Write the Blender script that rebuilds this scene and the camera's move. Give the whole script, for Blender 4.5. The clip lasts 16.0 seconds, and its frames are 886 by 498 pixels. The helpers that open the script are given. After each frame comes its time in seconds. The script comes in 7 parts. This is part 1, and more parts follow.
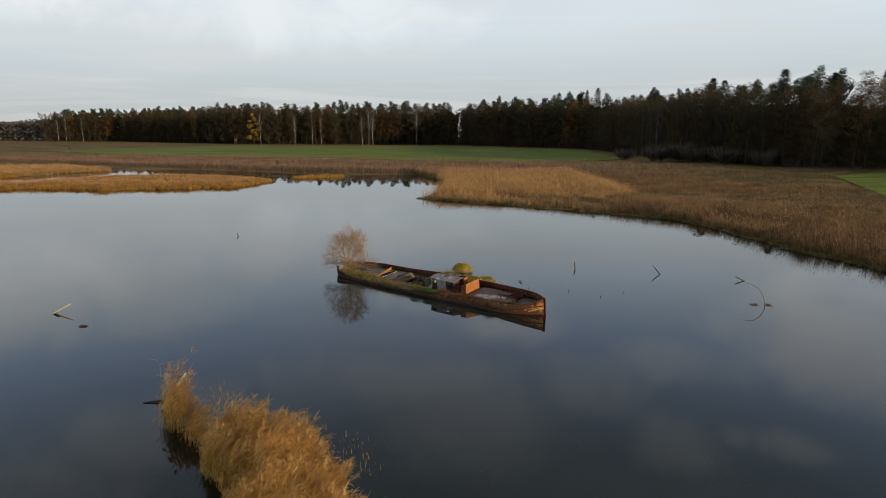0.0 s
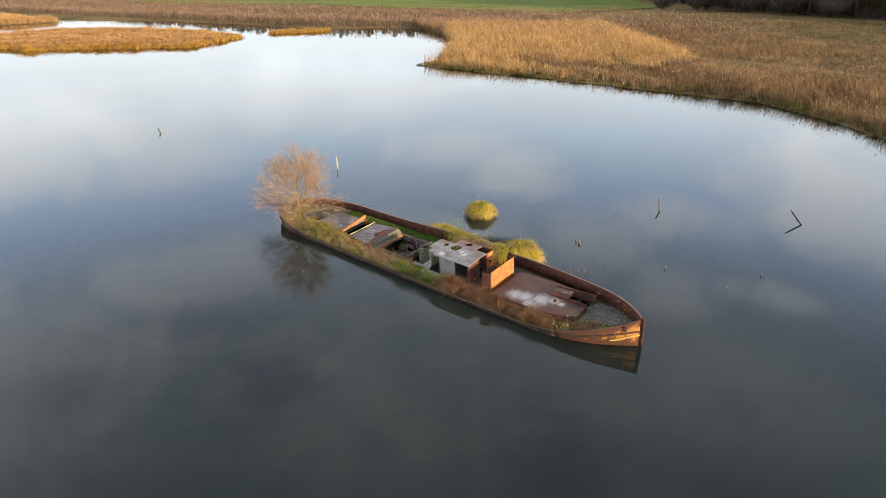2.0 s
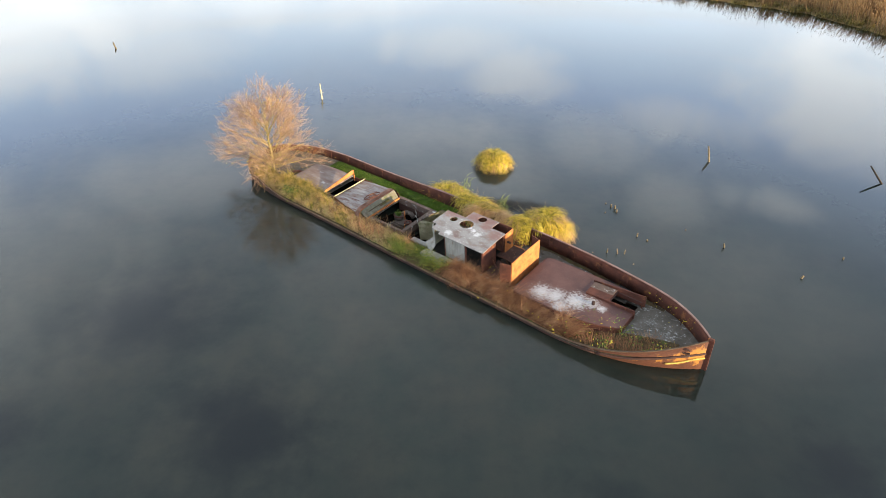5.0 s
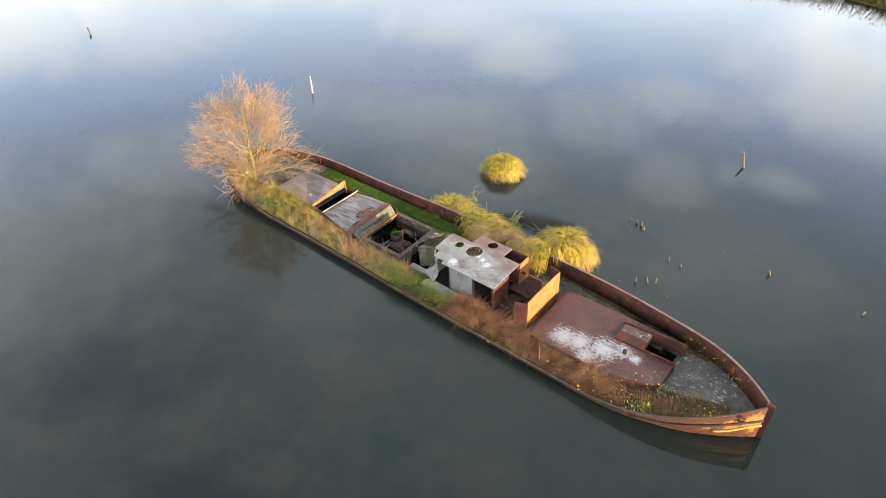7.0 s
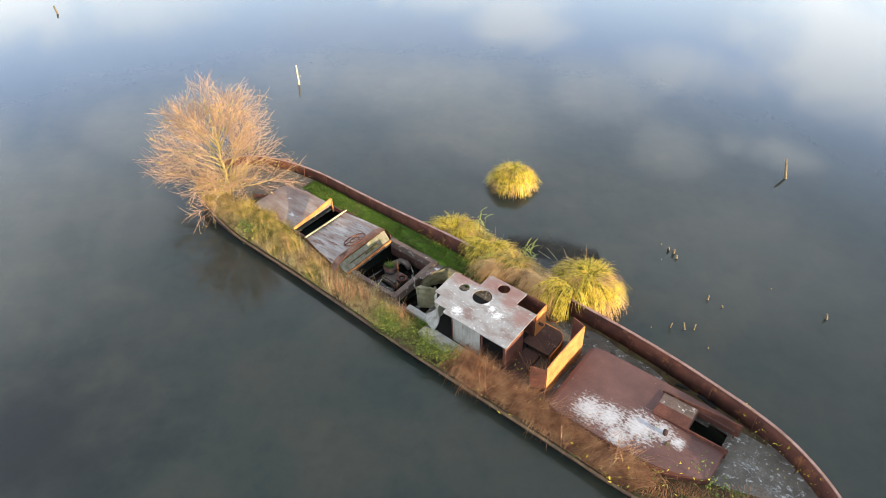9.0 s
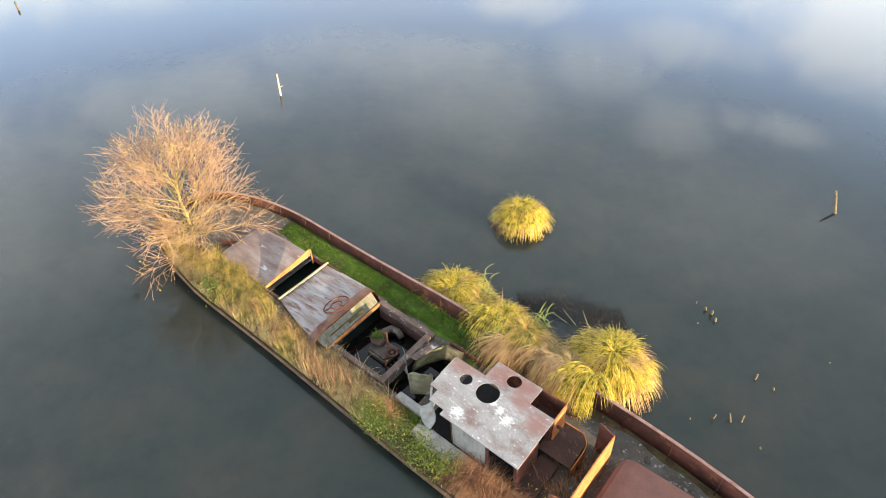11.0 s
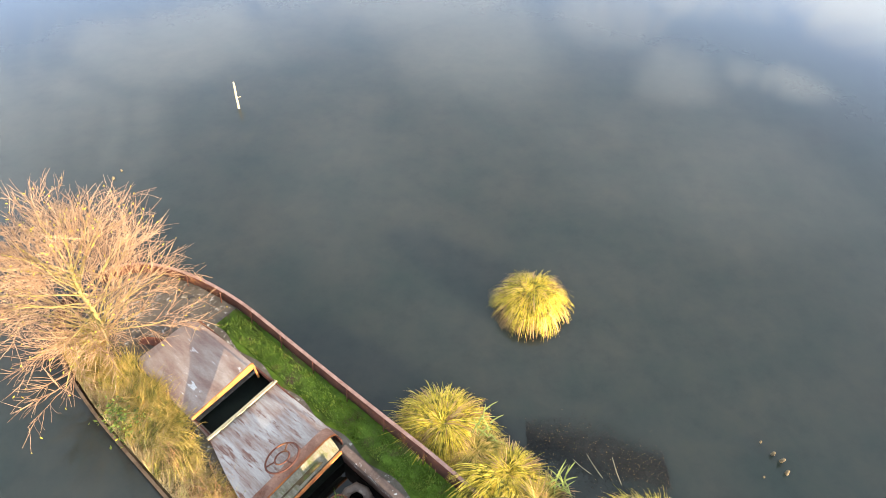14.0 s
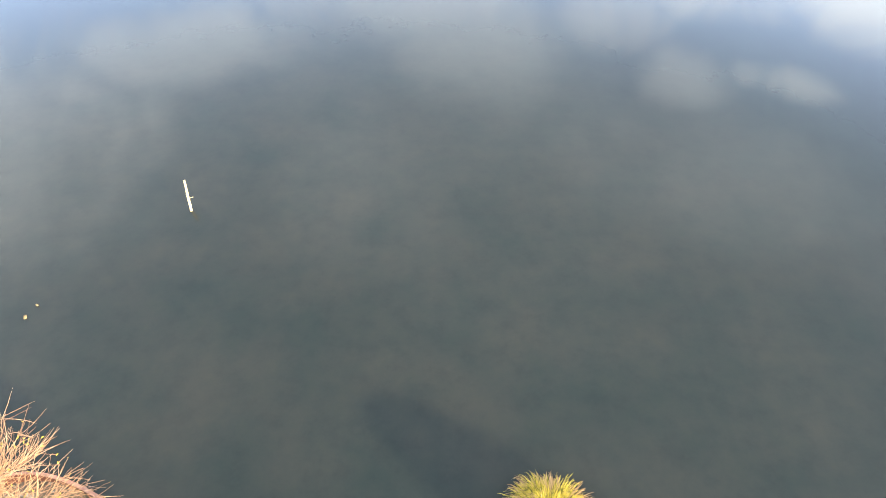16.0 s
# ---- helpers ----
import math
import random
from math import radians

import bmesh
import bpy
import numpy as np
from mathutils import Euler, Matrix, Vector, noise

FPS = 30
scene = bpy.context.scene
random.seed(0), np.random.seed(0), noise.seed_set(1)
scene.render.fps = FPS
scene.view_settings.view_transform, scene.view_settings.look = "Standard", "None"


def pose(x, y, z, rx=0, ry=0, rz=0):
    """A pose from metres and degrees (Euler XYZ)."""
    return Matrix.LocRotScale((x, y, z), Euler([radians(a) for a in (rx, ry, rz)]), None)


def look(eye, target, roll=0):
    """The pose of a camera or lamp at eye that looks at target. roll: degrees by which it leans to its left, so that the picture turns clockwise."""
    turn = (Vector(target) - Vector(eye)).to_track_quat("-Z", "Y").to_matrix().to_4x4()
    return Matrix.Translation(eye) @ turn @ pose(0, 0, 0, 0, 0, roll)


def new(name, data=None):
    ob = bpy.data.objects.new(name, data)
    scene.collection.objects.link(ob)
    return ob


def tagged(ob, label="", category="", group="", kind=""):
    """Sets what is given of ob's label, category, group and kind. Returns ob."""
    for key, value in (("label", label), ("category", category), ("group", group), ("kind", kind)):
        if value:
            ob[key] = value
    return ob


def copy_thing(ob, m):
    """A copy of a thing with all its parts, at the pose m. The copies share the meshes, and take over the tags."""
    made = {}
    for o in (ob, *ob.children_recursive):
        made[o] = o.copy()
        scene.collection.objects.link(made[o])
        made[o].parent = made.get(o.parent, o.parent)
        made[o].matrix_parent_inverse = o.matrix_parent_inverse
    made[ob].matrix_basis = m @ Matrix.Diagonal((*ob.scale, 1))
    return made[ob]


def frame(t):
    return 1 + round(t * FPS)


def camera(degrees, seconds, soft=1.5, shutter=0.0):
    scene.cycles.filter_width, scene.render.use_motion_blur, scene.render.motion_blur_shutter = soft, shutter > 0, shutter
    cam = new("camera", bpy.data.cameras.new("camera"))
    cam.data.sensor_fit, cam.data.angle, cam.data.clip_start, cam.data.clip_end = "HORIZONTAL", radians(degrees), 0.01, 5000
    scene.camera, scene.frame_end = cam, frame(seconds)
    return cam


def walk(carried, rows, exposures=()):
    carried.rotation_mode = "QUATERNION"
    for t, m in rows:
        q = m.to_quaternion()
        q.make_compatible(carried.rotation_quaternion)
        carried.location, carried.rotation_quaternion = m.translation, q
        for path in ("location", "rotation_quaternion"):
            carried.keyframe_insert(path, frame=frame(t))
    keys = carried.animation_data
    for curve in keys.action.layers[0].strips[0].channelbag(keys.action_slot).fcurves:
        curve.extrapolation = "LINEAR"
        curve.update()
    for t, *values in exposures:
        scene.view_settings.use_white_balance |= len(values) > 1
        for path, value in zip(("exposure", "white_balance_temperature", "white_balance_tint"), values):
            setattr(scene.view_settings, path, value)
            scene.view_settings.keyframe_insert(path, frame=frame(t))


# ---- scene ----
cam = camera(71.0, 16.0, soft=0.65)
PATH = [
    (0, (0.093, 1.125, 11.708), (0.099, 3.089, 11.329), -0.1),
    (0.5, (0.31, 7.425, 11.693), (0.303, 9.372, 11.234), -0.2),
    (1, (0.259, 13.722, 11.778), (0.249, 15.643, 11.222), -0.1),
    (1.5, (-0.147, 19.247, 11.925), (-0.149, 21.1, 11.171), 0.5),
    (2, (0.109, 21.33, 11.804), (0.095, 23.153, 10.982), 0.0),
    (2.5, (0.078, 22.788, 11.71), (0.064, 24.579, 10.821), 0.3),
    (3, (-0.07, 24.061, 11.709), (-0.078, 25.816, 10.749), 0.4),
    (3.5, (-0.172, 24.995, 11.787), (-0.175, 26.715, 10.766), 0.6),
    (4, (-0.199, 25.769, 11.835), (-0.203, 27.476, 10.792), 0.6),
    (6.3, (-0.38, 29.242, 11.542), (-0.381, 30.88, 10.394), 0.6),
    (6.5, (-0.395, 29.577, 11.52), (-0.394, 31.214, 10.371), 0.7),
    (7, (-0.371, 30.396, 11.397), (-0.375, 32.035, 10.251), 0.6),
    (7.5, (-0.388, 31.204, 11.317), (-0.392, 32.837, 10.162), 0.5),
    (8, (-0.419, 32.054, 11.275), (-0.421, 33.67, 10.096), 0.7),
    (8.5, (-0.433, 32.897, 11.278), (-0.436, 34.492, 10.072), 0.7),
    (9, (-0.453, 33.747, 11.221), (-0.455, 35.329, 9.997), 0.8),
    (9.2, (-0.442, 34.097, 11.215), (-0.447, 35.677, 9.989), 0.7),
    (11.3, (-0.388, 37.72, 11.195), (-0.394, 39.242, 9.897), 0.5),
    (11.5, (-0.409, 38.049, 11.174), (-0.411, 39.56, 9.864), 0.7),
    (12, (-0.363, 38.878, 11.146), (-0.365, 40.362, 9.804), 0.8),
    (12.5, (-0.283, 39.753, 11.135), (-0.29, 41.205, 9.76), 0.8),
    (13, (-0.226, 40.631, 11.106), (-0.234, 42.062, 9.709), 0.9),
    (13.5, (-0.202, 41.464, 11.069), (-0.207, 42.896, 9.673), 1.1),
    (14, (-0.239, 42.475, 11.035), (-0.236, 43.905, 9.637), 1.6),
    (14.5, (-0.263, 43.583, 11.028), (-0.252, 45.018, 9.634), 1.9),
    (15, (-0.223, 44.837, 11.019), (-0.22, 46.275, 9.629), 2.1),
    (16, (-0.029, 47.425, 11.11), (-0.042, 48.859, 9.716), 1.2),
]
walk(cam, [(t, look(eye, target, roll)) for t, eye, target, roll in PATH],
     exposures=[(0.0, -0.44), (0.5, -0.23), (0.7, -0.1), (1.0, 0.16), (1.5, 0.74), (2.5, 0.96), (4.0, 1.24), (7.0, 1.52), (9.0, 1.70), (12.0, 1.91), (16.0, 2.30)])

# ---- world, sun ----
SUN_TO = Vector((0.79, -0.61, 0.0)).normalized()
SUN_EL = radians(10.0)
world = bpy.data.worlds.new("sky")
scene.world = world
world.use_nodes = True
wn, wl = world.node_tree.nodes, world.node_tree.links
wn.clear()
w_out = wn.new("ShaderNodeOutputWorld")
w_bg = wn.new("ShaderNodeBackground")
w_bg.inputs["Strength"].default_value = 0.1
w_sky = wn.new("ShaderNodeTexSky")
w_sky.sky_type = "NISHITA"
w_sky.sun_disc = False
w_sky.sun_elevation = SUN_EL
w_sky.sun_rotation = math.atan2(SUN_TO.x, SUN_TO.y)
w_sky.air_density, w_sky.dust_density, w_sky.ozone_density = 1.0, 0.4, 4.0
w_co = wn.new("ShaderNodeTexCoord")
w_sep = wn.new("ShaderNodeSeparateXYZ")
wl.new(w_co.outputs["Generated"], w_sep.inputs[0])


def w_math(op, a, b):
    n = wn.new("ShaderNodeMath")
    n.operation = op
    for i, q in enumerate((a, b)):
        if isinstance(q, (int, float)):
            n.inputs[i].default_value = q
        else:
            wl.new(q, n.inputs[i])
    return n.outputs[0]


w_z = w_math("ADD", w_math("ABSOLUTE", w_sep.outputs[2], 0.0), 0.16)
w_vec = wn.new("ShaderNodeCombineXYZ")
wl.new(w_math("DIVIDE", w_sep.outputs[0], w_z), w_vec.inputs[0])
wl.new(w_math("DIVIDE", w_sep.outputs[1], w_z), w_vec.inputs[1])
w_n = wn.new("ShaderNodeTexNoise")
w_n.inputs["Scale"].default_value = 1.0
w_n.inputs["Detail"].default_value = 5.0
w_n.inputs["Roughness"].default_value = 0.46
w_n.inputs["Distortion"].default_value = 0.25
wl.new(w_vec.outputs[0], w_n.inputs["Vector"])
w_ramp = wn.new("ShaderNodeValToRGB")
w_ramp.color_ramp.interpolation = "EASE"
w_ramp.color_ramp.elements[0].position, w_ramp.color_ramp.elements[1].position = 0.42, 0.62
w_ramp.color_ramp.elements[0].color, w_ramp.color_ramp.elements[1].color = (0.0, 0.0, 0.0, 1), (0.95, 0.95, 0.95, 1)
wl.new(w_n.outputs[0], w_ramp.inputs[0])
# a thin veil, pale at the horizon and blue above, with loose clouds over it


def w_range(lo, hi, a, b):
    n = wn.new("ShaderNodeMapRange")
    n.interpolation_type = "SMOOTHSTEP"
    for key, value in (("From Min", lo), ("From Max", hi), ("To Min", a), ("To Max", b)):
        n.inputs[key].default_value = value
    wl.new(w_sep.outputs[2], n.inputs["Value"])
    return n.outputs[0]


def w_blend(fac, a, b):
    n = wn.new("ShaderNodeMix")
    n.data_type = "RGBA"
    wl.new(fac, n.inputs[0])
    for k, q in ((6, a), (7, b)):
        if isinstance(q, tuple):
            n.inputs[k].default_value = (*q, 1)
        else:
            wl.new(q, n.inputs[k])
    return n


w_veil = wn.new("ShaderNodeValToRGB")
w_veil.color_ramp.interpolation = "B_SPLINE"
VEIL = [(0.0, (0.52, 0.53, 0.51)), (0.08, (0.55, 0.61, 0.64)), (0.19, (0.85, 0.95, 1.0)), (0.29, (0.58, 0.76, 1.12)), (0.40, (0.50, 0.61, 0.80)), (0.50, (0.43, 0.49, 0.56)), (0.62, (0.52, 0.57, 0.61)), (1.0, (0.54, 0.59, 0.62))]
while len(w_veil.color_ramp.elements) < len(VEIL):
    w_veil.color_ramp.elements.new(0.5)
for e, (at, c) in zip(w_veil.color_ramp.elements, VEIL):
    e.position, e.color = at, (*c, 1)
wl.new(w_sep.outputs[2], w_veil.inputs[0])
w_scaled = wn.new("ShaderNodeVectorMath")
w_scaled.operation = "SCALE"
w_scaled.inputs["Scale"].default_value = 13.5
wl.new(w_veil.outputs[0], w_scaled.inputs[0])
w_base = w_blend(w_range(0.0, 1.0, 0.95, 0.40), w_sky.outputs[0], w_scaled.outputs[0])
w_mix = w_blend(w_math("MULTIPLY", w_ramp.outputs[0], w_range(0.0, 1.0, 0.25, 0.25)), w_base.outputs[2], (8.4, 8.9, 9.4))
# long thin streaks low over the horizon
w_flat = wn.new("ShaderNodeMapping")
w_flat.inputs["Scale"].default_value = (1.6, 1.6, 26.0)
w_flat.inputs["Rotation"].default_value = (0.03, 0.05, 0.0)
wl.new(w_co.outputs["Generated"], w_flat.inputs[0])
w_n3 = wn.new("ShaderNodeTexNoise")
w_n3.inputs["Scale"].default_value, w_n3.inputs["Detail"].default_value, w_n3.inputs["Roughness"].default_value = 1.0, 6.0, 0.55
w_n3.inputs["Distortion"].default_value = 0.8
wl.new(w_flat.outputs[0], w_n3.inputs["Vector"])
w_streak = wn.new("ShaderNodeMapRange")
w_streak.interpolation_type = "SMOOTHSTEP"
for key, value in (("From Min", 0.46), ("From Max", 0.66), ("To Min", 0.0), ("To Max", 0.55)):
    w_streak.inputs[key].default_value = value
wl.new(w_n3.outputs[0], w_streak.inputs["Value"])
w_mix = w_blend(w_math("MULTIPLY", w_streak.outputs[0], w_range(0.10, 0.34, 1.0, 0.0)), w_mix.outputs[2], (9.3, 9.5, 9.5))
# single clouds: bearing and height in degrees, half widths, density
CLOUDS = [(-36, 12.5, 13, 4.5, 0.8), (-26, 15, 8, 2.6, 0.45), (7, 17.5, 5, 2.4, 0.62), (0, 15, 6, 2, 0.5), (22, 26.8, 4, 2.7, 0.38), (30, 25, 4.5, 1.2, 0.48), (35, 16, 10, 5, 0.75),
          (-42, 29, 12, 8, 0.42), (-24, 24.5, 11, 3, 0.4), (-4, 23, 12, 2.4, 0.38), (14, 22.5, 5, 3.0, 0.45), (22, 20, 7, 2.0, 0.45), (3, 26, 8, 5, 0.30), (-12, 10, 14, 3.5, 0.5), (-14, 22, 5, 2.4, 0.35), (26, 34, 14, 5, 0.22), (-10, 38, 9, 6, 0.22)]
w_n2 = wn.new("ShaderNodeTexNoise")
w_n2.inputs["Scale"].default_value, w_n2.inputs["Detail"].default_value, w_n2.inputs["Roughness"].default_value = 8.0, 6.0, 0.64
w_n2.inputs["Distortion"].default_value = 0.6
wl.new(w_co.outputs["Generated"], w_n2.inputs["Vector"])
w_rag = w_math("MULTIPLY", w_math("SUBTRACT", w_n2.outputs[0], 0.5), 3.2)
w_sum = None
for bearing, up, wide, tall, dense in CLOUDS:
    az, el = radians(bearing), radians(up)
    across = w_math("MULTIPLY", w_math("SUBTRACT", w_math("MULTIPLY", w_sep.outputs[0], math.cos(az)), w_math("MULTIPLY", w_sep.outputs[1], math.sin(az))), 1 / math.sin(radians(wide)))
    height_off = w_math("MULTIPLY", w_math("SUBTRACT", w_math("ABSOLUTE", w_sep.outputs[2], 0.0), math.sin(el)), 1 / math.sin(radians(tall)))
    r2 = w_math("ADD", w_math("ADD", w_math("MULTIPLY", across, across), w_math("MULTIPLY", height_off, height_off)), w_rag)
    # only ahead of the horizon point, not behind it
    ahead = w_math("GREATER_THAN", w_sep.outputs[1], 0.0)
    soft_m = wn.new("ShaderNodeMapRange")
    soft_m.interpolation_type = "SMOOTHSTEP"
    for key, value in (("From Min", 1.5), ("From Max", -0.3), ("To Min", 0.0), ("To Max", dense)):
        soft_m.inputs[key].default_value = value
    wl.new(r2, soft_m.inputs["Value"])
    one = w_math("MULTIPLY", soft_m.outputs[0], ahead)
    w_sum = one if w_sum is None else w_math("MAXIMUM", w_sum, one)
w_mix = w_blend(w_sum, w_mix.outputs[2], (12.6, 13.0, 13.2))
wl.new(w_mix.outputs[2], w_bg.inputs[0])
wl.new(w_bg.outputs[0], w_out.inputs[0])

sun = new("sun", bpy.data.lights.new("sun", "SUN"))
sun.data.energy, sun.data.angle, sun.data.color = 5.0, radians(0.6), (1.0, 0.80, 0.54)
sun.matrix_world = look((SUN_TO.x * 80 * math.cos(SUN_EL), SUN_TO.y * 80 * math.cos(SUN_EL), 80 * math.sin(SUN_EL)), (0, 0, 0))


# ---- materials ----
def nodes_of(name):
    m = bpy.data.materials.new(name)
    m.use_nodes = True
    nt = m.node_tree
    b = nt.nodes["Principled BSDF"]
    return m, nt, b


def noise_node(nt, scale, detail=5.0, rough=0.6, coord="Object", stretch=None):
    tc = nt.nodes.new("ShaderNodeTexCoord")
    n = nt.nodes.new("ShaderNodeTexNoise")
    n.inputs["Scale"].default_value, n.inputs["Detail"].default_value, n.inputs["Roughness"].default_value = scale, detail, rough
    src = tc.outputs[coord]
    if stretch:
        mp = nt.nodes.new("ShaderNodeMapping")
        mp.inputs["Scale"].default_value = stretch
        nt.links.new(src, mp.inputs[0])
        src = mp.outputs[0]
    nt.links.new(src, n.inputs["Vector"])
    return n.outputs[0]


def ramp_node(nt, fac, stops):
    r = nt.nodes.new("ShaderNodeValToRGB")
    els = r.color_ramp.elements
    while len(els) < len(stops):
        els.new(0.5)
    for e, (p, c) in zip(els, stops):
        e.position, e.color = p, (*c, 1)
    nt.links.new(fac, r.inputs[0])
    return r.outputs[0]


def mix_node(nt, fac, a, b, blend="MIX"):
    n = nt.nodes.new("ShaderNodeMix")
    n.data_type, n.blend_type = "RGBA", blend
    for i, q in ((0, fac), (6, a), (7, b)):
        if isinstance(q, tuple):
            n.inputs[i].default_value = (*q, 1)
        elif isinstance(q, (int, float)):
            n.inputs[i].default_value = q
        else:
            nt.links.new(q, n.inputs[i])
    return n.outputs[2]


def bump_node(nt, b, height, strength, distance=0.02):
    n = nt.nodes.new("ShaderNodeBump")
    n.inputs["Strength"].default_value, n.inputs["Distance"].default_value = strength, distance
    nt.links.new(height, n.inputs["Height"])
    nt.links.new(n.outputs[0], b.inputs["Normal"])


def two_scale(name, stops, scale, stain, stain_scale, stain_at=(0.5, 0.62), rough=0.8, bump=0.4, fine=30.0, stretch=None, metal=0.0):
    """A surface with a mottled base and stains of one colour over it."""
    m, nt, b = nodes_of(name)
    base = ramp_node(nt, noise_node(nt, scale, 6, 0.65, stretch=stretch), stops)
    mask = ramp_node(nt, noise_node(nt, stain_scale, 8, 0.7, stretch=stretch), [(stain_at[0], (0, 0, 0)), (stain_at[1], (1, 1, 1))])
    col = mix_node(nt, mask, base, stain)
    fine_n = noise_node(nt, fine, 4, 0.7)
    col = mix_node(nt, 0.5, col, ramp_node(nt, fine_n, [(0.25, (0.45, 0.45, 0.45)), (0.75, (1.35, 1.3, 1.25))]), "MULTIPLY")
    nt.links.new(col, b.inputs["Base Color"])
    b.inputs["Roughness"].default_value, b.inputs["Metallic"].default_value = rough, metal
    b.inputs["Specular IOR Level"].default_value = 0.1 if rough > 0.9 else 0.25
    bump_node(nt, b, fine_n, bump, 0.01)
    return m


RUST = two_scale("rusted_steel", [(0.25, (0.0369, 0.0148, 0.0107)), (0.5, (0.0902, 0.032, 0.0205)), (0.75, (0.156, 0.0558, 0.0328))], 2.2,
                 (0.246, 0.0984, 0.0369), 3.5, (0.56, 0.7), 0.85)
RUST_ORANGE = two_scale("bright_rust", [(0.3, (0.22, 0.07, 0.025)), (0.55, (0.42, 0.16, 0.045)), (0.8, (0.5, 0.24, 0.08))], 3.0,
                        (0.16, 0.05, 0.025), 2.2, (0.52, 0.7), 0.82)
BOW_PAINT = two_scale("ochre_rusted_bow", [(0.3, (0.06, 0.026, 0.016)), (0.5, (0.115, 0.044, 0.022)), (0.72, (0.20, 0.08, 0.03))], 3.4,
                      (0.08, 0.03, 0.018), 3.4, (0.46, 0.60), 0.75, stretch=(1, 1, 3))
HULL_DARK = two_scale("dark_hull_plate", [(0.3, (0.0287, 0.018, 0.0148)), (0.6, (0.0697, 0.0328, 0.023)), (0.8, (0.123, 0.0533, 0.0328))], 1.8,
                      (0.164, 0.131, 0.107), 6.0, (0.6, 0.75), 0.85)
RED_DECK = two_scale("maroon_deck_paint", [(0.3, (0.064, 0.0312, 0.0262)), (0.55, (0.0943, 0.0459, 0.0377)), (0.8, (0.123, 0.064, 0.0541))], 1.4,
                     (0.328, 0.312, 0.303), 6.0, (0.68, 0.71), 0.6, fine=45.0)


def spill(material, spots, colour, grain=9.0, power=0.55):
    """Worn patches with ragged edges: spots of (x, y, z, radius) in the thing's own metres."""
    nt = material.node_tree
    b = nt.nodes["Principled BSDF"]
    old = b.inputs["Base Color"].links[0].from_socket
    tc = nt.nodes.new("ShaderNodeTexCoord")
    rough_edge = noise_node(nt, grain, 9, 0.75, stretch=(0.8, 1.5, 1))
    total = None
    for x, y, z, r in spots:
        d = nt.nodes.new("ShaderNodeVectorMath")
        d.operation = "DISTANCE"
        d.inputs[1].default_value = (x, y, z)
        nt.links.new(tc.outputs["Object"], d.inputs[0])
        m = nt.nodes.new("ShaderNodeMapRange")
        m.inputs["From Min"].default_value, m.inputs["From Max"].default_value = 0.0, r
        m.inputs["To Min"].default_value, m.inputs["To Max"].default_value = power, 0.0
        nt.links.new(d.outputs["Value"], m.inputs["Value"])
        if total is None:
            total = m.outputs[0]
        else:
            mx = nt.nodes.new("ShaderNodeMath")
            mx.operation = "MAXIMUM"
            nt.links.new(total, mx.inputs[0])
            nt.links.new(m.outputs[0], mx.inputs[1])
            total = mx.outputs[0]
    add = nt.nodes.new("ShaderNodeMath")
    add.operation = "ADD"
    nt.links.new(total, add.inputs[0])
    nt.links.new(rough_edge, add.inputs[1])
    mask = ramp_node(nt, add.outputs[0], [(0.74, (0, 0, 0)), (0.84, (0.55, 0.55, 0.55)), (1.0, (0.82, 0.82, 0.82))])
    nt.links.new(mix_node(nt, mask, old, colour), b.inputs["Base Color"])


spill(RED_DECK, [(4.75, 0.55, 0.64, 0.75), (4.35, 0.45, 0.64, 0.7), (3.75, 0.30, 0.64, 0.8), (3.35, 0.10, 0.64, 0.5), (4.0, 0.75, 0.64, 0.55), (3.0, 0.15, 0.64, 0.3)], (0.40, 0.40, 0.40), 14.0, 0.50)
spill(BOW_PAINT, [(0.12, 0.25, 0.55, 0.6), (0.45, 0.62, 0.5, 0.5), (0.85, 0.95, 0.4, 0.4), (1.5, 1.25, 0.35, 0.3)], (0.46, 0.20, 0.035), 5.0, 0.56)
WORN_PAINT = two_scale("peeling_grey_paint", [(0.3, (0.139, 0.082, 0.0656)), (0.45, (0.189, 0.135, 0.115)), (0.58, (0.238, 0.193, 0.168)), (0.75, (0.312, 0.279, 0.258))], 1.7,
                       (0.426, 0.418, 0.402), 5.5, (0.61, 0.65), 0.85, fine=40.0, stretch=(0.4, 1.6, 1))
ROOF_PAINT = two_scale("lichen_grey_roof_paint", [(0.25, (0.119, 0.068, 0.0578)), (0.38, (0.162, 0.123, 0.111)), (0.5, (0.208, 0.197, 0.189)), (0.75, (0.281, 0.272, 0.264))], 2.6,
                       (0.561, 0.561, 0.552), 14.0, (0.60, 0.66), 0.65, fine=35.0, stretch=(0.7, 1.3, 1))
spill(ROOF_PAINT, [(7.0, -0.2, 1.28, 0.5), (7.6, -0.75, 1.28, 0.6), (8.2, -0.72, 1.28, 0.6), (8.9, -0.45, 1.28, 0.55), (8.6, -0.6, 1.28, 0.5), (7.5, -0.45, 1.28, 0.45)], (0.17, 0.085, 0.068), 6.0, 0.62)
spill(ROOF_PAINT, [(7.5, 0.05, 1.3, 0.32), (7.7, -0.02, 1.3, 0.25), (7.9, -0.1, 1.3, 0.2), (8.35, 0.5, 1.3, 0.35)], (0.60, 0.60, 0.60), 14.0, 0.42)
WHITE_PLATE = two_scale("dirty_white_plate", [(0.3, (0.187, 0.178, 0.153)), (0.6, (0.323, 0.306, 0.272)), (0.8, (0.391, 0.383, 0.348))], 1.5,
                        (0.17, 0.111, 0.068), 2.0, (0.58, 0.72), 0.7, stretch=(3, 3, 0.6))
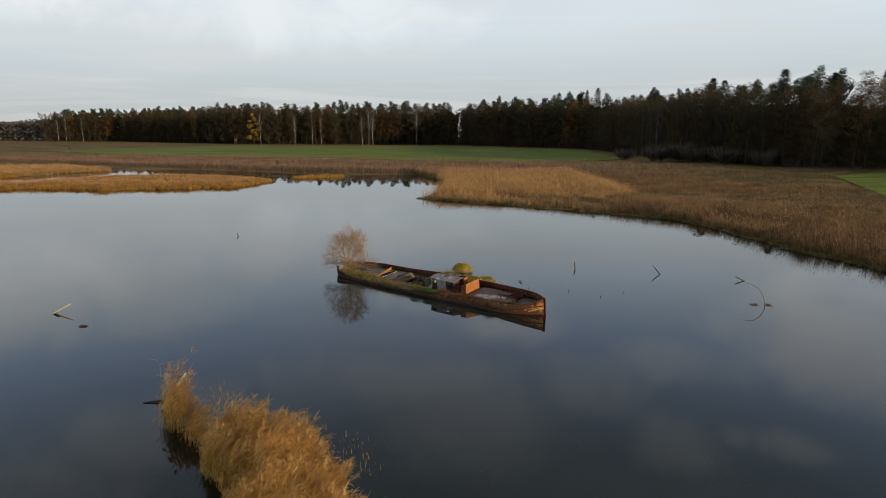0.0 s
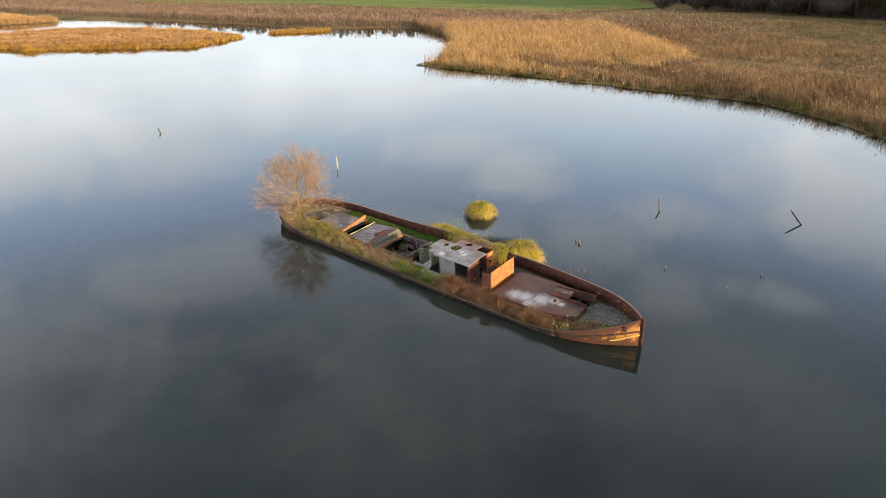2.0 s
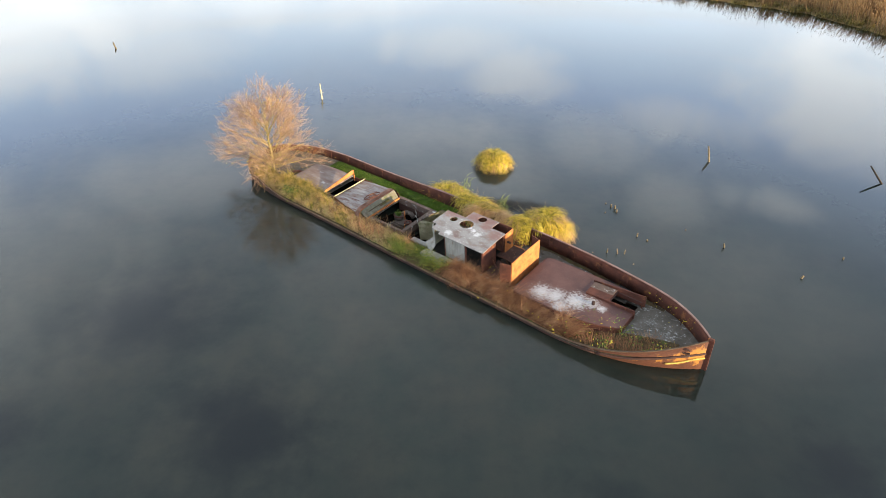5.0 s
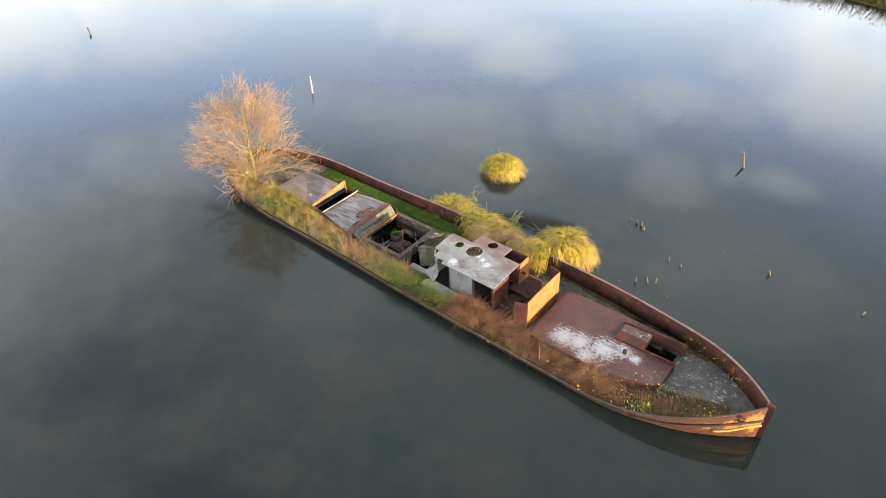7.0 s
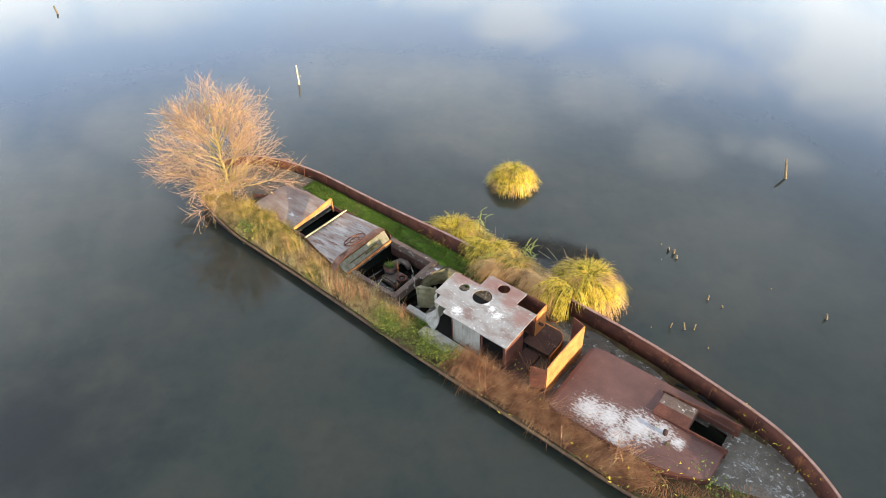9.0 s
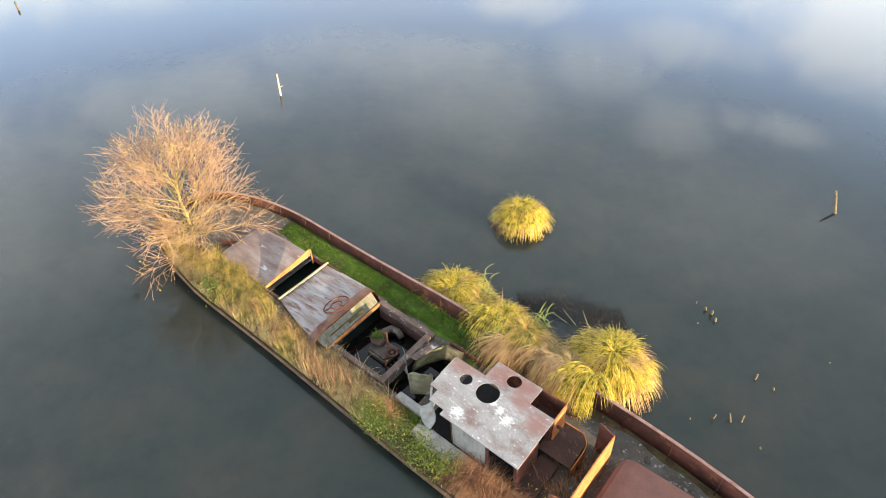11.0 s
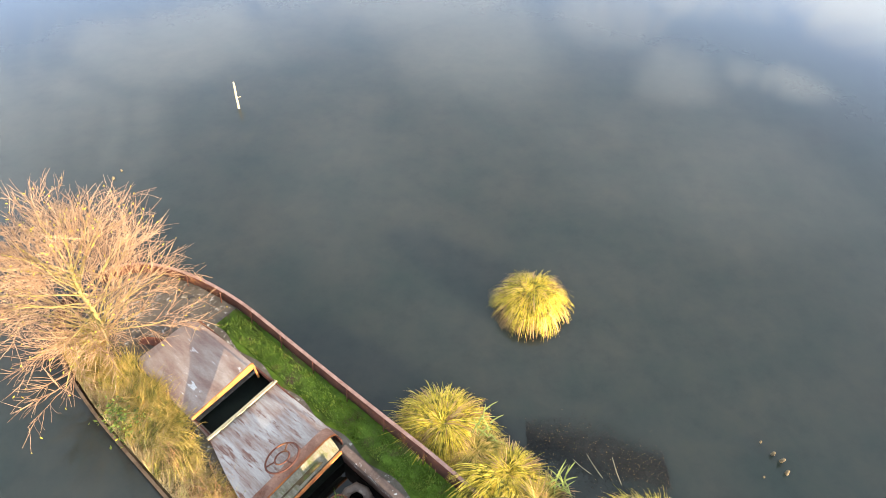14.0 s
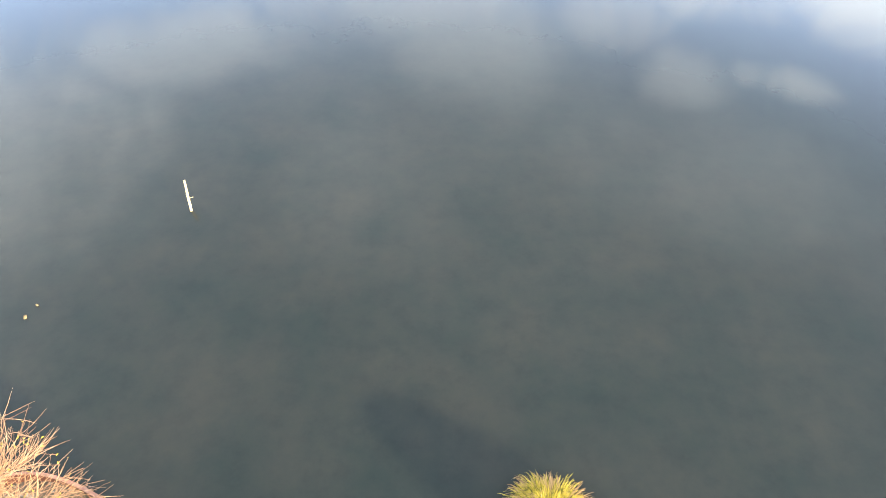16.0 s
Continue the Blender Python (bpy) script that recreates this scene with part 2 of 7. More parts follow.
STREAKED_PAINT = two_scale("streaked_white_paint", [(0.28, (0.139, 0.082, 0.0656)), (0.42, (0.197, 0.143, 0.123)), (0.55, (0.262, 0.238, 0.221)), (0.75, (0.344, 0.328, 0.307))], 3.2,
                           (0.131, 0.0697, 0.0533), 5.0, (0.56, 0.62), 0.85, fine=40.0, stretch=(0.35, 2.2, 1))
END_PANEL = two_scale("mossy_streaked_panel", [(0.3, (0.07, 0.06, 0.04)), (0.5, (0.14, 0.125, 0.09)), (0.75, (0.24, 0.225, 0.18))], 3.0,
                      (0.08, 0.085, 0.03), 5.0, (0.5, 0.64), 0.9, fine=35.0, stretch=(0.6, 2.0, 1))
MOSSY_PLATE = two_scale("mossy_crumpled_plate", [(0.3, (0.195, 0.173, 0.105)), (0.55, (0.315, 0.285, 0.195)), (0.8, (0.39, 0.367, 0.285))], 2.0,
                        (0.0975, 0.112, 0.0375), 3.0, (0.5, 0.66), 0.8)
COAMING = two_scale("crusted_brown_coaming", [(0.3, (0.0574, 0.041, 0.0328)), (0.55, (0.115, 0.0779, 0.0615)), (0.8, (0.164, 0.123, 0.102))], 3.0,
                    (0.377, 0.369, 0.353), 7.0, (0.58, 0.64), 0.9, fine=30.0)
RAIL = two_scale("pale_rusted_rail", [(0.3, (0.16, 0.085, 0.065)), (0.55, (0.25, 0.15, 0.12)), (0.8, (0.34, 0.23, 0.19))], 3.0,
                 (0.14, 0.06, 0.04), 4.0, (0.56, 0.68), 0.8)
RIM = two_scale("khaki_corroded_rim", [(0.3, (0.0574, 0.0369, 0.023)), (0.55, (0.107, 0.0722, 0.0451)), (0.8, (0.164, 0.119, 0.0738))], 3.0, (0.0738, 0.0369, 0.023), 4.0, (0.54, 0.66), 0.9)
CONCRETE = two_scale("grey_crusted_deck", [(0.3, (0.0492, 0.041, 0.0328)), (0.55, (0.0943, 0.082, 0.0672)), (0.8, (0.152, 0.135, 0.119))], 1.6,
                     (0.328, 0.32, 0.303), 9.0, (0.57, 0.64), 0.9, fine=25.0)
spill(CONCRETE, [(1.2, -0.1, 0.5, 0.8), (1.7, -0.35, 0.45, 0.8), (1.5, 0.3, 0.45, 0.6), (2.0, -1.0, 0.4, 0.5)], (0.36, 0.36, 0.345), 26.0, 0.26)
MOSS = two_scale("green_moss", [(0.3, (0.03, 0.04, 0.010)), (0.5, (0.06, 0.105, 0.014)), (0.75, (0.12, 0.19, 0.02))], 1.6,
                 (0.07, 0.05, 0.03), 1.4, (0.53, 0.63), 0.95, 1.0, fine=60.0)
SOIL = two_scale("brown_soil_litter", [(0.3, (0.035, 0.025, 0.015)), (0.6, (0.085, 0.06, 0.03)), (0.8, (0.14, 0.10, 0.05))], 4.0,
                 (0.06, 0.08, 0.02), 2.0, (0.55, 0.65), 0.95, 1.0)
OIL_AND_PORT_BLACK = two_scale("oily_iron_and_port_shade", [(0.3, (0.03, 0.024, 0.02)), (0.6, (0.10, 0.075, 0.06)), (0.8, (0.20, 0.15, 0.12))], 3.0,
                      (0.30, 0.26, 0.22), 5.0, (0.6, 0.72), 0.6)
WOOD = two_scale("weathered_post_wood", [(0.3, (0.07, 0.052, 0.032)), (0.6, (0.19, 0.145, 0.08)), (0.8, (0.34, 0.27, 0.13))], 6.0,
                 (0.07, 0.05, 0.035), 4.0, (0.58, 0.7), 0.9, stretch=(4, 4, 0.6))
PALE_WOOD = two_scale("pale_bleached_wood", [(0.3, (0.34, 0.29, 0.17)), (0.6, (0.50, 0.43, 0.26)), (0.8, (0.60, 0.53, 0.34))], 5.0,
                      (0.25, 0.19, 0.11), 4.0, (0.62, 0.75), 0.85, stretch=(4, 4, 0.6))
BARK = two_scale("brown_bark", [(0.3, (0.03, 0.024, 0.018)), (0.7, (0.085, 0.065, 0.05))], 2.0, (0.10, 0.11, 0.06), 1.5, (0.6, 0.75), 0.95)
BIRCH_BARK = two_scale("white_birch_bark", [(0.35, (0.28, 0.265, 0.245)), (0.7, (0.46, 0.44, 0.42))], 0.8, (0.05, 0.045, 0.04), 1.6, (0.58, 0.66), 0.85)


CRUST = two_scale("white_crusted_ledge", [(0.3, (0.169, 0.153, 0.124)), (0.5, (0.273, 0.26, 0.234)), (0.75, (0.377, 0.37, 0.345))], 4.0,
                  (0.0975, 0.0845, 0.052), 3.0, (0.55, 0.66), 0.9, fine=30.0)
# Black for rotten litter and scraps, and for the painted shade in the cabin.
ROT_AND_SHADE = two_scale("black_rot_and_shade", [(0.3, (0.008, 0.008, 0.008)), (0.7, (0.022, 0.02, 0.018))], 2.0, (0.03, 0.028, 0.024), 4.0, (0.6, 0.7), 0.9)
SHADED_BILGE = two_scale("shaded_bilge_water", [(0.3, (0.002, 0.002, 0.002)), (0.7, (0.006, 0.006, 0.005))], 1.0, (0.01, 0.01, 0.008), 2.0, (0.6, 0.7), 0.03, 0.02, fine=3.0)


def leafy(name, stops, through_light=0.35, rough=0.6, locks=1.0):
    """Blades and leaves: the colour varies from blade to blade, some light passes through."""
    m, nt, b = nodes_of(name)
    g = nt.nodes.new("ShaderNodeNewGeometry")
    lock = nt.nodes.new("ShaderNodeMapRange")
    lock.inputs["From Min"].default_value, lock.inputs["From Max"].default_value = 0.34, 0.68
    nt.links.new(noise_node(nt, locks, 2, 0.6), lock.inputs["Value"])
    pick = mix_node(nt, 0.62, g.outputs["Random Per Island"], lock.outputs[0]) if locks > 1.0 else g.outputs["Random Per Island"]
    col = ramp_node(nt, pick, stops)
    patch = noise_node(nt, 0.9, 3, 0.6)
    col = mix_node(nt, 0.6, col, ramp_node(nt, patch, [(0.3, (0.62, 0.60, 0.55)), (0.7, (1.25, 1.25, 1.2))]), "MULTIPLY")
    nt.links.new(col, b.inputs["Base Color"])
    b.inputs["Roughness"].default_value = rough
    b.inputs["Specular IOR Level"].default_value = 0.25
    tr = nt.nodes.new("ShaderNodeBsdfTranslucent")
    nt.links.new(col, tr.inputs[0])
    mx = nt.nodes.new("ShaderNodeMixShader")
    mx.inputs[0].default_value = through_light
    out = nt.nodes["Material Output"]
    nt.links.new(b.outputs[0], mx.inputs[1])
    nt.links.new(tr.outputs[0], mx.inputs[2])
    nt.links.new(mx.outputs[0], out.inputs[0])
    return m


SEDGE_GOLD = leafy("golden_green_sedge", [(0.0, (0.045, 0.05, 0.01)), (0.25, (0.15, 0.14, 0.02)), (0.45, (0.46, 0.37, 0.04)), (0.65, (0.76, 0.58, 0.075)), (0.82, (0.72, 0.50, 0.14)), (1.0, (0.42, 0.21, 0.06))], 0.4, 0.6, 9.0)
FRINGE_GOLD = leafy("olive_straw_sedge", [(0.0, (0.06, 0.065, 0.016)), (0.25, (0.17, 0.155, 0.03)), (0.5, (0.36, 0.27, 0.055)), (0.75, (0.58, 0.39, 0.12)), (1.0, (0.40, 0.21, 0.075))], 0.35, 0.6, 5.0)
SEDGE_DRY = leafy("dry_straw_sedge", [(0.0, (0.07, 0.068, 0.02)), (0.2, (0.20, 0.14, 0.055)), (0.45, (0.38, 0.25, 0.11)), (0.65, (0.55, 0.39, 0.19)), (0.8, (0.36, 0.33, 0.09)), (1.0, (0.26, 0.13, 0.06))], 0.35, 0.6, 5.0)
SEDGE_FALLEN = leafy("rosy_fallen_sedge", [(0.0, (0.20, 0.11, 0.05)), (0.5, (0.50, 0.31, 0.14)), (1.0, (0.66, 0.46, 0.22))], 0.35, 0.6, 3.0)
GRASS_BROWN = leafy("red_brown_dead_grass", [(0.0, (0.08, 0.04, 0.02)), (0.4, (0.23, 0.105, 0.05)), (0.7, (0.36, 0.18, 0.085)), (1.0, (0.46, 0.29, 0.14))], 0.25, 0.6, 3.0)
HERB_GREEN = leafy("green_herb_leaves", [(0.0, (0.05, 0.075, 0.015)), (0.5, (0.12, 0.17, 0.03)), (0.9, (0.22, 0.25, 0.05)), (1.0, (0.55, 0.45, 0.05))], 0.35)
YELLOW_LEAF = leafy("yellow_autumn_leaves", [(0.0, (0.45, 0.38, 0.04)), (0.6, (0.62, 0.46, 0.04)), (1.0, (0.35, 0.36, 0.05))], 0.4)
PALE_GREEN = leafy("pale_green_reed_leaves", [(0.0, (0.22, 0.27, 0.06)), (1.0, (0.42, 0.44, 0.12))], 0.4)
MOSS_BLADES = leafy("short_green_grass", [(0.0, (0.04, 0.07, 0.012)), (0.6, (0.11, 0.18, 0.02)), (1.0, (0.22, 0.22, 0.05))], 0.3, 0.6, 3.0)
REED_GOLD = leafy("golden_common_reed", [(0.0, (0.12, 0.065, 0.03)), (0.35, (0.35, 0.20, 0.08)), (0.75, (0.58, 0.36, 0.145)), (1.0, (0.62, 0.45, 0.19))], 0.35, 0.6, 1.3)
STAND_GOLD = leafy("orange_gold_reed", [(0.0, (0.30, 0.15, 0.035)), (0.3, (0.66, 0.38, 0.09)), (0.6, (0.88, 0.58, 0.15)), (0.85, (0.92, 0.69, 0.24)), (1.0, (0.70, 0.58, 0.12))], 0.5, 0.6, 2.5)
STAND_PLUME = leafy("rust_brown_plumes", [(0.0, (0.38, 0.18, 0.06)), (0.6, (0.66, 0.36, 0.13)), (1.0, (0.85, 0.55, 0.24))], 0.45)
REED_PLUME = leafy("brown_reed_plumes", [(0.0, (0.38, 0.18, 0.07)), (0.6, (0.66, 0.36, 0.14)), (1.0, (0.76, 0.50, 0.24))], 0.4)
REED_SHORE = leafy("tawny_shore_reed", [(0.0, (0.07, 0.042, 0.02)), (0.4, (0.19, 0.11, 0.048)), (0.8, (0.32, 0.19, 0.08)), (1.0, (0.42, 0.28, 0.13))], 0.3, 0.6, 1.3)
REED_HEAD = leafy("brown_seed_heads", [(0.0, (0.24, 0.13, 0.07)), (0.6, (0.42, 0.26, 0.15)), (1.0, (0.58, 0.42, 0.27))], 0.35)
REED_DARK = leafy("umber_shore_reed", [(0.0, (0.06, 0.035, 0.018)), (0.5, (0.15, 0.085, 0.04)), (1.0, (0.30, 0.18, 0.08))], 0.3, 0.6, 1.3)
REED_ISLAND = leafy("rust_gold_island_reed", [(0.0, (0.10, 0.05, 0.02)), (0.4, (0.30, 0.15, 0.05)), (0.8, (0.52, 0.29, 0.09)), (1.0, (0.60, 0.40, 0.14))], 0.35, 0.6, 1.3)
ROUGH_GRASS = leafy("olive_straw_rough_grass", [(0.0, (0.035, 0.032, 0.014)), (0.5, (0.12, 0.09, 0.035)), (1.0, (0.32, 0.23, 0.10))], 0.3, 0.6, 0.6)
REED_FAR_HEAD = leafy("rosy_brown_seed_heads", [(0.0, (0.18, 0.10, 0.07)), (0.6, (0.30, 0.18, 0.12)), (1.0, (0.40, 0.27, 0.18))], 0.3)
REED_FAR = leafy("brown_far_reed", [(0.0, (0.07, 0.043, 0.026)), (0.5, (0.145, 0.09, 0.052)), (1.0, (0.22, 0.14, 0.08))], 0.25)
SHORE_GREEN = leafy("yellow_green_shore_sedge", [(0.0, (0.035, 0.03, 0.012)), (0.5, (0.14, 0.11, 0.03)), (1.0, (0.34, 0.23, 0.055))], 0.3, 0.6, 1.3)
TUFT_YELLOW = leafy("rust_yellow_tuft_sedge", [(0.0, (0.20, 0.095, 0.02)), (0.4, (0.46, 0.24, 0.05)), (0.75, (0.58, 0.34, 0.07)), (1.0, (0.55, 0.42, 0.08))], 0.35, 0.6, 1.4)
TWIG = leafy("rosy_bare_twigs", [(0.0, (0.20, 0.11, 0.065)), (0.5, (0.35, 0.21, 0.125)), (1.0, (0.50, 0.33, 0.20))], 0.0, 0.7)
LIMB = two_scale("yellow_grey_limb_bark", [(0.3, (0.20, 0.15, 0.06)), (0.7, (0.40, 0.31, 0.10))], 4.0, (0.16, 0.14, 0.09), 6.0, (0.55, 0.7), 0.85)
OAK_LEAF = leafy("russet_oak_leaves", [(0.0, (0.06, 0.036, 0.016)), (0.5, (0.10, 0.06, 0.026)), (0.85, (0.135, 0.077, 0.03)), (1.0, (0.17, 0.10, 0.034))], 0.4)
OLIVE_LEAF = leafy("olive_brown_leaves", [(0.0, (0.042, 0.04, 0.018)), (0.5, (0.08, 0.066, 0.027)), (1.0, (0.12, 0.09, 0.034))], 0.35)
BROWN_LEAF = leafy("withered_brown_leaves", [(0.0, (0.055, 0.042, 0.027)), (0.5, (0.10, 0.072, 0.045)), (1.0, (0.14, 0.10, 0.06))], 0.35)
ORANGE_LEAF = leafy("orange_beech_leaves", [(0.0, (0.14, 0.07, 0.018)), (0.5, (0.25, 0.12, 0.026)), (1.0, (0.36, 0.20, 0.04))], 0.4)
MAPLE_LEAF = leafy("yellow_maple_leaves", [(0.0, (0.26, 0.18, 0.02)), (0.5, (0.42, 0.30, 0.03)), (1.0, (0.55, 0.40, 0.05))], 0.4)
NEEDLE = leafy("dark_pine_needles", [(0.0, (0.022, 0.036, 0.017)), (0.6, (0.042, 0.06, 0.027)), (1.0, (0.065, 0.08, 0.034))], 0.2)
# Paler, greyer leaves: the distance haze is put into the colour.
HAZED_LEAF = leafy("haze_tinted_far_leaves", [(0.0, (0.10, 0.085, 0.07)), (1.0, (0.17, 0.14, 0.11))], 0.3)
INNER_SHADE = two_scale("inner_wood_shade", [(0.3, (0.055, 0.044, 0.029)), (0.55, (0.09, 0.07, 0.044)), (0.8, (0.13, 0.098, 0.06))], 0.35, (0.05, 0.052, 0.022), 0.2, (0.5, 0.7), 0.95, 0.8, fine=1.6, stretch=(1, 1, 0.35))
SHRUB_TWIG = leafy("pale_brown_shrub_twigs", [(0.0, (0.08, 0.062, 0.05)), (1.0, (0.17, 0.135, 0.105))], 0.2, 0.9)
BARE_TWIG = leafy("grey_brown_bare_twigs", [(0.0, (0.045, 0.034, 0.028)), (0.6, (0.095, 0.07, 0.055)), (1.0, (0.14, 0.105, 0.08))], 0.0, 0.9)


def water_material():
    m, nt, b = nodes_of("still_dark_water")
    deep = ramp_node(nt, noise_node(nt, 0.22, 5, 0.6), [(0.35, (0.003, 0.006, 0.006)), (0.55, (0.005, 0.010, 0.009)), (0.7, (0.007, 0.012, 0.010))])
    silt = ramp_node(nt, noise_node(nt, 0.45, 9, 0.66), [(0.32, (0.012, 0.018, 0.016)), (0.5, (0.018, 0.0215, 0.0185)), (0.68, (0.024, 0.025, 0.0205))])
    silt = mix_node(nt, 0.42, silt, ramp_node(nt, noise_node(nt, 1.7, 8, 0.7), [(0.34, (0.62, 0.66, 0.70)), (0.5, (1.0, 1.0, 1.0)), (0.66, (1.22, 1.16, 1.02))]), "MULTIPLY")
    # a silty shoal round the wreck, deeper water beyond
    g = nt.nodes.new("ShaderNodeNewGeometry")
    far = nt.nodes.new("ShaderNodeVectorMath")
    far.operation = "DISTANCE"
    far.inputs[1].default_value = (-5.0, 51.0, 0.0)
    nt.links.new(g.outputs["Position"], far.inputs[0])
    shoal = nt.nodes.new("ShaderNodeMapRange")
    shoal.interpolation_type = "SMOOTHSTEP"
    shoal.inputs["From Min"].default_value, shoal.inputs["From Max"].default_value = 9.0, 28.0
    shoal.inputs["To Min"].default_value, shoal.inputs["To Max"].default_value = 1.0, 0.0
    nt.links.new(far.outputs["Value"], shoal.inputs["Value"])
    deep = mix_node(nt, shoal.outputs[0], deep, silt)
    # dark weed beds under the water
    ragged = noise_node(nt, 0.45, 5, 0.6)
    for wx, wy, wr in ((-9.0, 41.6, 3.6), (-5.2, 37.4, 2.8), (2.8, 33.6, 2.6), (9.0, 36.3, 1.8), (-1.5, 30.5, 2.5), (-12.0, 37.0, 2.5)):
        bed = nt.nodes.new("ShaderNodeVectorMath")
        bed.operation = "DISTANCE"
        bed.inputs[1].default_value = (wx, wy, 0.0)
        nt.links.new(g.outputs["Position"], bed.inputs[0])
        wob = nt.nodes.new("ShaderNodeMath")
        wob.operation = "MULTIPLY_ADD"
        wob.inputs[1].default_value, wob.inputs[2].default_value = 6.0, -3.0
        nt.links.new(ragged, wob.inputs[0])
        tot = nt.nodes.new("ShaderNodeMath")
        tot.operation = "ADD"
        nt.links.new(bed.outputs["Value"], tot.inputs[0])
        nt.links.new(wob.outputs[0], tot.inputs[1])
        mr = nt.nodes.new("ShaderNodeMapRange")
        mr.interpolation_type = "SMOOTHSTEP"
        mr.inputs["From Min"].default_value, mr.inputs["From Max"].default_value = 0.0, wr
        mr.inputs["To Min"].default_value, mr.inputs["To Max"].default_value = 0.75, 0.0
        nt.links.new(tot.outputs[0], mr.inputs["Value"])
        deep = mix_node(nt, mr.outputs[0], deep, (0.004, 0.005, 0.007))
    nt.links.new(deep, b.inputs["Base Color"])
    b.inputs["Roughness"].default_value = 0.012
    # light spreads in the murky water before it comes out again
    b.subsurface_method = "BURLEY"
    b.inputs["Subsurface Weight"].default_value = 1.0
    b.inputs["Subsurface Radius"].default_value = (1.0, 1.0, 1.0)
    b.inputs["Subsurface Scale"].default_value = 0.7
    b.inputs["IOR"].default_value = 1.33
    n = nt.nodes.new("ShaderNodeMix")
    n.data_type = "FLOAT"
    n.inputs[0].default_value = 0.12
    nt.links.new(noise_node(nt, 0.35, 2, 0.5), n.inputs[2])
    nt.links.new(noise_node(nt, 4.0, 3, 0.5, stretch=(1, 0.45, 1)), n.inputs[3])
    bump_node(nt, b, n.outputs[0], 0.007, 0.05)
    return m


WATER = water_material()


def ground_material():
    """Meadow, reed litter and mud, by broad patches."""
    m, nt, b = nodes_of("marsh_ground")
    base = ramp_node(nt, noise_node(nt, 0.06, 6, 0.65), [(0.35, (0.10, 0.075, 0.035)), (0.5, (0.17, 0.115, 0.05)), (0.68, (0.22, 0.155, 0.06))])
    fine = noise_node(nt, 1.3, 6, 0.7)
    col = mix_node(nt, 0.75, base, ramp_node(nt, fine, [(0.25, (0.4, 0.42, 0.4)), (0.75, (1.4, 1.3, 1.2))]), "MULTIPLY")
    nt.links.new(col, b.inputs["Base Color"])
    b.inputs["Roughness"].default_value, b.inputs["Specular IOR Level"].default_value = 0.95, 0.05
    bump_node(nt, b, fine, 0.8, 0.2)
    return m


GROUND = ground_material()
MEADOW = two_scale("mown_green_meadow", [(0.3, (0.075, 0.10, 0.014)), (0.5, (0.13, 0.165, 0.022)), (0.75, (0.19, 0.205, 0.035))], 0.09,
                   (0.20, 0.145, 0.07), 0.045, (0.52, 0.66), 0.95, 0.5, fine=0.9, stretch=(0.35, 1.5, 1))
ROPE = two_scale("ochre_old_rope", [(0.3, (0.35, 0.22, 0.05)), (0.7, (0.60, 0.42, 0.10))], 20.0, (0.25, 0.16, 0.05), 8.0, (0.55, 0.7), 0.9)
DARK_WOOD = two_scale("dark_stand_boards", [(0.3, (0.05, 0.04, 0.032)), (0.7, (0.13, 0.105, 0.085))], 3.0, (0.20, 0.18, 0.16), 2.0, (0.6, 0.75), 0.9)


# ---- mesh helpers ----
def part(name, bm, material, parent=None, label=""):
    me = bpy.data.meshes.new(name)
    bm.to_mesh(me)
    bm.free()
    me.materials.append(material)
    ob = new(name, me)
    if parent is not None:
        ob.parent = parent
    if label:
        ob["label"] = label
    return ob


def part_arrays(name, verts, tris, material, parent=None, label="", smooth=False):
    """One mesh object from arrays of corners and triangles."""
    me = bpy.data.meshes.new(name)
    v, f = np.asarray(verts, dtype=np.float32).reshape(-1, 3), np.asarray(tris, dtype=np.int32).reshape(-1, 3)
    me.vertices.add(len(v))
    me.vertices.foreach_set("co", v.ravel())
    me.loops.add(f.size)
    me.loops.foreach_set("vertex_index", f.ravel())
    me.polygons.add(len(f))
    me.polygons.foreach_set("loop_start", np.arange(0, f.size, 3, dtype=np.int32))
    me.polygons.foreach_set("loop_total", np.full(len(f), 3, dtype=np.int32))
    me.update(calc_edges=True)
    if smooth:
        me.polygons.foreach_set("use_smooth", np.ones(len(f), dtype=bool))
    me.materials.append(material)
    ob = new(name, me)
    if parent is not None:
        ob.parent = parent
    if label:
        ob["label"] = label
    return ob


def joined(pieces):
    vs, fs, k = [], [], 0
    for v, f in pieces:
        vs.append(v.reshape(-1, 3))
        fs.append(f + k)
        k += len(vs[-1])
    return np.concatenate(vs), np.concatenate(fs)


def blades(rng, base, height, width, azimuth, reach, droop, segs=3):
    """Tapered, arching blades. reach: how far the tip goes sideways, droop: how far it sinks, both in blade heights."""
    base = np.asarray(base, dtype=float)
    n = len(base)
    d = np.stack([np.cos(azimuth), np.sin(azimuth), np.zeros(n)], 1)
    turn = azimuth + math.pi / 2 + rng.normal(0, 0.5, n)
    s = np.stack([np.cos(turn), np.sin(turn), np.zeros(n)], 1)
    v = np.empty((n, 2 * segs + 1, 3))
    for i in range(segs + 1):
        t = i / segs
        p = base + d * (height * reach * t ** 1.6)[:, None]
        p[:, 2] += height * (t - droop * t ** 2.4)
        if i < segs:
            half = (width * (1 - 0.8 * t ** 1.5) / 2)[:, None]
            v[:, 2 * i], v[:, 2 * i + 1] = p - s * half, p + s * half
        else:
            v[:, 2 * i] = p
    f = []
    for i in range(segs - 1):
        a = 2 * i
        f += [(a, a + 1, a + 3), (a, a + 3, a + 2)]
    a = 2 * (segs - 1)
    f.append((a, a + 1, a + 2))
    f = np.array(f)[None] + (np.arange(n) * (2 * segs + 1))[:, None, None]
    return v.reshape(-1, 3), f.reshape(-1, 3)


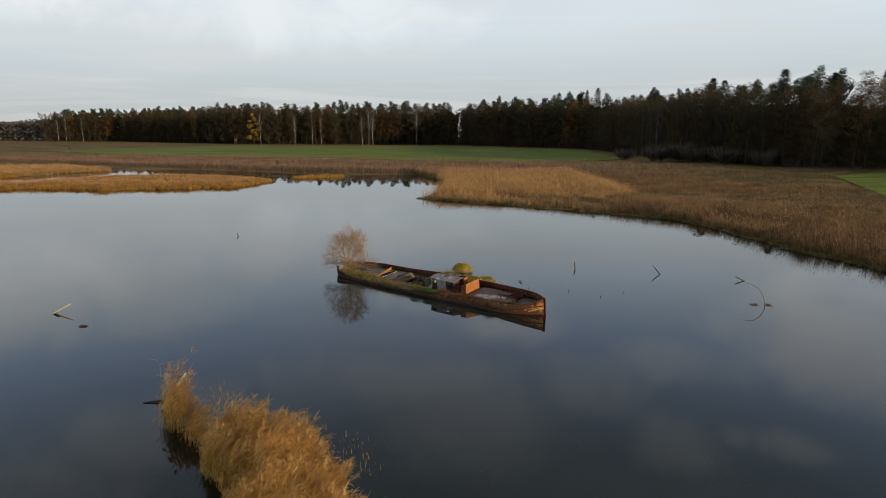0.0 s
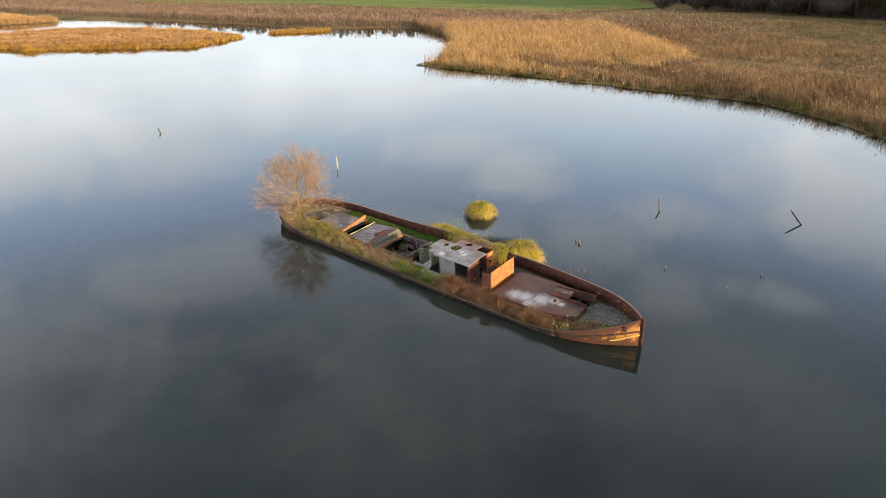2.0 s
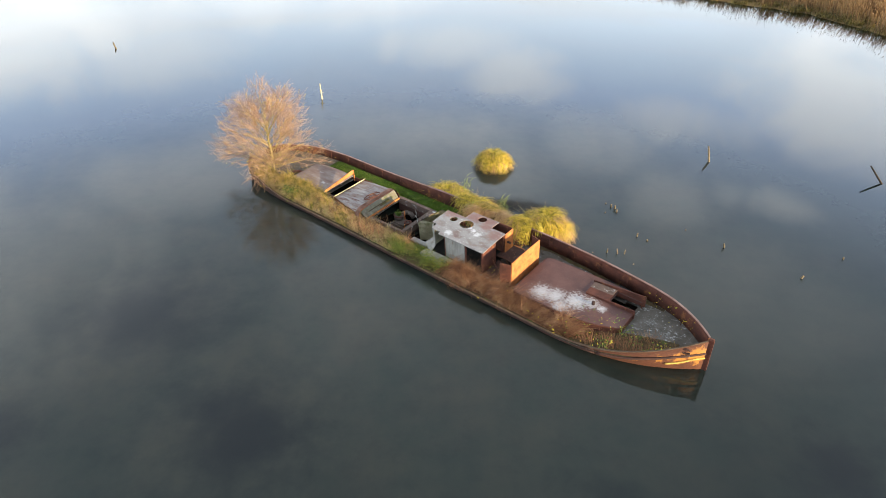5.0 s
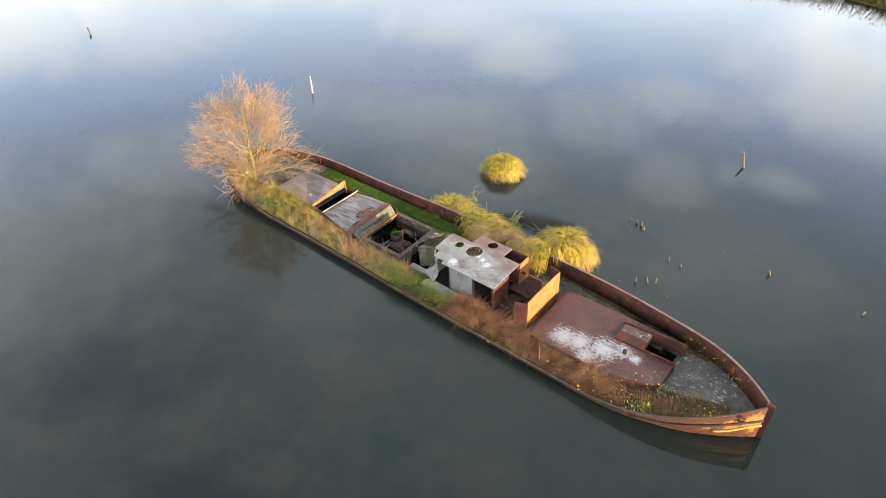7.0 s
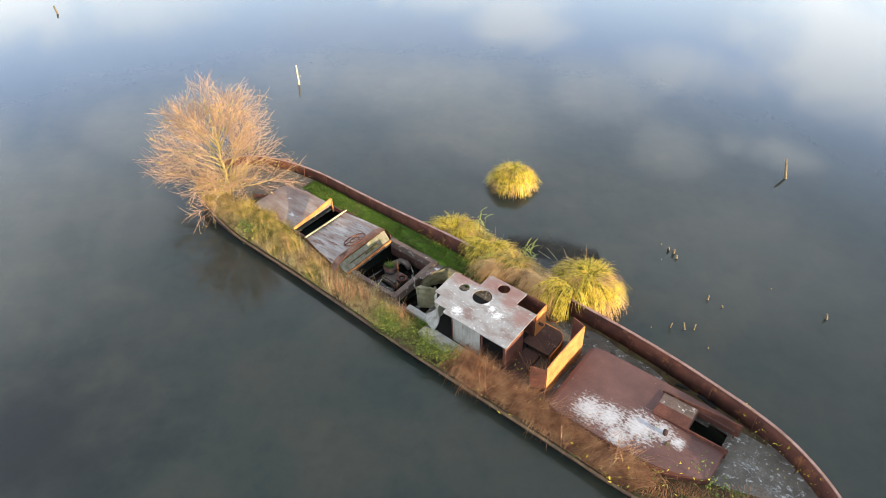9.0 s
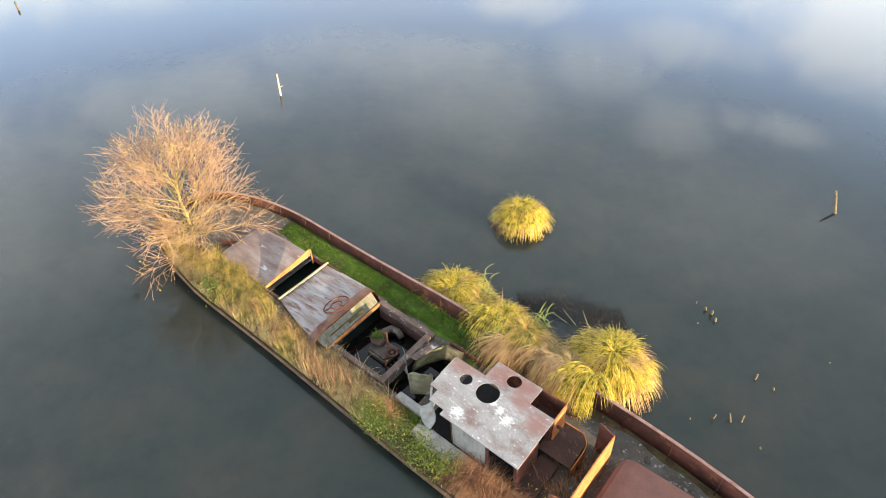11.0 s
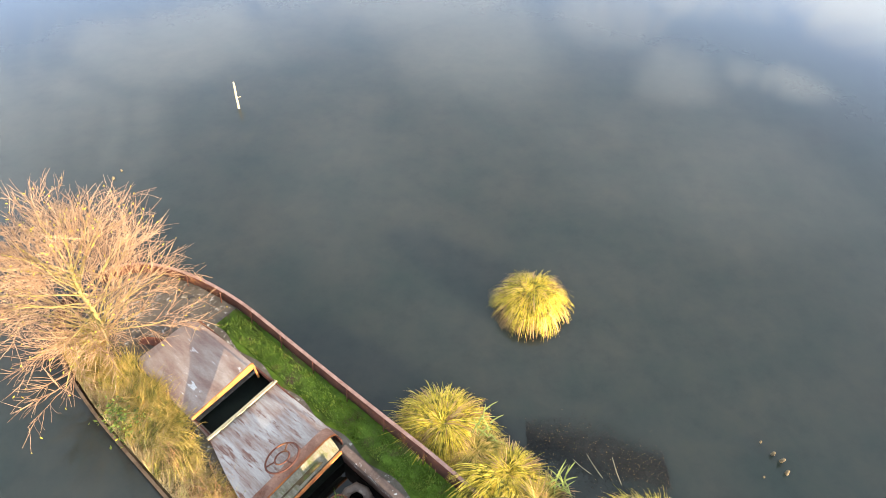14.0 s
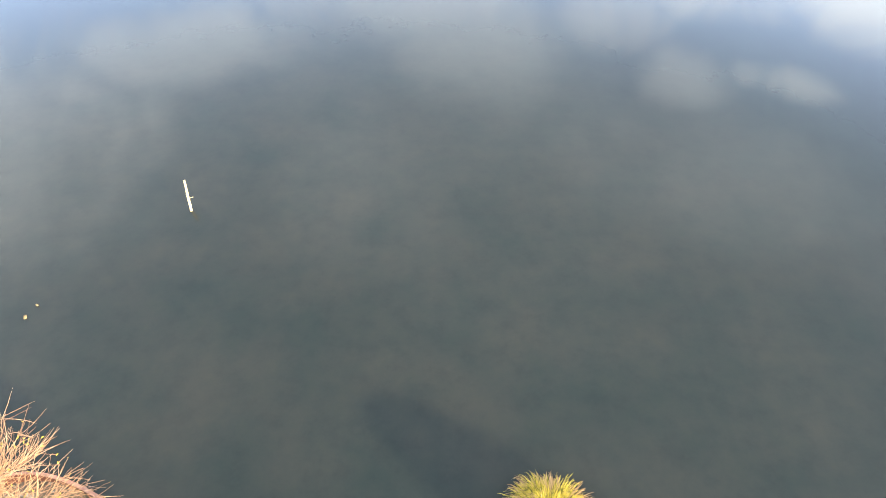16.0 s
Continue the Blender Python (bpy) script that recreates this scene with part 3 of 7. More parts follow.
def arched(rng, base, length, width, azimuth, start, end, segs=6):
    """Blades that rise and bend over. start, end: the angles from upright, in radians, at the root and at the tip."""
    base = np.asarray(base, dtype=float)
    n = len(base)
    d = np.stack([np.cos(azimuth), np.sin(azimuth), np.zeros(n)], 1)
    turn = azimuth + math.pi / 2 + rng.normal(0, 0.4, n)
    s = np.stack([np.cos(turn), np.sin(turn), np.zeros(n)], 1)
    v = np.empty((n, 2 * segs + 1, 3))
    p = base.copy()
    for i in range(segs + 1):
        t = i / segs
        if i:
            a = start + (end - start) * ((t - 0.5 / segs) ** 0.8)
            p = p + d * (length / segs * np.sin(a))[:, None]
            p[:, 2] += length / segs * np.cos(a)
        if i < segs:
            half_w = (width * (1 - 0.75 * t ** 1.5) / 2)[:, None]
            v[:, 2 * i], v[:, 2 * i + 1] = p - s * half_w, p + s * half_w
        else:
            v[:, 2 * i] = p
    f = []
    for i in range(segs - 1):
        a = 2 * i
        f += [(a, a + 1, a + 3), (a, a + 3, a + 2)]
    a = 2 * (segs - 1)
    f.append((a, a + 1, a + 2))
    f = np.array(f)[None] + (np.arange(n) * (2 * segs + 1))[:, None, None]
    return v.reshape(-1, 3), f.reshape(-1, 3)


def leaves(rng, centre, size, flat=0.0):
    """Small three- and four-cornered leaves in any direction, one for each centre."""
    n = len(centre)
    a = rng.normal(size=(n, 3))
    a /= np.linalg.norm(a, axis=1)[:, None]
    b = np.cross(a, rng.normal(size=(n, 3)))
    b /= np.linalg.norm(b, axis=1)[:, None]
    if flat:
        a[:, 2] *= 1 - flat
        b[:, 2] *= 1 - flat
    s = (np.asarray(size) * np.ones(n))[:, None]
    v = np.stack([centre - a * s, centre + b * s * 0.45, centre + a * s, centre - b * s * 0.45], 1)
    f = np.array([(0, 1, 2), (0, 2, 3)])[None] + (np.arange(n) * 4)[:, None, None]
    return v.reshape(-1, 3), f.reshape(-1, 3)


def tube(points, radii, sides=6):
    """A tube along a line of points, closed at its ends."""
    p = np.asarray(points, dtype=float)
    n = len(p)
    r = np.ones(n) * np.asarray(radii)
    t = np.gradient(p, axis=0)
    t /= np.linalg.norm(t, axis=1)[:, None] + 1e-9
    ref = np.array([0.0, 0.0, 1.0]) if abs(t[:, 2]).mean() < 0.8 else np.array([1.0, 0.0, 0.0])
    a = np.cross(t, ref)
    a /= np.linalg.norm(a, axis=1)[:, None] + 1e-9
    b = np.cross(t, a)
    ang = np.arange(sides) * 2 * math.pi / sides
    v = p[:, None] + r[:, None, None] * (a[:, None] * np.cos(ang)[None, :, None] + b[:, None] * np.sin(ang)[None, :, None])
    f = []
    for i in range(n - 1):
        for j in range(sides):
            q, w = i * sides + j, i * sides + (j + 1) % sides
            f += [(q, w, w + sides), (q, w + sides, q + sides)]
    for j in range(1, sides - 1):
        f += [(0, j + 1, j), ((n - 1) * sides, (n - 1) * sides + j, (n - 1) * sides + j + 1)]
    return v.reshape(-1, 3), np.array(f)


def box_bm(x0, x1, y0, y1, z0, z1, bevel=0.0, bm=None):
    bm = bm or bmesh.new()
    made = bmesh.ops.create_cube(bm, size=1.0)["verts"]
    for q in made:
        q.co = ((x0 + x1) / 2 + q.co.x * (x1 - x0), (y0 + y1) / 2 + q.co.y * (y1 - y0), (z0 + z1) / 2 + q.co.z * (z1 - z0))
    if bevel:
        edges = list({e for q in made for e in q.link_edges})
        bmesh.ops.bevel(bm, geom=edges, offset=bevel, segments=2, affect="EDGES")
    return bm


def bent_plate(line, z0, z1, thick):
    """An upright plate that follows a line of (x, y) points; z0, z1: numbers or one for each point."""
    p = np.asarray(line, dtype=float)
    n = len(p)
    z0, z1 = np.ones(n) * np.asarray(z0), np.ones(n) * np.asarray(z1)
    t = np.gradient(p, axis=0)
    t /= np.linalg.norm(t, axis=1)[:, None] + 1e-9
    s = np.stack([-t[:, 1], t[:, 0]], 1) * thick / 2
    bm = bmesh.new()
    rows = []
    for i in range(n):
        rows.append([bm.verts.new((*(p[i] - s[i]), z0[i])), bm.verts.new((*(p[i] + s[i]), z0[i])),
                     bm.verts.new((*(p[i] + s[i]), z1[i])), bm.verts.new((*(p[i] - s[i]), z1[i]))])
    for i in range(n - 1):
        for j in range(4):
            bm.faces.new((rows[i][j], rows[i][(j + 1) % 4], rows[i + 1][(j + 1) % 4], rows[i + 1][j]))
    bm.faces.new(rows[0][::-1])
    bm.faces.new(rows[-1])
    bmesh.ops.recalc_face_normals(bm, faces=bm.faces)
    return bm


def pierced_plate(x0, x1, y0, y1, z, thick, holes=(), cuts=(), crown=0.0):
    """A flat plate with round holes (x, y, r) and cut-out rectangles (x0, x1, y0, y1); crown: how far it rises along its middle."""
    xs, ys = {x0, x1}, {y0, y1}
    for cx, cy, r in holes:
        xs |= {cx - r * 1.25, cx + r * 1.25}
        ys |= {cy - r * 1.25, cy + r * 1.25}
    for a, b, c, d in cuts:
        xs |= {min(max(q, x0), x1) for q in (a, b)}
        ys |= {min(max(q, y0), y1) for q in (c, d)}
    xs |= set(np.linspace(x0, x1, 9))
    ys |= set(np.linspace(y0, y1, 9))
    xs, ys = sorted(xs), sorted(ys)

    def lift(y):
        return crown * (1 - ((2 * y - y0 - y1) / (y1 - y0)) ** 2)

    bm = bmesh.new()

    def both(ring):
        top = [bm.verts.new((x, y, z + lift(y))) for x, y in ring]
        low = [bm.verts.new((x, y, z + lift(y) - thick)) for x, y in ring]
        bm.faces.new(top)
        bm.faces.new(low[::-1])
        return top, low

    for i in range(len(xs) - 1):
        for j in range(len(ys) - 1):
            a, b, c, d = xs[i], xs[i + 1], ys[j], ys[j + 1]
            if b - a < 1e-6 or d - c < 1e-6:
                continue
            mx, my = (a + b) / 2, (c + d) / 2
            if any(q[0] < mx < q[1] and q[2] < my < q[3] for q in cuts):
                continue
            if any(abs(mx - cx) < r * 1.25 and abs(my - cy) < r * 1.25 for cx, cy, r in holes):
                continue
            both([(a, c), (b, c), (b, d), (a, d)])
    for cx, cy, r in holes:
        n = 24
        for k in range(n):
            ring = []
            for q in (k, k + 1):
                an = 2 * math.pi * q / n
                co, si = math.cos(an), math.sin(an)
                m = max(abs(co), abs(si))
                ring.append(((cx + r * co, cy + r * si), (cx + 1.25 * r * co / m, cy + 1.25 * r * si / m)))
            top, low = both([ring[0][0], ring[0][1], ring[1][1], ring[1][0]])
            bm.faces.new((top[3], top[0], low[0], low[3]))
    bmesh.ops.remove_doubles(bm, verts=bm.verts, dist=0.0005)
    rim = [e for e in bm.edges if e.is_boundary]
    # close the outer edges between top and underside
    tops = {(round(q.co.x, 4), round(q.co.y, 4)): q for q in bm.verts if q.co.z > z + lift(q.co.y) - thick / 2}
    lows = {(round(q.co.x, 4), round(q.co.y, 4)): q for q in bm.verts if q.co.z <= z + lift(q.co.y) - thick / 2}
    for e in rim:
        p, q = e.verts
        kp, kq = (round(p.co.x, 4), round(p.co.y, 4)), (round(q.co.x, 4), round(q.co.y, 4))
        if tops.get(kp) is p and tops.get(kq) is q and kp in lows and kq in lows:
            try:
                bm.faces.new((p, q, lows[kq], lows[kp]))
            except ValueError:
                pass
    bmesh.ops.recalc_face_normals(bm, faces=bm.faces)
    return bm


def thing(name, label, category, group="", kind="", m=None):
    ob = new(name)
    tagged(ob, label, category, group, kind)
    if m is not None:
        ob.matrix_world = m
    return ob


# ---- lake, ground, meadows ----
LAKE = np.array([(-3.5, 108), (1, 104.5), (5, 101.5), (14, 95), (22, 89), (27, 85.5), (30, 82), (32.5, 76.5), (33.6, 70.5), (34.2, 63), (37, 52.5), (40.5, 44),
                 (48, 35), (62, 15), (85, -20), (85, -90), (-240, -90), (-240, 160), (-170, 205), (-126, 206), (-105, 197), (-97, 187), (-86, 187),
                 (-70, 185), (-48, 175), (-35, 167), (-26, 163), (-16, 165), (-6, 163), (-1, 149), (1, 128), (-1, 113)], dtype=float)
ISLAND = np.array([(-118, 122), (-75, 127), (-65.6, 123.5), (-54.6, 126), (-43, 127.5), (-40.4, 137), (-38.5, 144), (-47, 153), (-66, 162), (-78, 161), (-84, 155), (-91, 140), (-118, 131)], dtype=float)
ISLET = np.array([(-175, 150), (-114, 152), (-106, 163), (-99, 174), (-94, 180), (-99, 187), (-114, 194), (-134, 200), (-175, 204)], dtype=float)
ISLET_SMALL = np.array([(-35, 152), (-26, 155), (-25, 158), (-34, 156)], dtype=float)


def inside(p, poly):
    x, y = p[:, 0], p[:, 1]
    hit = np.zeros(len(p), dtype=bool)
    for (x0, y0), (x1, y1) in zip(poly, np.roll(poly, -1, axis=0)):
        if y0 == y1:
            continue
        hit ^= ((y0 > y) != (y1 > y)) & (x < (x1 - x0) * (y - y0) / (y1 - y0) + x0)
    return hit


def edge_distance(p, poly):
    best = np.full(len(p), 1e9)
    for a, b in zip(poly, np.roll(poly, -1, axis=0)):
        d = b - a
        t = np.clip(((p - a) @ d) / (d @ d), 0, 1)
        best = np.minimum(best, np.linalg.norm(p - (a + t[:, None] * d), axis=1))
    return best


def wobble(p, scale, seed=0.0):
    """Smooth values between about -1 and 1 over the plan."""
    x, y = p[:, 0] / scale + seed, p[:, 1] / scale - seed
    return (np.sin(x * 1.7 + 1.3 * np.sin(y * 1.1)) + np.sin(y * 2.3 + 1.7 * np.sin(x * 0.9 + 2)) + 0.6 * np.sin(x * 4.1 + y * 3.3)) / 2.6


def land(p):
    """Metres from the nearest shore: positive on land, negative in the lake."""
    s = np.where(inside(p, LAKE), -1.0, 1.0) * edge_distance(p, LAKE)
    for poly in (ISLAND, ISLET, ISLET_SMALL):
        s = np.maximum(s, np.where(inside(p, poly), 1.0, -1.0) * edge_distance(p, poly))
    return s + 0.7 * wobble(p, 3.0)


def spread(lo, hi, step, far):
    core = np.arange(lo, hi + step, step)
    out = [step]
    while sum(out) < far:
        out.append(out[-1] * 1.35)
    c = np.cumsum(out)
    return np.concatenate([lo - c[::-1], core, core[-1] + c])


gx, gy = spread(-170, 140, 2.0, 4200), spread(-30, 260, 2.0, 4200)
GX, GY = np.meshgrid(gx, gy, indexing="ij")
GP = np.stack([GX.ravel(), GY.ravel()], 1)
s = land(GP)
gz = np.where(s > 0, np.minimum(0.30, 0.03 + 0.12 * s), np.maximum(-1.5, 0.10 * s))
gz += np.where(s > 6, 0.10 * wobble(GP, 9.0), 0)
ni, nj = len(gx), len(gy)
ii, jj = np.meshgrid(np.arange(ni - 1), np.arange(nj - 1), indexing="ij")
q = (ii * nj + jj).ravel()
ground = part_arrays("ground", np.column_stack([GP, gz]), np.concatenate([np.column_stack([q, q + nj, q + nj + 1]), np.column_stack([q, q + nj + 1, q + 1])]), GROUND, smooth=True)
tagged(ground, "brown marsh ground with reed litter round a lake", "ground", kind="structure")

bm = bmesh.new()
for p in ((-420, -400), (260, -400), (260, 260), (-420, 260)):
    bm.verts.new((*p, 0.0))
bm.faces.new(bm.verts)
water = part("water", bm, WATER)
tagged(water, "still dark lake water that mirrors the sky", "water", kind="structure")


def meadow(name, outline, label):
    bm = bmesh.new()
    f = bm.faces.new([bm.verts.new((x, y, 0.46)) for x, y in outline])
    made = bmesh.ops.extrude_face_region(bm, geom=[f])["geom"]
    for v in made:
        if isinstance(v, bmesh.types.BMVert):
            v.co.z = -0.1
    bmesh.ops.recalc_face_normals(bm, faces=bm.faces)
    tagged(part(name, bm, MEADOW), label, "meadow", kind="structure")


FIELD = [(-215, 345), (-200, 392), (-141, 450), (7, 415), (78, 345), (70, 240), (60, 231), (23, 217), (-8, 232), (-41, 252), (-100, 272), (-154, 297)]
FIELD_EAST = [(95, 151), (112, 163), (145, 158), (165, 120), (160, 60), (78, 78), (72, 98)]
meadow("meadow", FIELD, "flat green mown meadow before the wood")
meadow("meadow_east", FIELD_EAST, "bright green mown meadow beside the reeds")


# ---- reed beds ----
rng = np.random.default_rng(7)
in_field = lambda p: inside(p, np.array(FIELD, float)) | inside(p, np.array(FIELD_EAST, float))


def scatter(n, x0, x1, y0, y1, keep):
    p = np.column_stack([rng.uniform(x0, x1, n), rng.uniform(y0, y1, n)])
    return p[keep(p, land(p))]


def reed_bed(name, p, height, width, per, material, label, reach=0.22, clump=0.25, segs=2, category="reeds", droop=0.1, plume=None, wind=None):
    n = len(p) * per
    base = np.repeat(p, per, axis=0) + rng.normal(0, clump, (n, 2))
    d = land(base)
    z = np.clip(0.03 + 0.12 * d, -0.15, 0.30)
    hgt = np.repeat(np.asarray(height) * np.ones(len(p)), per) * rng.uniform(0.6, 1.15, n)
    az = rng.uniform(0, 2 * math.pi, n)
    if wind is not None:
        # each clump leans its own way
        az = np.where(rng.random(n) < 0.7, np.repeat(wind + 1.2 * wobble(p, 4.0, 2.0) + rng.normal(0, 0.5, len(p)), per) + rng.normal(0, 0.35, n), az)
    out = reach * rng.uniform(0.2, 1.8, n)
    v, f = blades(rng, np.column_stack([base, z]), hgt, np.asarray(width) * rng.uniform(0.6, 1.4, n), az, out, droop * rng.uniform(0, 2, n), segs)
    ob = tagged(part_arrays(name, v, f, material), label, category, kind="stuff")
    if plume is not None:
        share, size, mat, words = plume
        k = rng.random(n) < share
        tip = np.column_stack([base, z]) + np.column_stack([np.cos(az) * hgt * out, np.sin(az) * hgt * out, hgt * 0.9])
        m = k.sum()
        v, f = blades(rng, tip[k], size * rng.uniform(0.7, 1.4, m), size * rng.uniform(0.25, 0.45, m), az[k], rng.uniform(0.4, 1.2, m), rng.uniform(0.2, 0.6, m), 2)
        tagged(part_arrays("reed_plumes", v, f, mat), words, "reeds", kind="stuff")
    return ob


p = scatter(60000, -6, 100, 40, 168, lambda p, s: (s > 0.3) & (s < 62) & ~in_field(p) & (p[:, 1] > 62 - 0.4 * p[:, 0]) & (rng.random(len(p)) < np.clip(1.25 - s / 60, 0.25, 1)))
inland = land(p)
tall = 0.95 + 0.40 * wobble(p, 6.0) + 0.30 * wobble(p, 2.1) + np.where((p[:, 0] < 34) & (p[:, 1] > 108 + 4 * wobble(p, 6.0)), 0.9, 0) + 0.65 * np.clip((p[:, 0] - 24) / 10, 0, 1) * (p[:, 1] < 95)
tall = np.maximum(tall * np.where(p[:, 1] > 112, 1.0, np.clip(1.25 - inland / 30, 0.4, 1.0)), 0.35)
gold = (p[:, 0] + 14 * wobble(p, 11.0, 3.0) < 22) | ((p[:, 1] > 112) & (p[:, 0] < 36))
dark = ~gold & (wobble(p, 3.2, 7.0) > 0.15)
gap = (wobble(p, 1.7, 4.0) < -0.55) & (inland > 1.5)
for pick, mat, words, head in ((gold, REED_GOLD, "dense golden reeds on the lake spit", (0.16, 0.20, REED_PLUME, "pale rosy plumes of the golden reeds")),
                               (~gold & ~dark, REED_SHORE, "dense tawny dry reeds along the lake shore", (0.14, 0.17, REED_HEAD, "brown seed heads of the tawny reeds")),
                               (dark, REED_DARK, "darker brown reeds in patches along the shore", (0.14, 0.17, REED_HEAD, "brown seed heads of the darker reeds"))):
    pick = pick & ~gap
    reed_bed("reed_bed", p[pick], tall[pick], 0.042, 6, mat, words, 0.42, 0.32, plume=head, wind=2.6)
p = scatter(60000, -8, 95, 40, 172, lambda p, s: (s > -0.2) & (s < 1.8) & (rng.random(len(p)) < 0.9))
reed_bed("shore_sedge", p, 0.5 + 0.25 * wobble(p, 2.4), 0.06, 5, SHORE_GREEN, "low yellow-green sedge along the water's edge", 0.6, 0.3, category="sedge", droop=0.35)
p = scatter(62000, -190, 112, 145, 320, lambda p, s: (s > 0.3) & ~in_field(p) & (s < 85) & (p[:, 1] > 150 - p[:, 0] * 0.5) & (rng.random(len(p)) < np.clip(1.2 - s / 60, 0.15, 1)))
back = land(p)
reed_bed("reed_bed", p, 1.35 + 0.35 * wobble(p, 12.0) + 0.2 * wobble(p, 3.0) + 0.6 * np.clip(1 - back / 9, 0, 1), 0.10, 3, REED_FAR, "brown reed belt between lake and meadow", 0.35, 0.6,
         plume=(0.5, 0.42, REED_FAR_HEAD, "rosy brown seed heads of the reed belt"), wind=2.6)
p = scatter(40000, -120, -24, 116, 178, lambda p, s: (s > 0.2) & (inside(p, ISLAND) | inside(p, ISLET_SMALL)))
reed_bed("reed_bed", p, (0.7 + 0.3 * wobble(p, 4.0) + 0.2 * wobble(p, 1.6)) * np.where(p[:, 1] > 138, 0.55, 1.0), 0.07, 4, REED_ISLAND, "low rust-golden reeds on a flat island", 0.6, 0.4, droop=0.4, plume=(0.3, 0.25, REED_PLUME, "pale plumes of the island reeds"))
p = scatter(30000, -176, -88, 146, 206, lambda p, s: (s > 0.2) & inside(p, ISLET))
reed_bed("reed_bed", p, 1.0 + 0.4 * wobble(p, 8.0) + 0.3 * wobble(p, 2.5), 0.10, 4, REED_GOLD, "golden reeds on a second flat island", 0.45, 0.4, plume=(0.3, 0.3, REED_PLUME, "pale plumes of reeds on the second island"))
p = scatter(16000, 40, 125, 70, 185, lambda p, s: (s > 8) & ~in_field(p) & (wobble(p, 5.0, 1.0) > -0.2))
reed_bed("rough_grass", p, 0.45, 0.08, 7, ROUGH_GRASS, "rough yellow-green grass tufts behind the reeds", 0.9, 0.5, category="grass", droop=0.5)
p = scatter(50000, -120, -24, 116, 178, lambda p, s: (s > -0.3) & (s < 1.3) & (p[:, 1] < 160))
reed_bed("shore_sedge", p, 0.7 + 0.3 * wobble(p, 2.5), 0.09, 5, TUFT_YELLOW, "golden sedge fringe round the island", 0.55, 0.35, category="sedge", droop=0.35)

p = scatter(9000, -8, 50, 40, 125, lambda p, s: (s > -0.4) & (s < 0.9) & (rng.random(len(p)) < 0.55))
reed_bed("shore_tufts", p, 0.42 + 0.18 * wobble(p, 2.0), 0.06, 60, SHORE_GREEN, "round yellow-green sedge tufts along the bank", 0.9, 0.22, 3, "sedge", 0.45)
p = scatter(12000, -120, -24, 116, 178, lambda p, s: (s > -0.5) & (s < 0.9) & (p[:, 1] < 160) & (wobble(p, 3.0, 9.0) > -0.2) & (rng.random(len(p)) < 0.6))
reed_bed("shore_tufts", p, 0.85 + 0.3 * wobble(p, 3.0), 0.10, 50, TUFT_YELLOW, "round bright yellow sedge tufts round the island", 0.8, 0.3, 3, "sedge", 0.4)


# ---- the reed stand on the near water ----
def reed_stand():
    """Tall common reed with leaves and plumes, in a curved band."""
    ob = thing("reed_stand", "tall golden common reed with brown plumes standing in water", "reeds", kind="stuff")
    plan = np.array([(-12.0, 26.3), (-11.0, 24.1), (-9.0, 22.5), (-7.1, 19.3), (-5.5, 15.0), (-4.0, 11.0), (-0.5, 10.5), (-1.2, 14.0), (-2.5, 17.6), (-4.1, 20.6), (-5.2, 22.5), (-6.5, 23.5), (-8.4, 22.9), (-10.1, 24.5), (-11.6, 26.4)])
    base = np.column_stack([rng.uniform(-12.5, 0, 26000), rng.uniform(10.4, 26.6, 26000)])
    base = base[inside(base + 0.35 * np.column_stack([wobble(base, 0.8), wobble(base, 0.8, 4.0)]), plan)][:8200]
    base = base[wobble(base, 0.55, 8.0) > -0.5]
    n = len(base)
    edge = edge_distance(base, plan)
    base = np.column_stack([base, np.full(n, -0.05)])
    lobe = 0.62 + 0.38 * np.clip(edge / 0.7, 0, 1) + 0.55 * np.clip((-10.4 - base[:, 0]) / 1.2, 0, 1)
    h = (1.5 + 0.6 * wobble(base[:, :2], 0.8) + 0.35 * wobble(base[:, :2], 0.33)) * lobe * rng.uniform(0.6, 1.15, n)
    az = 0.35 + 0.7 * wobble(base[:, :2], 1.1, 5.0) + rng.normal(0, 0.5, n)
    lean = rng.uniform(0.1, 0.5, n)
    part_arrays("stalk_mass", *blades(rng, base, h, np.full(n, 0.016), az, lean, np.full(n, 0.03), 3), STAND_GOLD, ob)
    k = 6
    at = np.tile(np.linspace(0.3, 0.97, k), n)
    bb, hh, aa, ll = (np.repeat(q, k, axis=0) for q in (base, h, az, lean))
    pos = bb + np.column_stack([np.cos(aa) * hh * ll * at ** 1.6, np.sin(aa) * hh * ll * at ** 1.6, hh * at])
    m = n * k
    part_arrays("leafage", *arched(rng, pos, rng.uniform(0.25, 0.6, m), rng.uniform(0.014, 0.03, m), aa + rng.normal(0, 0.9, m), rng.uniform(0.3, 1.1, m), rng.uniform(1.3, 2.4, m), 3), STAND_GOLD, ob)
    pick = rng.random(n) < 0.6
    top = base[pick] + np.column_stack([np.cos(az[pick]) * (h * lean)[pick], np.sin(az[pick]) * (h * lean)[pick], h[pick] * 0.97 - 0.05])
    k = 12
    sway = np.repeat(az[pick] + rng.normal(0, 0.3, pick.sum()), k)
    top = np.repeat(top, k, axis=0) + rng.normal(0, 0.025, (pick.sum() * k, 3))
    m = len(top)
    part_arrays("plume_mass", *arched(rng, top, rng.uniform(0.12, 0.30, m), rng.uniform(0.012, 0.03, m), sway + rng.normal(0, 0.45, m), rng.uniform(0.2, 0.8, m), rng.uniform(1.2, 2.2, m), 3), STAND_PLUME, ob)
    return ob


reed_stand()


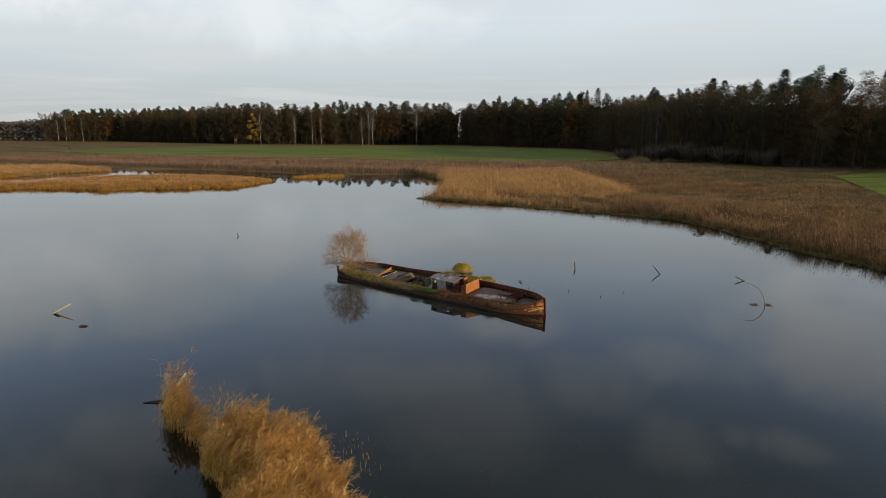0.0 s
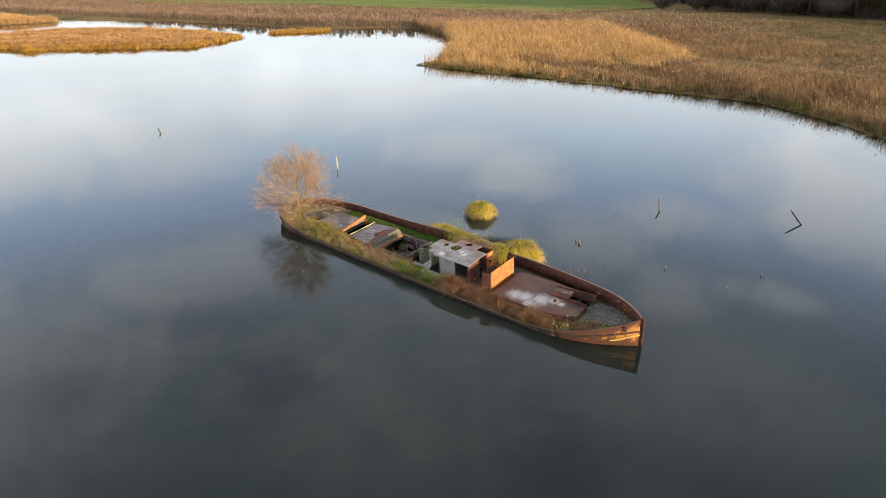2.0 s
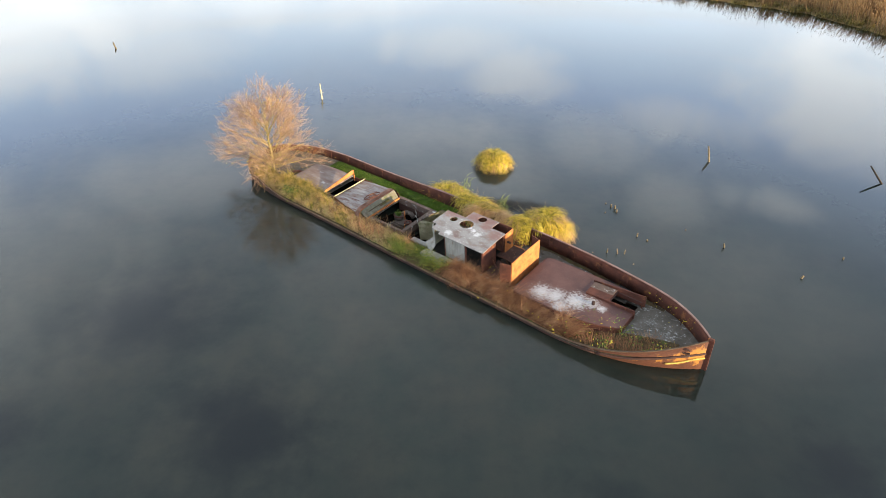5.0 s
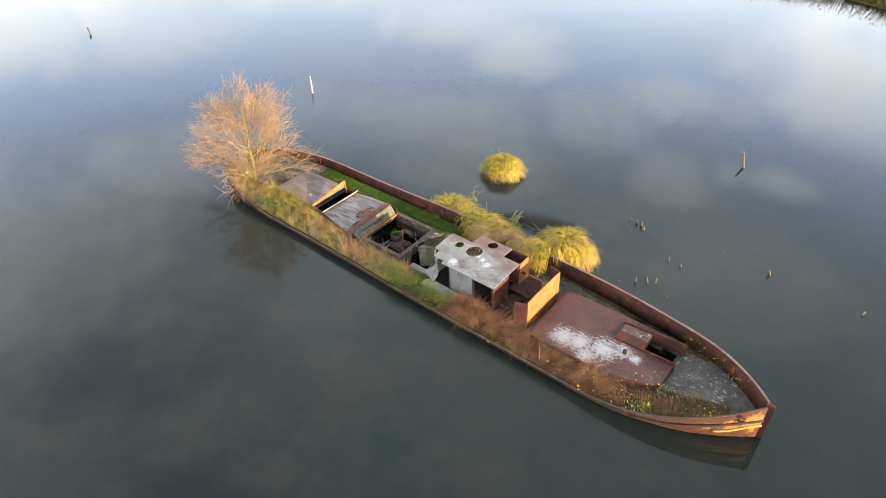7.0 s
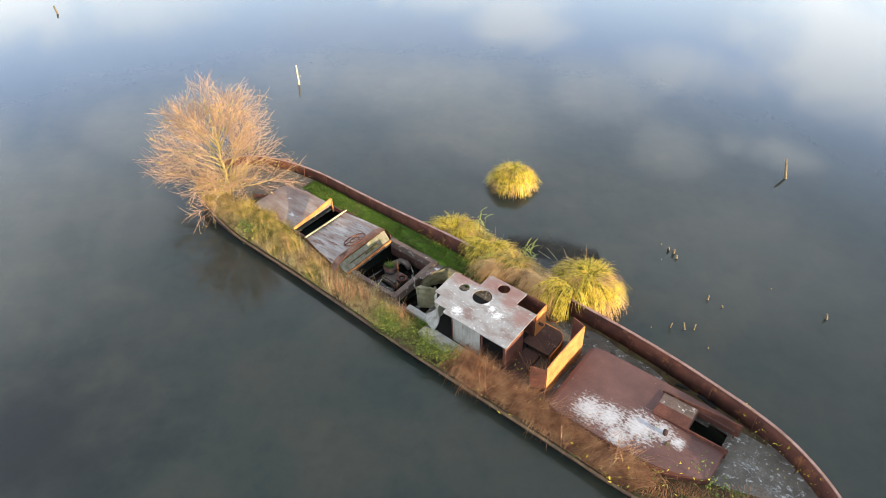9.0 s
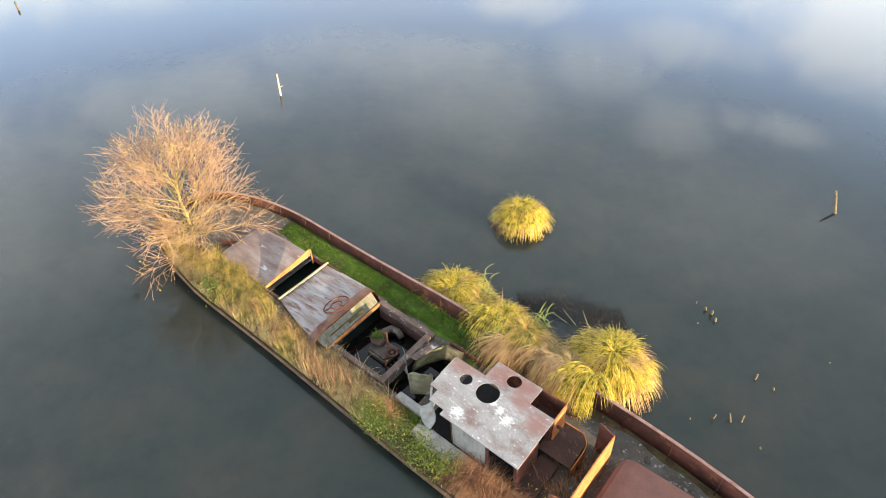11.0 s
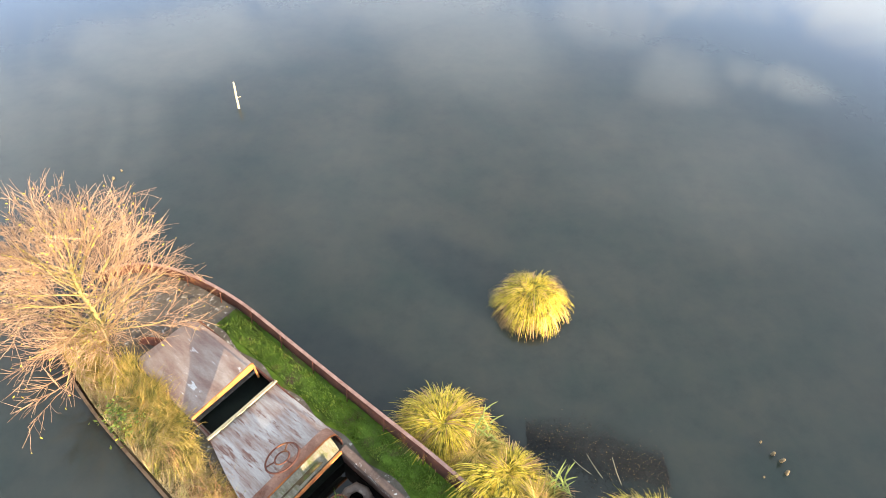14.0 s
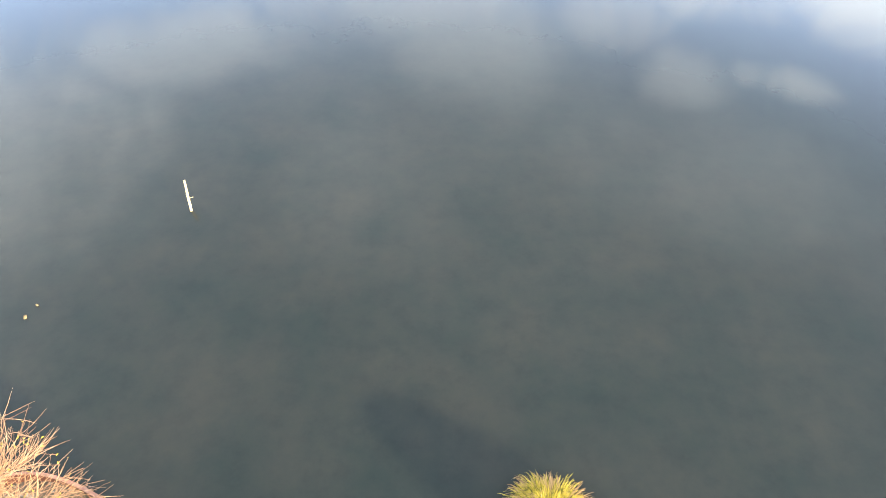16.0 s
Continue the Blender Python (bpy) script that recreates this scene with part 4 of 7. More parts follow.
def loose_reeds():
    n = 260
    c = np.array([(-10.3, 27.6), (-9.6, 27.2), (-9.0, 26.6), (-9.9, 26.5), (-8.6, 25.6), (-9.3, 25.4), (-3.4, 23.0), (-2.9, 22.0), (-2.6, 21.0), (-3.8, 22.2)])
    base = c[rng.integers(0, len(c), n)] + rng.normal(0, 0.42, (n, 2))
    base = np.column_stack([base, np.full(n, -0.03)])
    v, f = blades(rng, base, rng.uniform(0.08, 0.36, n), np.full(n, 0.014), rng.uniform(0, 6.28, n), rng.uniform(0.05, 0.4, n), np.full(n, 0.05), 2)
    tagged(part_arrays("loose_reeds", v, f, REED_GOLD), "scattered short dry reed stalks standing in water", "reeds", kind="stuff")


loose_reeds()


def beam(label, a, b, r, material):
    ob = thing("driftwood", label, "driftwood")
    part_arrays("timber", *tube(np.linspace(a, b, 5) - np.array(a), r * np.array([0.9, 1.0, 1.0, 1.0, 0.9]), 6), material, ob, "", True)
    ob.location = a


beam("pale broken beam leaning out of the reeds into the water", (-12.0, 25.6, -0.3), (-11.0, 26.6, 1.35), 0.05, PALE_WOOD)
beam("dark wet beam half sunk beside the reeds", (-12.9, 26.5, -0.06), (-11.2, 26.7, 0.10), 0.10, BARK)


# ---- the wood ----
def limb_set(count, z0, z1, length, rise, r, seed):
    g = np.random.default_rng(seed)
    out = []
    for k in range(count):
        z = z0 + (z1 - z0) * (k + g.random()) / count
        a = k * 2.4 + g.normal(0, 0.3)
        L = length * (1 - 0.45 * (z - z0) / max(z1 - z0, 1)) * g.uniform(0.7, 1.2)
        t = np.linspace(0, 1, 4)[:, None]
        d = np.array([math.cos(a), math.sin(a), 0.0])
        p = np.array([0, 0, z]) + d * L * t + np.array([0, 0, 1.0]) * rise * L * t ** 1.3 + g.normal(0, 0.12, (4, 3)) * t
        out.append(p)
    return out


def tree(name, label, category, seed, trunk_h, trunk_r, bark, foliage, leaf_mat, limbs=None):
    ob = thing(name, label, category, "trees of the wood")
    g = np.random.default_rng(seed)
    z = np.linspace(-0.4, trunk_h, 7)
    bend = np.column_stack([np.cumsum(g.normal(0, 0.10, 7)), np.cumsum(g.normal(0, 0.10, 7)), z])
    bend[:2, :2] = 0
    part_arrays("trunk", *tube(bend, trunk_r * np.linspace(1.1, 0.25, 7), 6), bark, ob, smooth=True)
    if limbs:
        part_arrays("branchwork", *joined([tube(p, np.linspace(trunk_r * 0.4, 0.04, len(p)), 4) for p in limbs]), bark, ob)
    part_arrays("crown", *foliage(g), leaf_mat, ob)
    return ob


def flecks(g, centre, size, flat=0.0):
    """Small three-cornered sprays of leaves in any direction, one for each centre."""
    n = len(centre)
    a = g.normal(size=(n, 3))
    a /= np.linalg.norm(a, axis=1)[:, None]
    b = np.cross(a, g.normal(size=(n, 3)))
    b /= np.linalg.norm(b, axis=1)[:, None]
    if flat:
        a[:, 2] *= 1 - flat
        b[:, 2] *= 1 - flat
    s_ = (np.asarray(size) * np.ones(n))[:, None]
    v = np.stack([centre - a * s_, centre + (a + b * 1.1) * s_ * 0.6, centre + (a - b * 1.1) * s_ * 0.6], 1)
    return v.reshape(-1, 3), np.arange(3 * n).reshape(-1, 3)


def blob_crown(blobs, n, size):
    def make(g):
        w = np.array([b[3] * b[3] for b in blobs])
        k = g.choice(len(blobs), n, p=w / w.sum())
        d = g.normal(size=(n, 3))
        d /= np.linalg.norm(d, axis=1)[:, None]
        r = g.random(n) ** 0.4
        B = np.array(blobs)[k]
        c = B[:, :3] + d * (B[:, 3] * r)[:, None] * np.array([1, 1, 0.9])
        return flecks(g, c, size * g.uniform(0.6, 1.4, n), 0.2)
    return make


def broad(seed, h, spread_r, count=15):
    """Leaf masses of a woodland tree: narrow below, rounded above."""
    g = np.random.default_rng(seed)
    out = []
    for k in range(count):
        u = (k + 0.5) / count
        rr = spread_r * (0.35 + 0.65 * math.sin(math.pi * min(u * 0.75 + 0.18, 1.0))) * g.uniform(0.35, 0.8)
        a = k * 2.4 + g.normal(0, 0.4)
        out.append((rr * math.cos(a), rr * math.sin(a), h * (0.14 + 0.76 * u), spread_r * g.uniform(0.28, 0.5)))
    out.append((g.normal(0, 0.5), g.normal(0, 0.5), h * 0.95, spread_r * 0.3))
    return out


def twig_crown(limbs, n, length):
    def make(g):
        k = g.integers(0, len(limbs), n)
        t = g.uniform(0.25, 1.0, n)
        P = np.array(limbs)
        i = np.minimum((t * 3).astype(int), 2)
        fr = (t * 3 - i)[:, None]
        base = P[k, i] * (1 - fr) + P[k, i + 1] * fr
        az = np.arctan2(base[:, 1], base[:, 0]) + g.normal(0, 0.9, n)
        return blades(g, base, length * g.uniform(0.5, 1.3, n), np.full(n, 0.055), az, g.uniform(0.2, 0.9, n), g.uniform(0, 0.3, n), 2)
    return make


def spruce_crown(h, r):
    def make(g):
        n = 2200
        z = h * (0.10 + 0.90 * g.random(n) ** 0.6)
        rr = r * (1 - z / h) ** 0.6 * np.sqrt(g.random(n)) + 0.1
        a = g.uniform(0, 2 * math.pi, n)
        base = np.column_stack([rr * np.cos(a) * 0.6, rr * np.sin(a) * 0.6, z])
        return blades(g, base, 0.5 + rr * 0.5, np.full(n, 0.5), a, np.full(n, 1.2), g.uniform(0.7, 1.3, n), 1)
    return make


oak_limbs = limb_set(9, 6, 20, 5.5, 0.7, 0.2, 3)
bare_limbs = limb_set(18, 6, 23, 4.5, 1.1, 0.15, 5)
birch_limbs = limb_set(16, 9, 22, 3.2, 1.5, 0.1, 6)
shrub_limbs = limb_set(40, 0.1, 1.2, 1.9, 0.9, 0.03, 8)
TREES = {
    "oak": tree("oak_tree", "tall oak with sparse russet autumn leaves", "tree", 11, 20, 0.3, BARK, blob_crown(broad(1, 27, 4.6), 1500, 0.36), OAK_LEAF, oak_limbs),
    "olive": tree("oak_tree", "tall broad tree with dull olive-brown leaves", "tree", 12, 19, 0.3, BARK, blob_crown(broad(2, 26.5, 4.8, 17), 1500, 0.36), OLIVE_LEAF, oak_limbs),
    "brown": tree("hornbeam_tree", "tall tree with withered grey-brown leaves", "tree", 19, 20, 0.28, BARK, blob_crown(broad(7, 26.5, 4.4, 16), 1500, 0.34), BROWN_LEAF, oak_limbs),
    "orange": tree("beech_tree", "beech with orange autumn leaves", "tree", 13, 18, 0.28, BARK, blob_crown(broad(4, 26, 4.2, 14), 2000, 0.28), ORANGE_LEAF, oak_limbs),
    "near_oak": tree("oak_tree", "tall oak with russet autumn leaves in fine sprays", "tree", 31, 20, 0.3, BARK, blob_crown(broad(11, 27, 4.6, 22), 5200, 0.17), OAK_LEAF, oak_limbs),
    "near_olive": tree("alder_tree", "tall dark olive-leaved tree at the wood's edge", "tree", 32, 19, 0.3, BARK, blob_crown(broad(12, 26.5, 4.8, 24), 5200, 0.17), OLIVE_LEAF, oak_limbs),
    "near_brown": tree("hornbeam_tree", "tall grey-brown withered tree at the wood's edge", "tree", 33, 20, 0.28, BARK, blob_crown(broad(17, 26.5, 4.4, 24), 5200, 0.16), BROWN_LEAF, oak_limbs),
    "yellow": tree("maple_tree", "maple with clear yellow autumn leaves", "tree", 20, 15, 0.22, BARK, blob_crown(broad(9, 21, 3.6, 12), 1500, 0.28), MAPLE_LEAF, oak_limbs[:5]),
    "bare": tree("bare_tree", "leafless grey-brown tree with fine twigs", "tree", 14, 24, 0.22, BARK, twig_crown(bare_limbs, 1100, 2.4), BARE_TWIG, bare_limbs),
    "birch": tree("birch_tree", "slender leafless birch with a white trunk", "tree", 15, 22, 0.17, BIRCH_BARK, twig_crown(birch_limbs, 500, 1.8), BARE_TWIG, birch_limbs),
    "pine": tree("pine_tree", "tall dark green pine with a rounded crown", "tree", 16, 26, 0.26, BARK, blob_crown([(0, 0, 27, 1.3), (0.6, 0.3, 25.6, 1.8), (1.7, 0.4, 24, 2.0), (-1.5, 1.0, 23.2, 2.1), (0.2, -1.8, 22.4, 2.1), (0.3, 1.7, 20.5, 2.0), (-1.2, -1.2, 18.5, 1.8)], 1500, 0.30), NEEDLE, oak_limbs[5:]),
    "spruce": tree("spruce_tree", "dark green pointed spruce", "tree", 17, 28, 0.26, BARK, spruce_crown(30, 4.0), NEEDLE),
    "shrub": tree("bare_shrub", "dark leafless shrub at the edge of the wood", "shrub", 18, 1.2, 0.05, BARK, twig_crown(shrub_limbs, 420, 1.5), SHRUB_TWIG, shrub_limbs),
}
used = set()


def plant(kind, x, y, size):
    m = pose(x, y, 0.2, 0, 0, rng.uniform(0, 360))
    ob = TREES[kind]
    if kind in used:
        ob = copy_thing(ob, m)
    used.add(kind)
    broad_k = size * (rng.uniform(0.9, 1.1) if kind in ('birch', 'pine') else rng.uniform(1.2, 1.6))
    ob.matrix_world = m @ Matrix.Diagonal((broad_k, broad_k, size * rng.uniform(0.95, 1.05), 1))


# Past x = 150 the edge is out of view, its trees added for shade.
WOOD_EDGE = np.array([(-400, 640), (-314, 622), (-156, 500), (8, 468), (86, 360), (90, 228), (106, 186), (128, 178), (152, 168), (168, 140), (190, 100), (215, 60), (300, 20), (360, -80)], dtype=float)


def pick_kind(row, near, x, u_):
    if row == 0:
        return next(k for k, q in (("oak", 0.22), ("olive", 0.48), ("brown", 0.70), ("bare", 0.84), ("orange", 0.89), ("olive", 1.1)) if u_ < q)
    if row == 1:
        return next(k for k, q in (("oak", 0.28), ("olive", 0.55), ("brown", 0.75), ("bare", 0.82), ("orange", 0.92), ("olive", 1.1)) if u_ < q)
    conifer = 0.75 if x < -250 else 0.55 if x < 40 else 0.72
    if u_ < conifer:
        return "spruce" if x > 84 and u_ < 0.24 else "pine"
    return "oak" if u_ < 0.85 else "orange" if u_ < 0.94 else "brown"


for a, b in zip(WOOD_EDGE, WOOD_EDGE[1:]):
    d = b - a
    L = np.linalg.norm(d)
    d /= L
    nrm = np.array([-d[1], d[0]])
    near = a[0] > 60
    seen = a[0] < 155
    grow = 1.0 if a[0] > 84 else 1.12
    for row, off in enumerate((0.0, 6.5, 15.0, 25.0) if seen else (0.0, 12.0)):
        step = (5.2 if near else 6.0) if row < 2 else 6.5
        for k in range(int(L / step)):
            c = a + d * (k + rng.random()) * step + nrm * (off + rng.normal(0, 1.5))
            kind = pick_kind(row, near, c[0], rng.random())
            if a[0] > 80 and seen and kind in ('oak', 'olive', 'brown'):
                kind = 'near_' + kind
            size = rng.uniform(0.80, 0.97) if row == 0 else rng.uniform(0.9, 1.02) if row == 1 else rng.uniform(0.98, 1.06) * (0.96 if kind == "spruce" else 1.0)
            plant(kind, c[0], c[1], size * grow)
# white birches that stand out before the wood, and one yellow maple
for x, y in ((-382, 635), (-373, 633), (-354, 629), (-140, 494), (-112, 488), (-98, 486), (-91, 485), (-59, 478), (-54, 477), (-51, 477), (-18, 470), (87, 275), (87, 266), (87, 257)):
    plant("birch", x, y - 2, rng.uniform(0.95, 1.08) if y > 300 else 0.78)
plant("yellow", -146, 494, 1.15)
for x, y, size in ((66, 226, 1.5), (75, 222, 1.7), (79, 226, 1.9), (86, 214, 1.8), (92, 204, 2.0), (98, 192, 1.6), (83, 236, 1.7), (84, 222, 2.2)):
    plant("shrub", x, y, size)


def far_wood():
    g = np.random.default_rng(21)
    n = 24000
    t = g.random(n)
    c = np.column_stack([-1300 + 900 * t, 1100 - 430 * t])
    h = 20 + 4 * wobble(c, 40.0) + 2.5 * wobble(c, 11.0)
    v, f = flecks(g, np.column_stack([c + g.normal(0, 9, (n, 2)), h * g.random(n) ** 0.6]), g.uniform(1.6, 2.8, n), 0.2)
    tagged(part_arrays("far_wood", v, f, HAZED_LEAF), "far wood with the haze put into its grey-brown colour", "wood", kind="stuff")


far_wood()


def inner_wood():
    """One uneven sheet behind the first trees, coloured dark as the wood's inner shade."""
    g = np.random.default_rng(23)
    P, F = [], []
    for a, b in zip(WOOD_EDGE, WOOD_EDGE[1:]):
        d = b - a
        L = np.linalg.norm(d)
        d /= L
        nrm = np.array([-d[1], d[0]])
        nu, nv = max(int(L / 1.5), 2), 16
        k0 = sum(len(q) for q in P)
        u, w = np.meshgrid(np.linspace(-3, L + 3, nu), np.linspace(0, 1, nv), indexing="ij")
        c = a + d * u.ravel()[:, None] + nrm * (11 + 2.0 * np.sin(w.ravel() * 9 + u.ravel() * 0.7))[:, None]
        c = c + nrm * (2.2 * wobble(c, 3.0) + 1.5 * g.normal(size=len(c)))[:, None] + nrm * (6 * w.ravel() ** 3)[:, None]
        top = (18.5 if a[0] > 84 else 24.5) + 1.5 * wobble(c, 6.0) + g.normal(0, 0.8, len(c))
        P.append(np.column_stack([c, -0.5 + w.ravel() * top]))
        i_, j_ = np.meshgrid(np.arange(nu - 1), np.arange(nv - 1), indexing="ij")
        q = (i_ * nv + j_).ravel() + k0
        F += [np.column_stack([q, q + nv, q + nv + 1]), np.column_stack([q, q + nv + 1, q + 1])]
    tagged(part_arrays("inner_wood", np.concatenate(P), np.concatenate(F), INNER_SHADE), "dark brown sheet standing for the shade inside the wood", "wood", kind="stuff")


inner_wood()


def undergrowth():
    g = np.random.default_rng(24)
    out = []
    for a, b in zip(WOOD_EDGE[:9], WOOD_EDGE[1:9]):
        d = b - a
        L = np.linalg.norm(d)
        d /= L
        nrm = np.array([-d[1], d[0]])
        n = int(L * 190)
        c = a + d * (g.random(n) * L)[:, None] + nrm * g.uniform(-1.5, 9, n)[:, None]
        out.append(np.column_stack([c, 15 * g.random(n) ** 1.4 * (0.7 + 0.5 * wobble(c, 5.0))]))
    c = np.concatenate(out)
    v, f = flecks(g, c, g.uniform(0.15, 0.4, len(c)) * np.where(c[:, 1] < 300, 0.7, 1.0), 0.2)
    tagged(part_arrays("undergrowth", v, f, BROWN_LEAF), "brown undergrowth and low branches along the wood's edge", "wood", kind="stuff")


undergrowth()


def high_seat(x, y, size, turn):
    ob = thing("high_seat", "wooden hunting stand on four legs with a roofed box", "hunting stand", "hunting stands")
    for sx in (-1, 1):
        for sy in (-1, 1):
            part_arrays("leg", *tube([(sx * 1.0, sy * 1.0, -0.3), (sx * 0.75, sy * 0.75, 3.2)], 0.09, 6), DARK_WOOD, ob)
    stand_box = part("box", box_bm(-0.95, 0.95, -0.95, 0.95, 3.2, 4.3, 0.02), DARK_WOOD, ob)
    for sx in (-0.9, 0.9):
        for sy in (-0.9, 0.9):
            part("post", box_bm(sx - 0.06, sx + 0.06, sy - 0.06, sy + 0.06, 4.3, 4.95), DARK_WOOD, stand_box)
    part("roof", box_bm(-1.2, 1.2, -1.25, 1.25, 4.95, 5.08, 0.02), DARK_WOOD, stand_box)
    for sx in (-0.3, 0.3):
        part_arrays("ladder_rail", *tube([(sx, -1.9, -0.2), (sx, -1.0, 3.3)], 0.05, 5), DARK_WOOD, ob)
    for k in range(8):
        part_arrays("rung", *tube([(-0.3, -1.85 + 0.1 * k, 0.25 + 0.39 * k), (0.3, -1.85 + 0.1 * k, 0.25 + 0.39 * k)], 0.03, 5), DARK_WOOD, ob)
    ob.matrix_world = pose(x, y, 0.3, 0, 0, turn) @ Matrix.Scale(size, 4)


high_seat(-151, 466, 1.0, 20)
high_seat(-186, 318, 0.62, 70)


# ---- the wrecked barge: x from stem to stern, y across towards the south-west side, z up from the water, with a list of 5 degrees ----
AXIS_U = Vector((-0.77449, 0.63258, 0.0))
AXIS_V = Vector((-0.63018, -0.77154, -0.08716))
AXIS_W = AXIS_U.cross(AXIS_V)
BARGE = Matrix(((AXIS_U.x, AXIS_V.x, AXIS_W.x, 6.73), (AXIS_U.y, AXIS_V.y, AXIS_W.y, 39.5), (AXIS_U.z, AXIS_V.z, AXIS_W.z, 0.0), (0, 0, 0, 1)))


def breadth(u):
    """Half the barge's breadth at u metres from the stem."""
    if u < 4.0:
        return 1.64 * (1 - (1 - max(u, 0.0) / 4.0) ** 2.6) + 0.02
    if u > 15.5:
        return 1.64 * math.sqrt(max(0.0, 1 - (min(u, 19.29) - 15.5) ** 3.4 / 3.83 ** 3.4)) + 0.02
    return 1.66


def smooth_step(a, b, x):
    t = min(max((x - a) / (b - a), 0.0), 1.0)
    return t * t * (3 - 2 * t)


def top_far(u):
    return 0.80 + 0.29 * max(0.0, 1 - u / 6.0) ** 2 - 0.14 * smooth_step(9, 14, u)


def top_near(u):
    return 0.32 + 0.74 * max(0.0, 1 - u / 4.6) ** 2 + 0.36 * smooth_step(15.5, 19, u)


def deck_z(u):
    return 0.29 + 0.23 * (1 - smooth_step(0, 4, u)) + 0.07 * smooth_step(15, 19, u)


def far_side(u):
    """The north-east side bulges a little more towards the stern."""
    b = breadth(u)
    more = 0.18 * smooth_step(2.8, 6.6, u) + 0.14 * smooth_step(7, 11, u) - 0.16 * math.exp(-((u - 2.5) / 1.4) ** 2)
    return b + more * (1 - 0.6 * smooth_step(15.5, 18.5, u)) * min(1.0, b / 0.7)


def near_side(u):
    return breadth(u) * (1.0 - 0.05 * smooth_step(1.5, 5, u) - 0.06 * smooth_step(8, 14, u) - 0.05 * smooth_step(15.5, 18, u))


def half(u, side):
    return far_side(u) if side < 0 else near_side(u)


def flare_at(u, z):
    """How much narrower the hull is at a height than at its rail: the bow is undercut."""
    low = 0.87 - 0.27 * (1 - smooth_step(0.2, 4.5, u))
    return low + (1 - low) * smooth_step(-0.4, 0.5, z)


def skin(u0, u1, side, lower, upper, thick=0.03, flare=1.0, n=None):
    """Plating of one side between two heights, each a function of u."""
    n = n or max(8, int((u1 - u0) * 6))
    us = np.linspace(u0, u1, n)
    bm = bmesh.new()
    rows = []
    for u in us:
        b = half(u, side)
        a, c = lower(u), upper(u)
        ring = []
        for zz in (a, a + (c - a) * 0.62, c):
            k = b * flare_at(u, zz) * flare
            dent = 0.004 * math.sin(u * 5.1 + zz * 3) + 0.004 * math.sin(u * 11.3)
            ring.append((u, side * max(k + dent * min(b, 1), 0.004), zz))
        inner = [(u, side * max(abs(y) - thick, 0.001), zz) for _, y, zz in ring[::-1]]
        rows.append([bm.verts.new(q) for q in ring + inner])
    for i in range(n - 1):
        for j in range(6):
            bm.faces.new((rows[i][j], rows[i][(j + 1) % 6], rows[i + 1][(j + 1) % 6], rows[i + 1][j]))
    bm.faces.new(rows[0])
    bm.faces.new(rows[-1][::-1])
    bmesh.ops.recalc_face_normals(bm, faces=bm.faces)
    for f in bm.faces:
        f.smooth = True
    return bm


def lattice(rows, z, thick, skip=()):
    """A plate from rows of (x, y) points with as many in each; z: a height for each row; skip: cells left open."""
    bm = bmesh.new()
    top = [[bm.verts.new((x, y, zz)) for x, y in r] for r, zz in zip(rows, z)]
    low = [[bm.verts.new((x, y, zz - thick)) for x, y in r] for r, zz in zip(rows, z)]
    for g, flip in ((top, False), (low, True)):
        for i in range(len(rows) - 1):
            for j in range(len(rows[0]) - 1):
                if (i, j) in skip:
                    continue
                q = [g[i][j], g[i][j + 1], g[i + 1][j + 1], g[i + 1][j]]
                bm.faces.new(q[::-1] if flip else q)
    at = {}
    for a, b in zip(top, low):
        for p, q in zip(a, b):
            at[p] = q
    for e in [e for e in bm.edges if e.is_boundary and e.verts[0] in at]:
        p, q = e.verts
        bm.faces.new((p, q, at[q], at[p]))
    loose = [v for v in bm.verts if not v.link_faces]
    bmesh.ops.delete(bm, geom=loose, context="VERTS")
    bmesh.ops.recalc_face_normals(bm, faces=bm.faces)
    return bm


WELL, PIT, FORE_HATCH, AFT_HATCH = (10.56, 12.1, -1.06, 0.42), (9.55, 10.4, -0.95, 0.45), (2.3, 3.6, -0.8, -0.15), (14.2, 14.7, -1.2, 0.25)
PORTS = [(8.68, -1.47, 0.15), (7.78, -1.50, 0.16), (6.86, -1.46, 0.16)]

barge = thing("barge_wreck", "rusted half-sunken steel barge overgrown with sedge, listing in the water", "shipwreck", m=BARGE)
part("hull_side", skin(0.0, 19.29, -1, lambda u: -0.6, deck_z), HULL_DARK, barge)
part("hull_side", skin(2.5, 19.29, 1, lambda u: -0.6, deck_z), HULL_DARK, barge)
bow = part("bow_plate", skin(0.0, 2.5, 1, lambda u: -0.6, lambda u: top_near(u) - 0.01), BOW_PAINT, barge, "ochre and orange rusted bow plating")
far_bulwark = part("bulwark", skin(0.0, 19.29, -1, deck_z, top_far, 0.025), RUST, barge, "rusty red-brown steel bulwark")
near_bulwark = part("bulwark", skin(2.5, 19.29, 1, deck_z, top_near, 0.025), HULL_DARK, barge, "low corroded steel bulwark")


def edge_line(side, top, u0, u1, out=0.0, n=80):
    return [(u, side * (half(u, side) + out), top(u)) for u in np.linspace(u0, u1, n)]


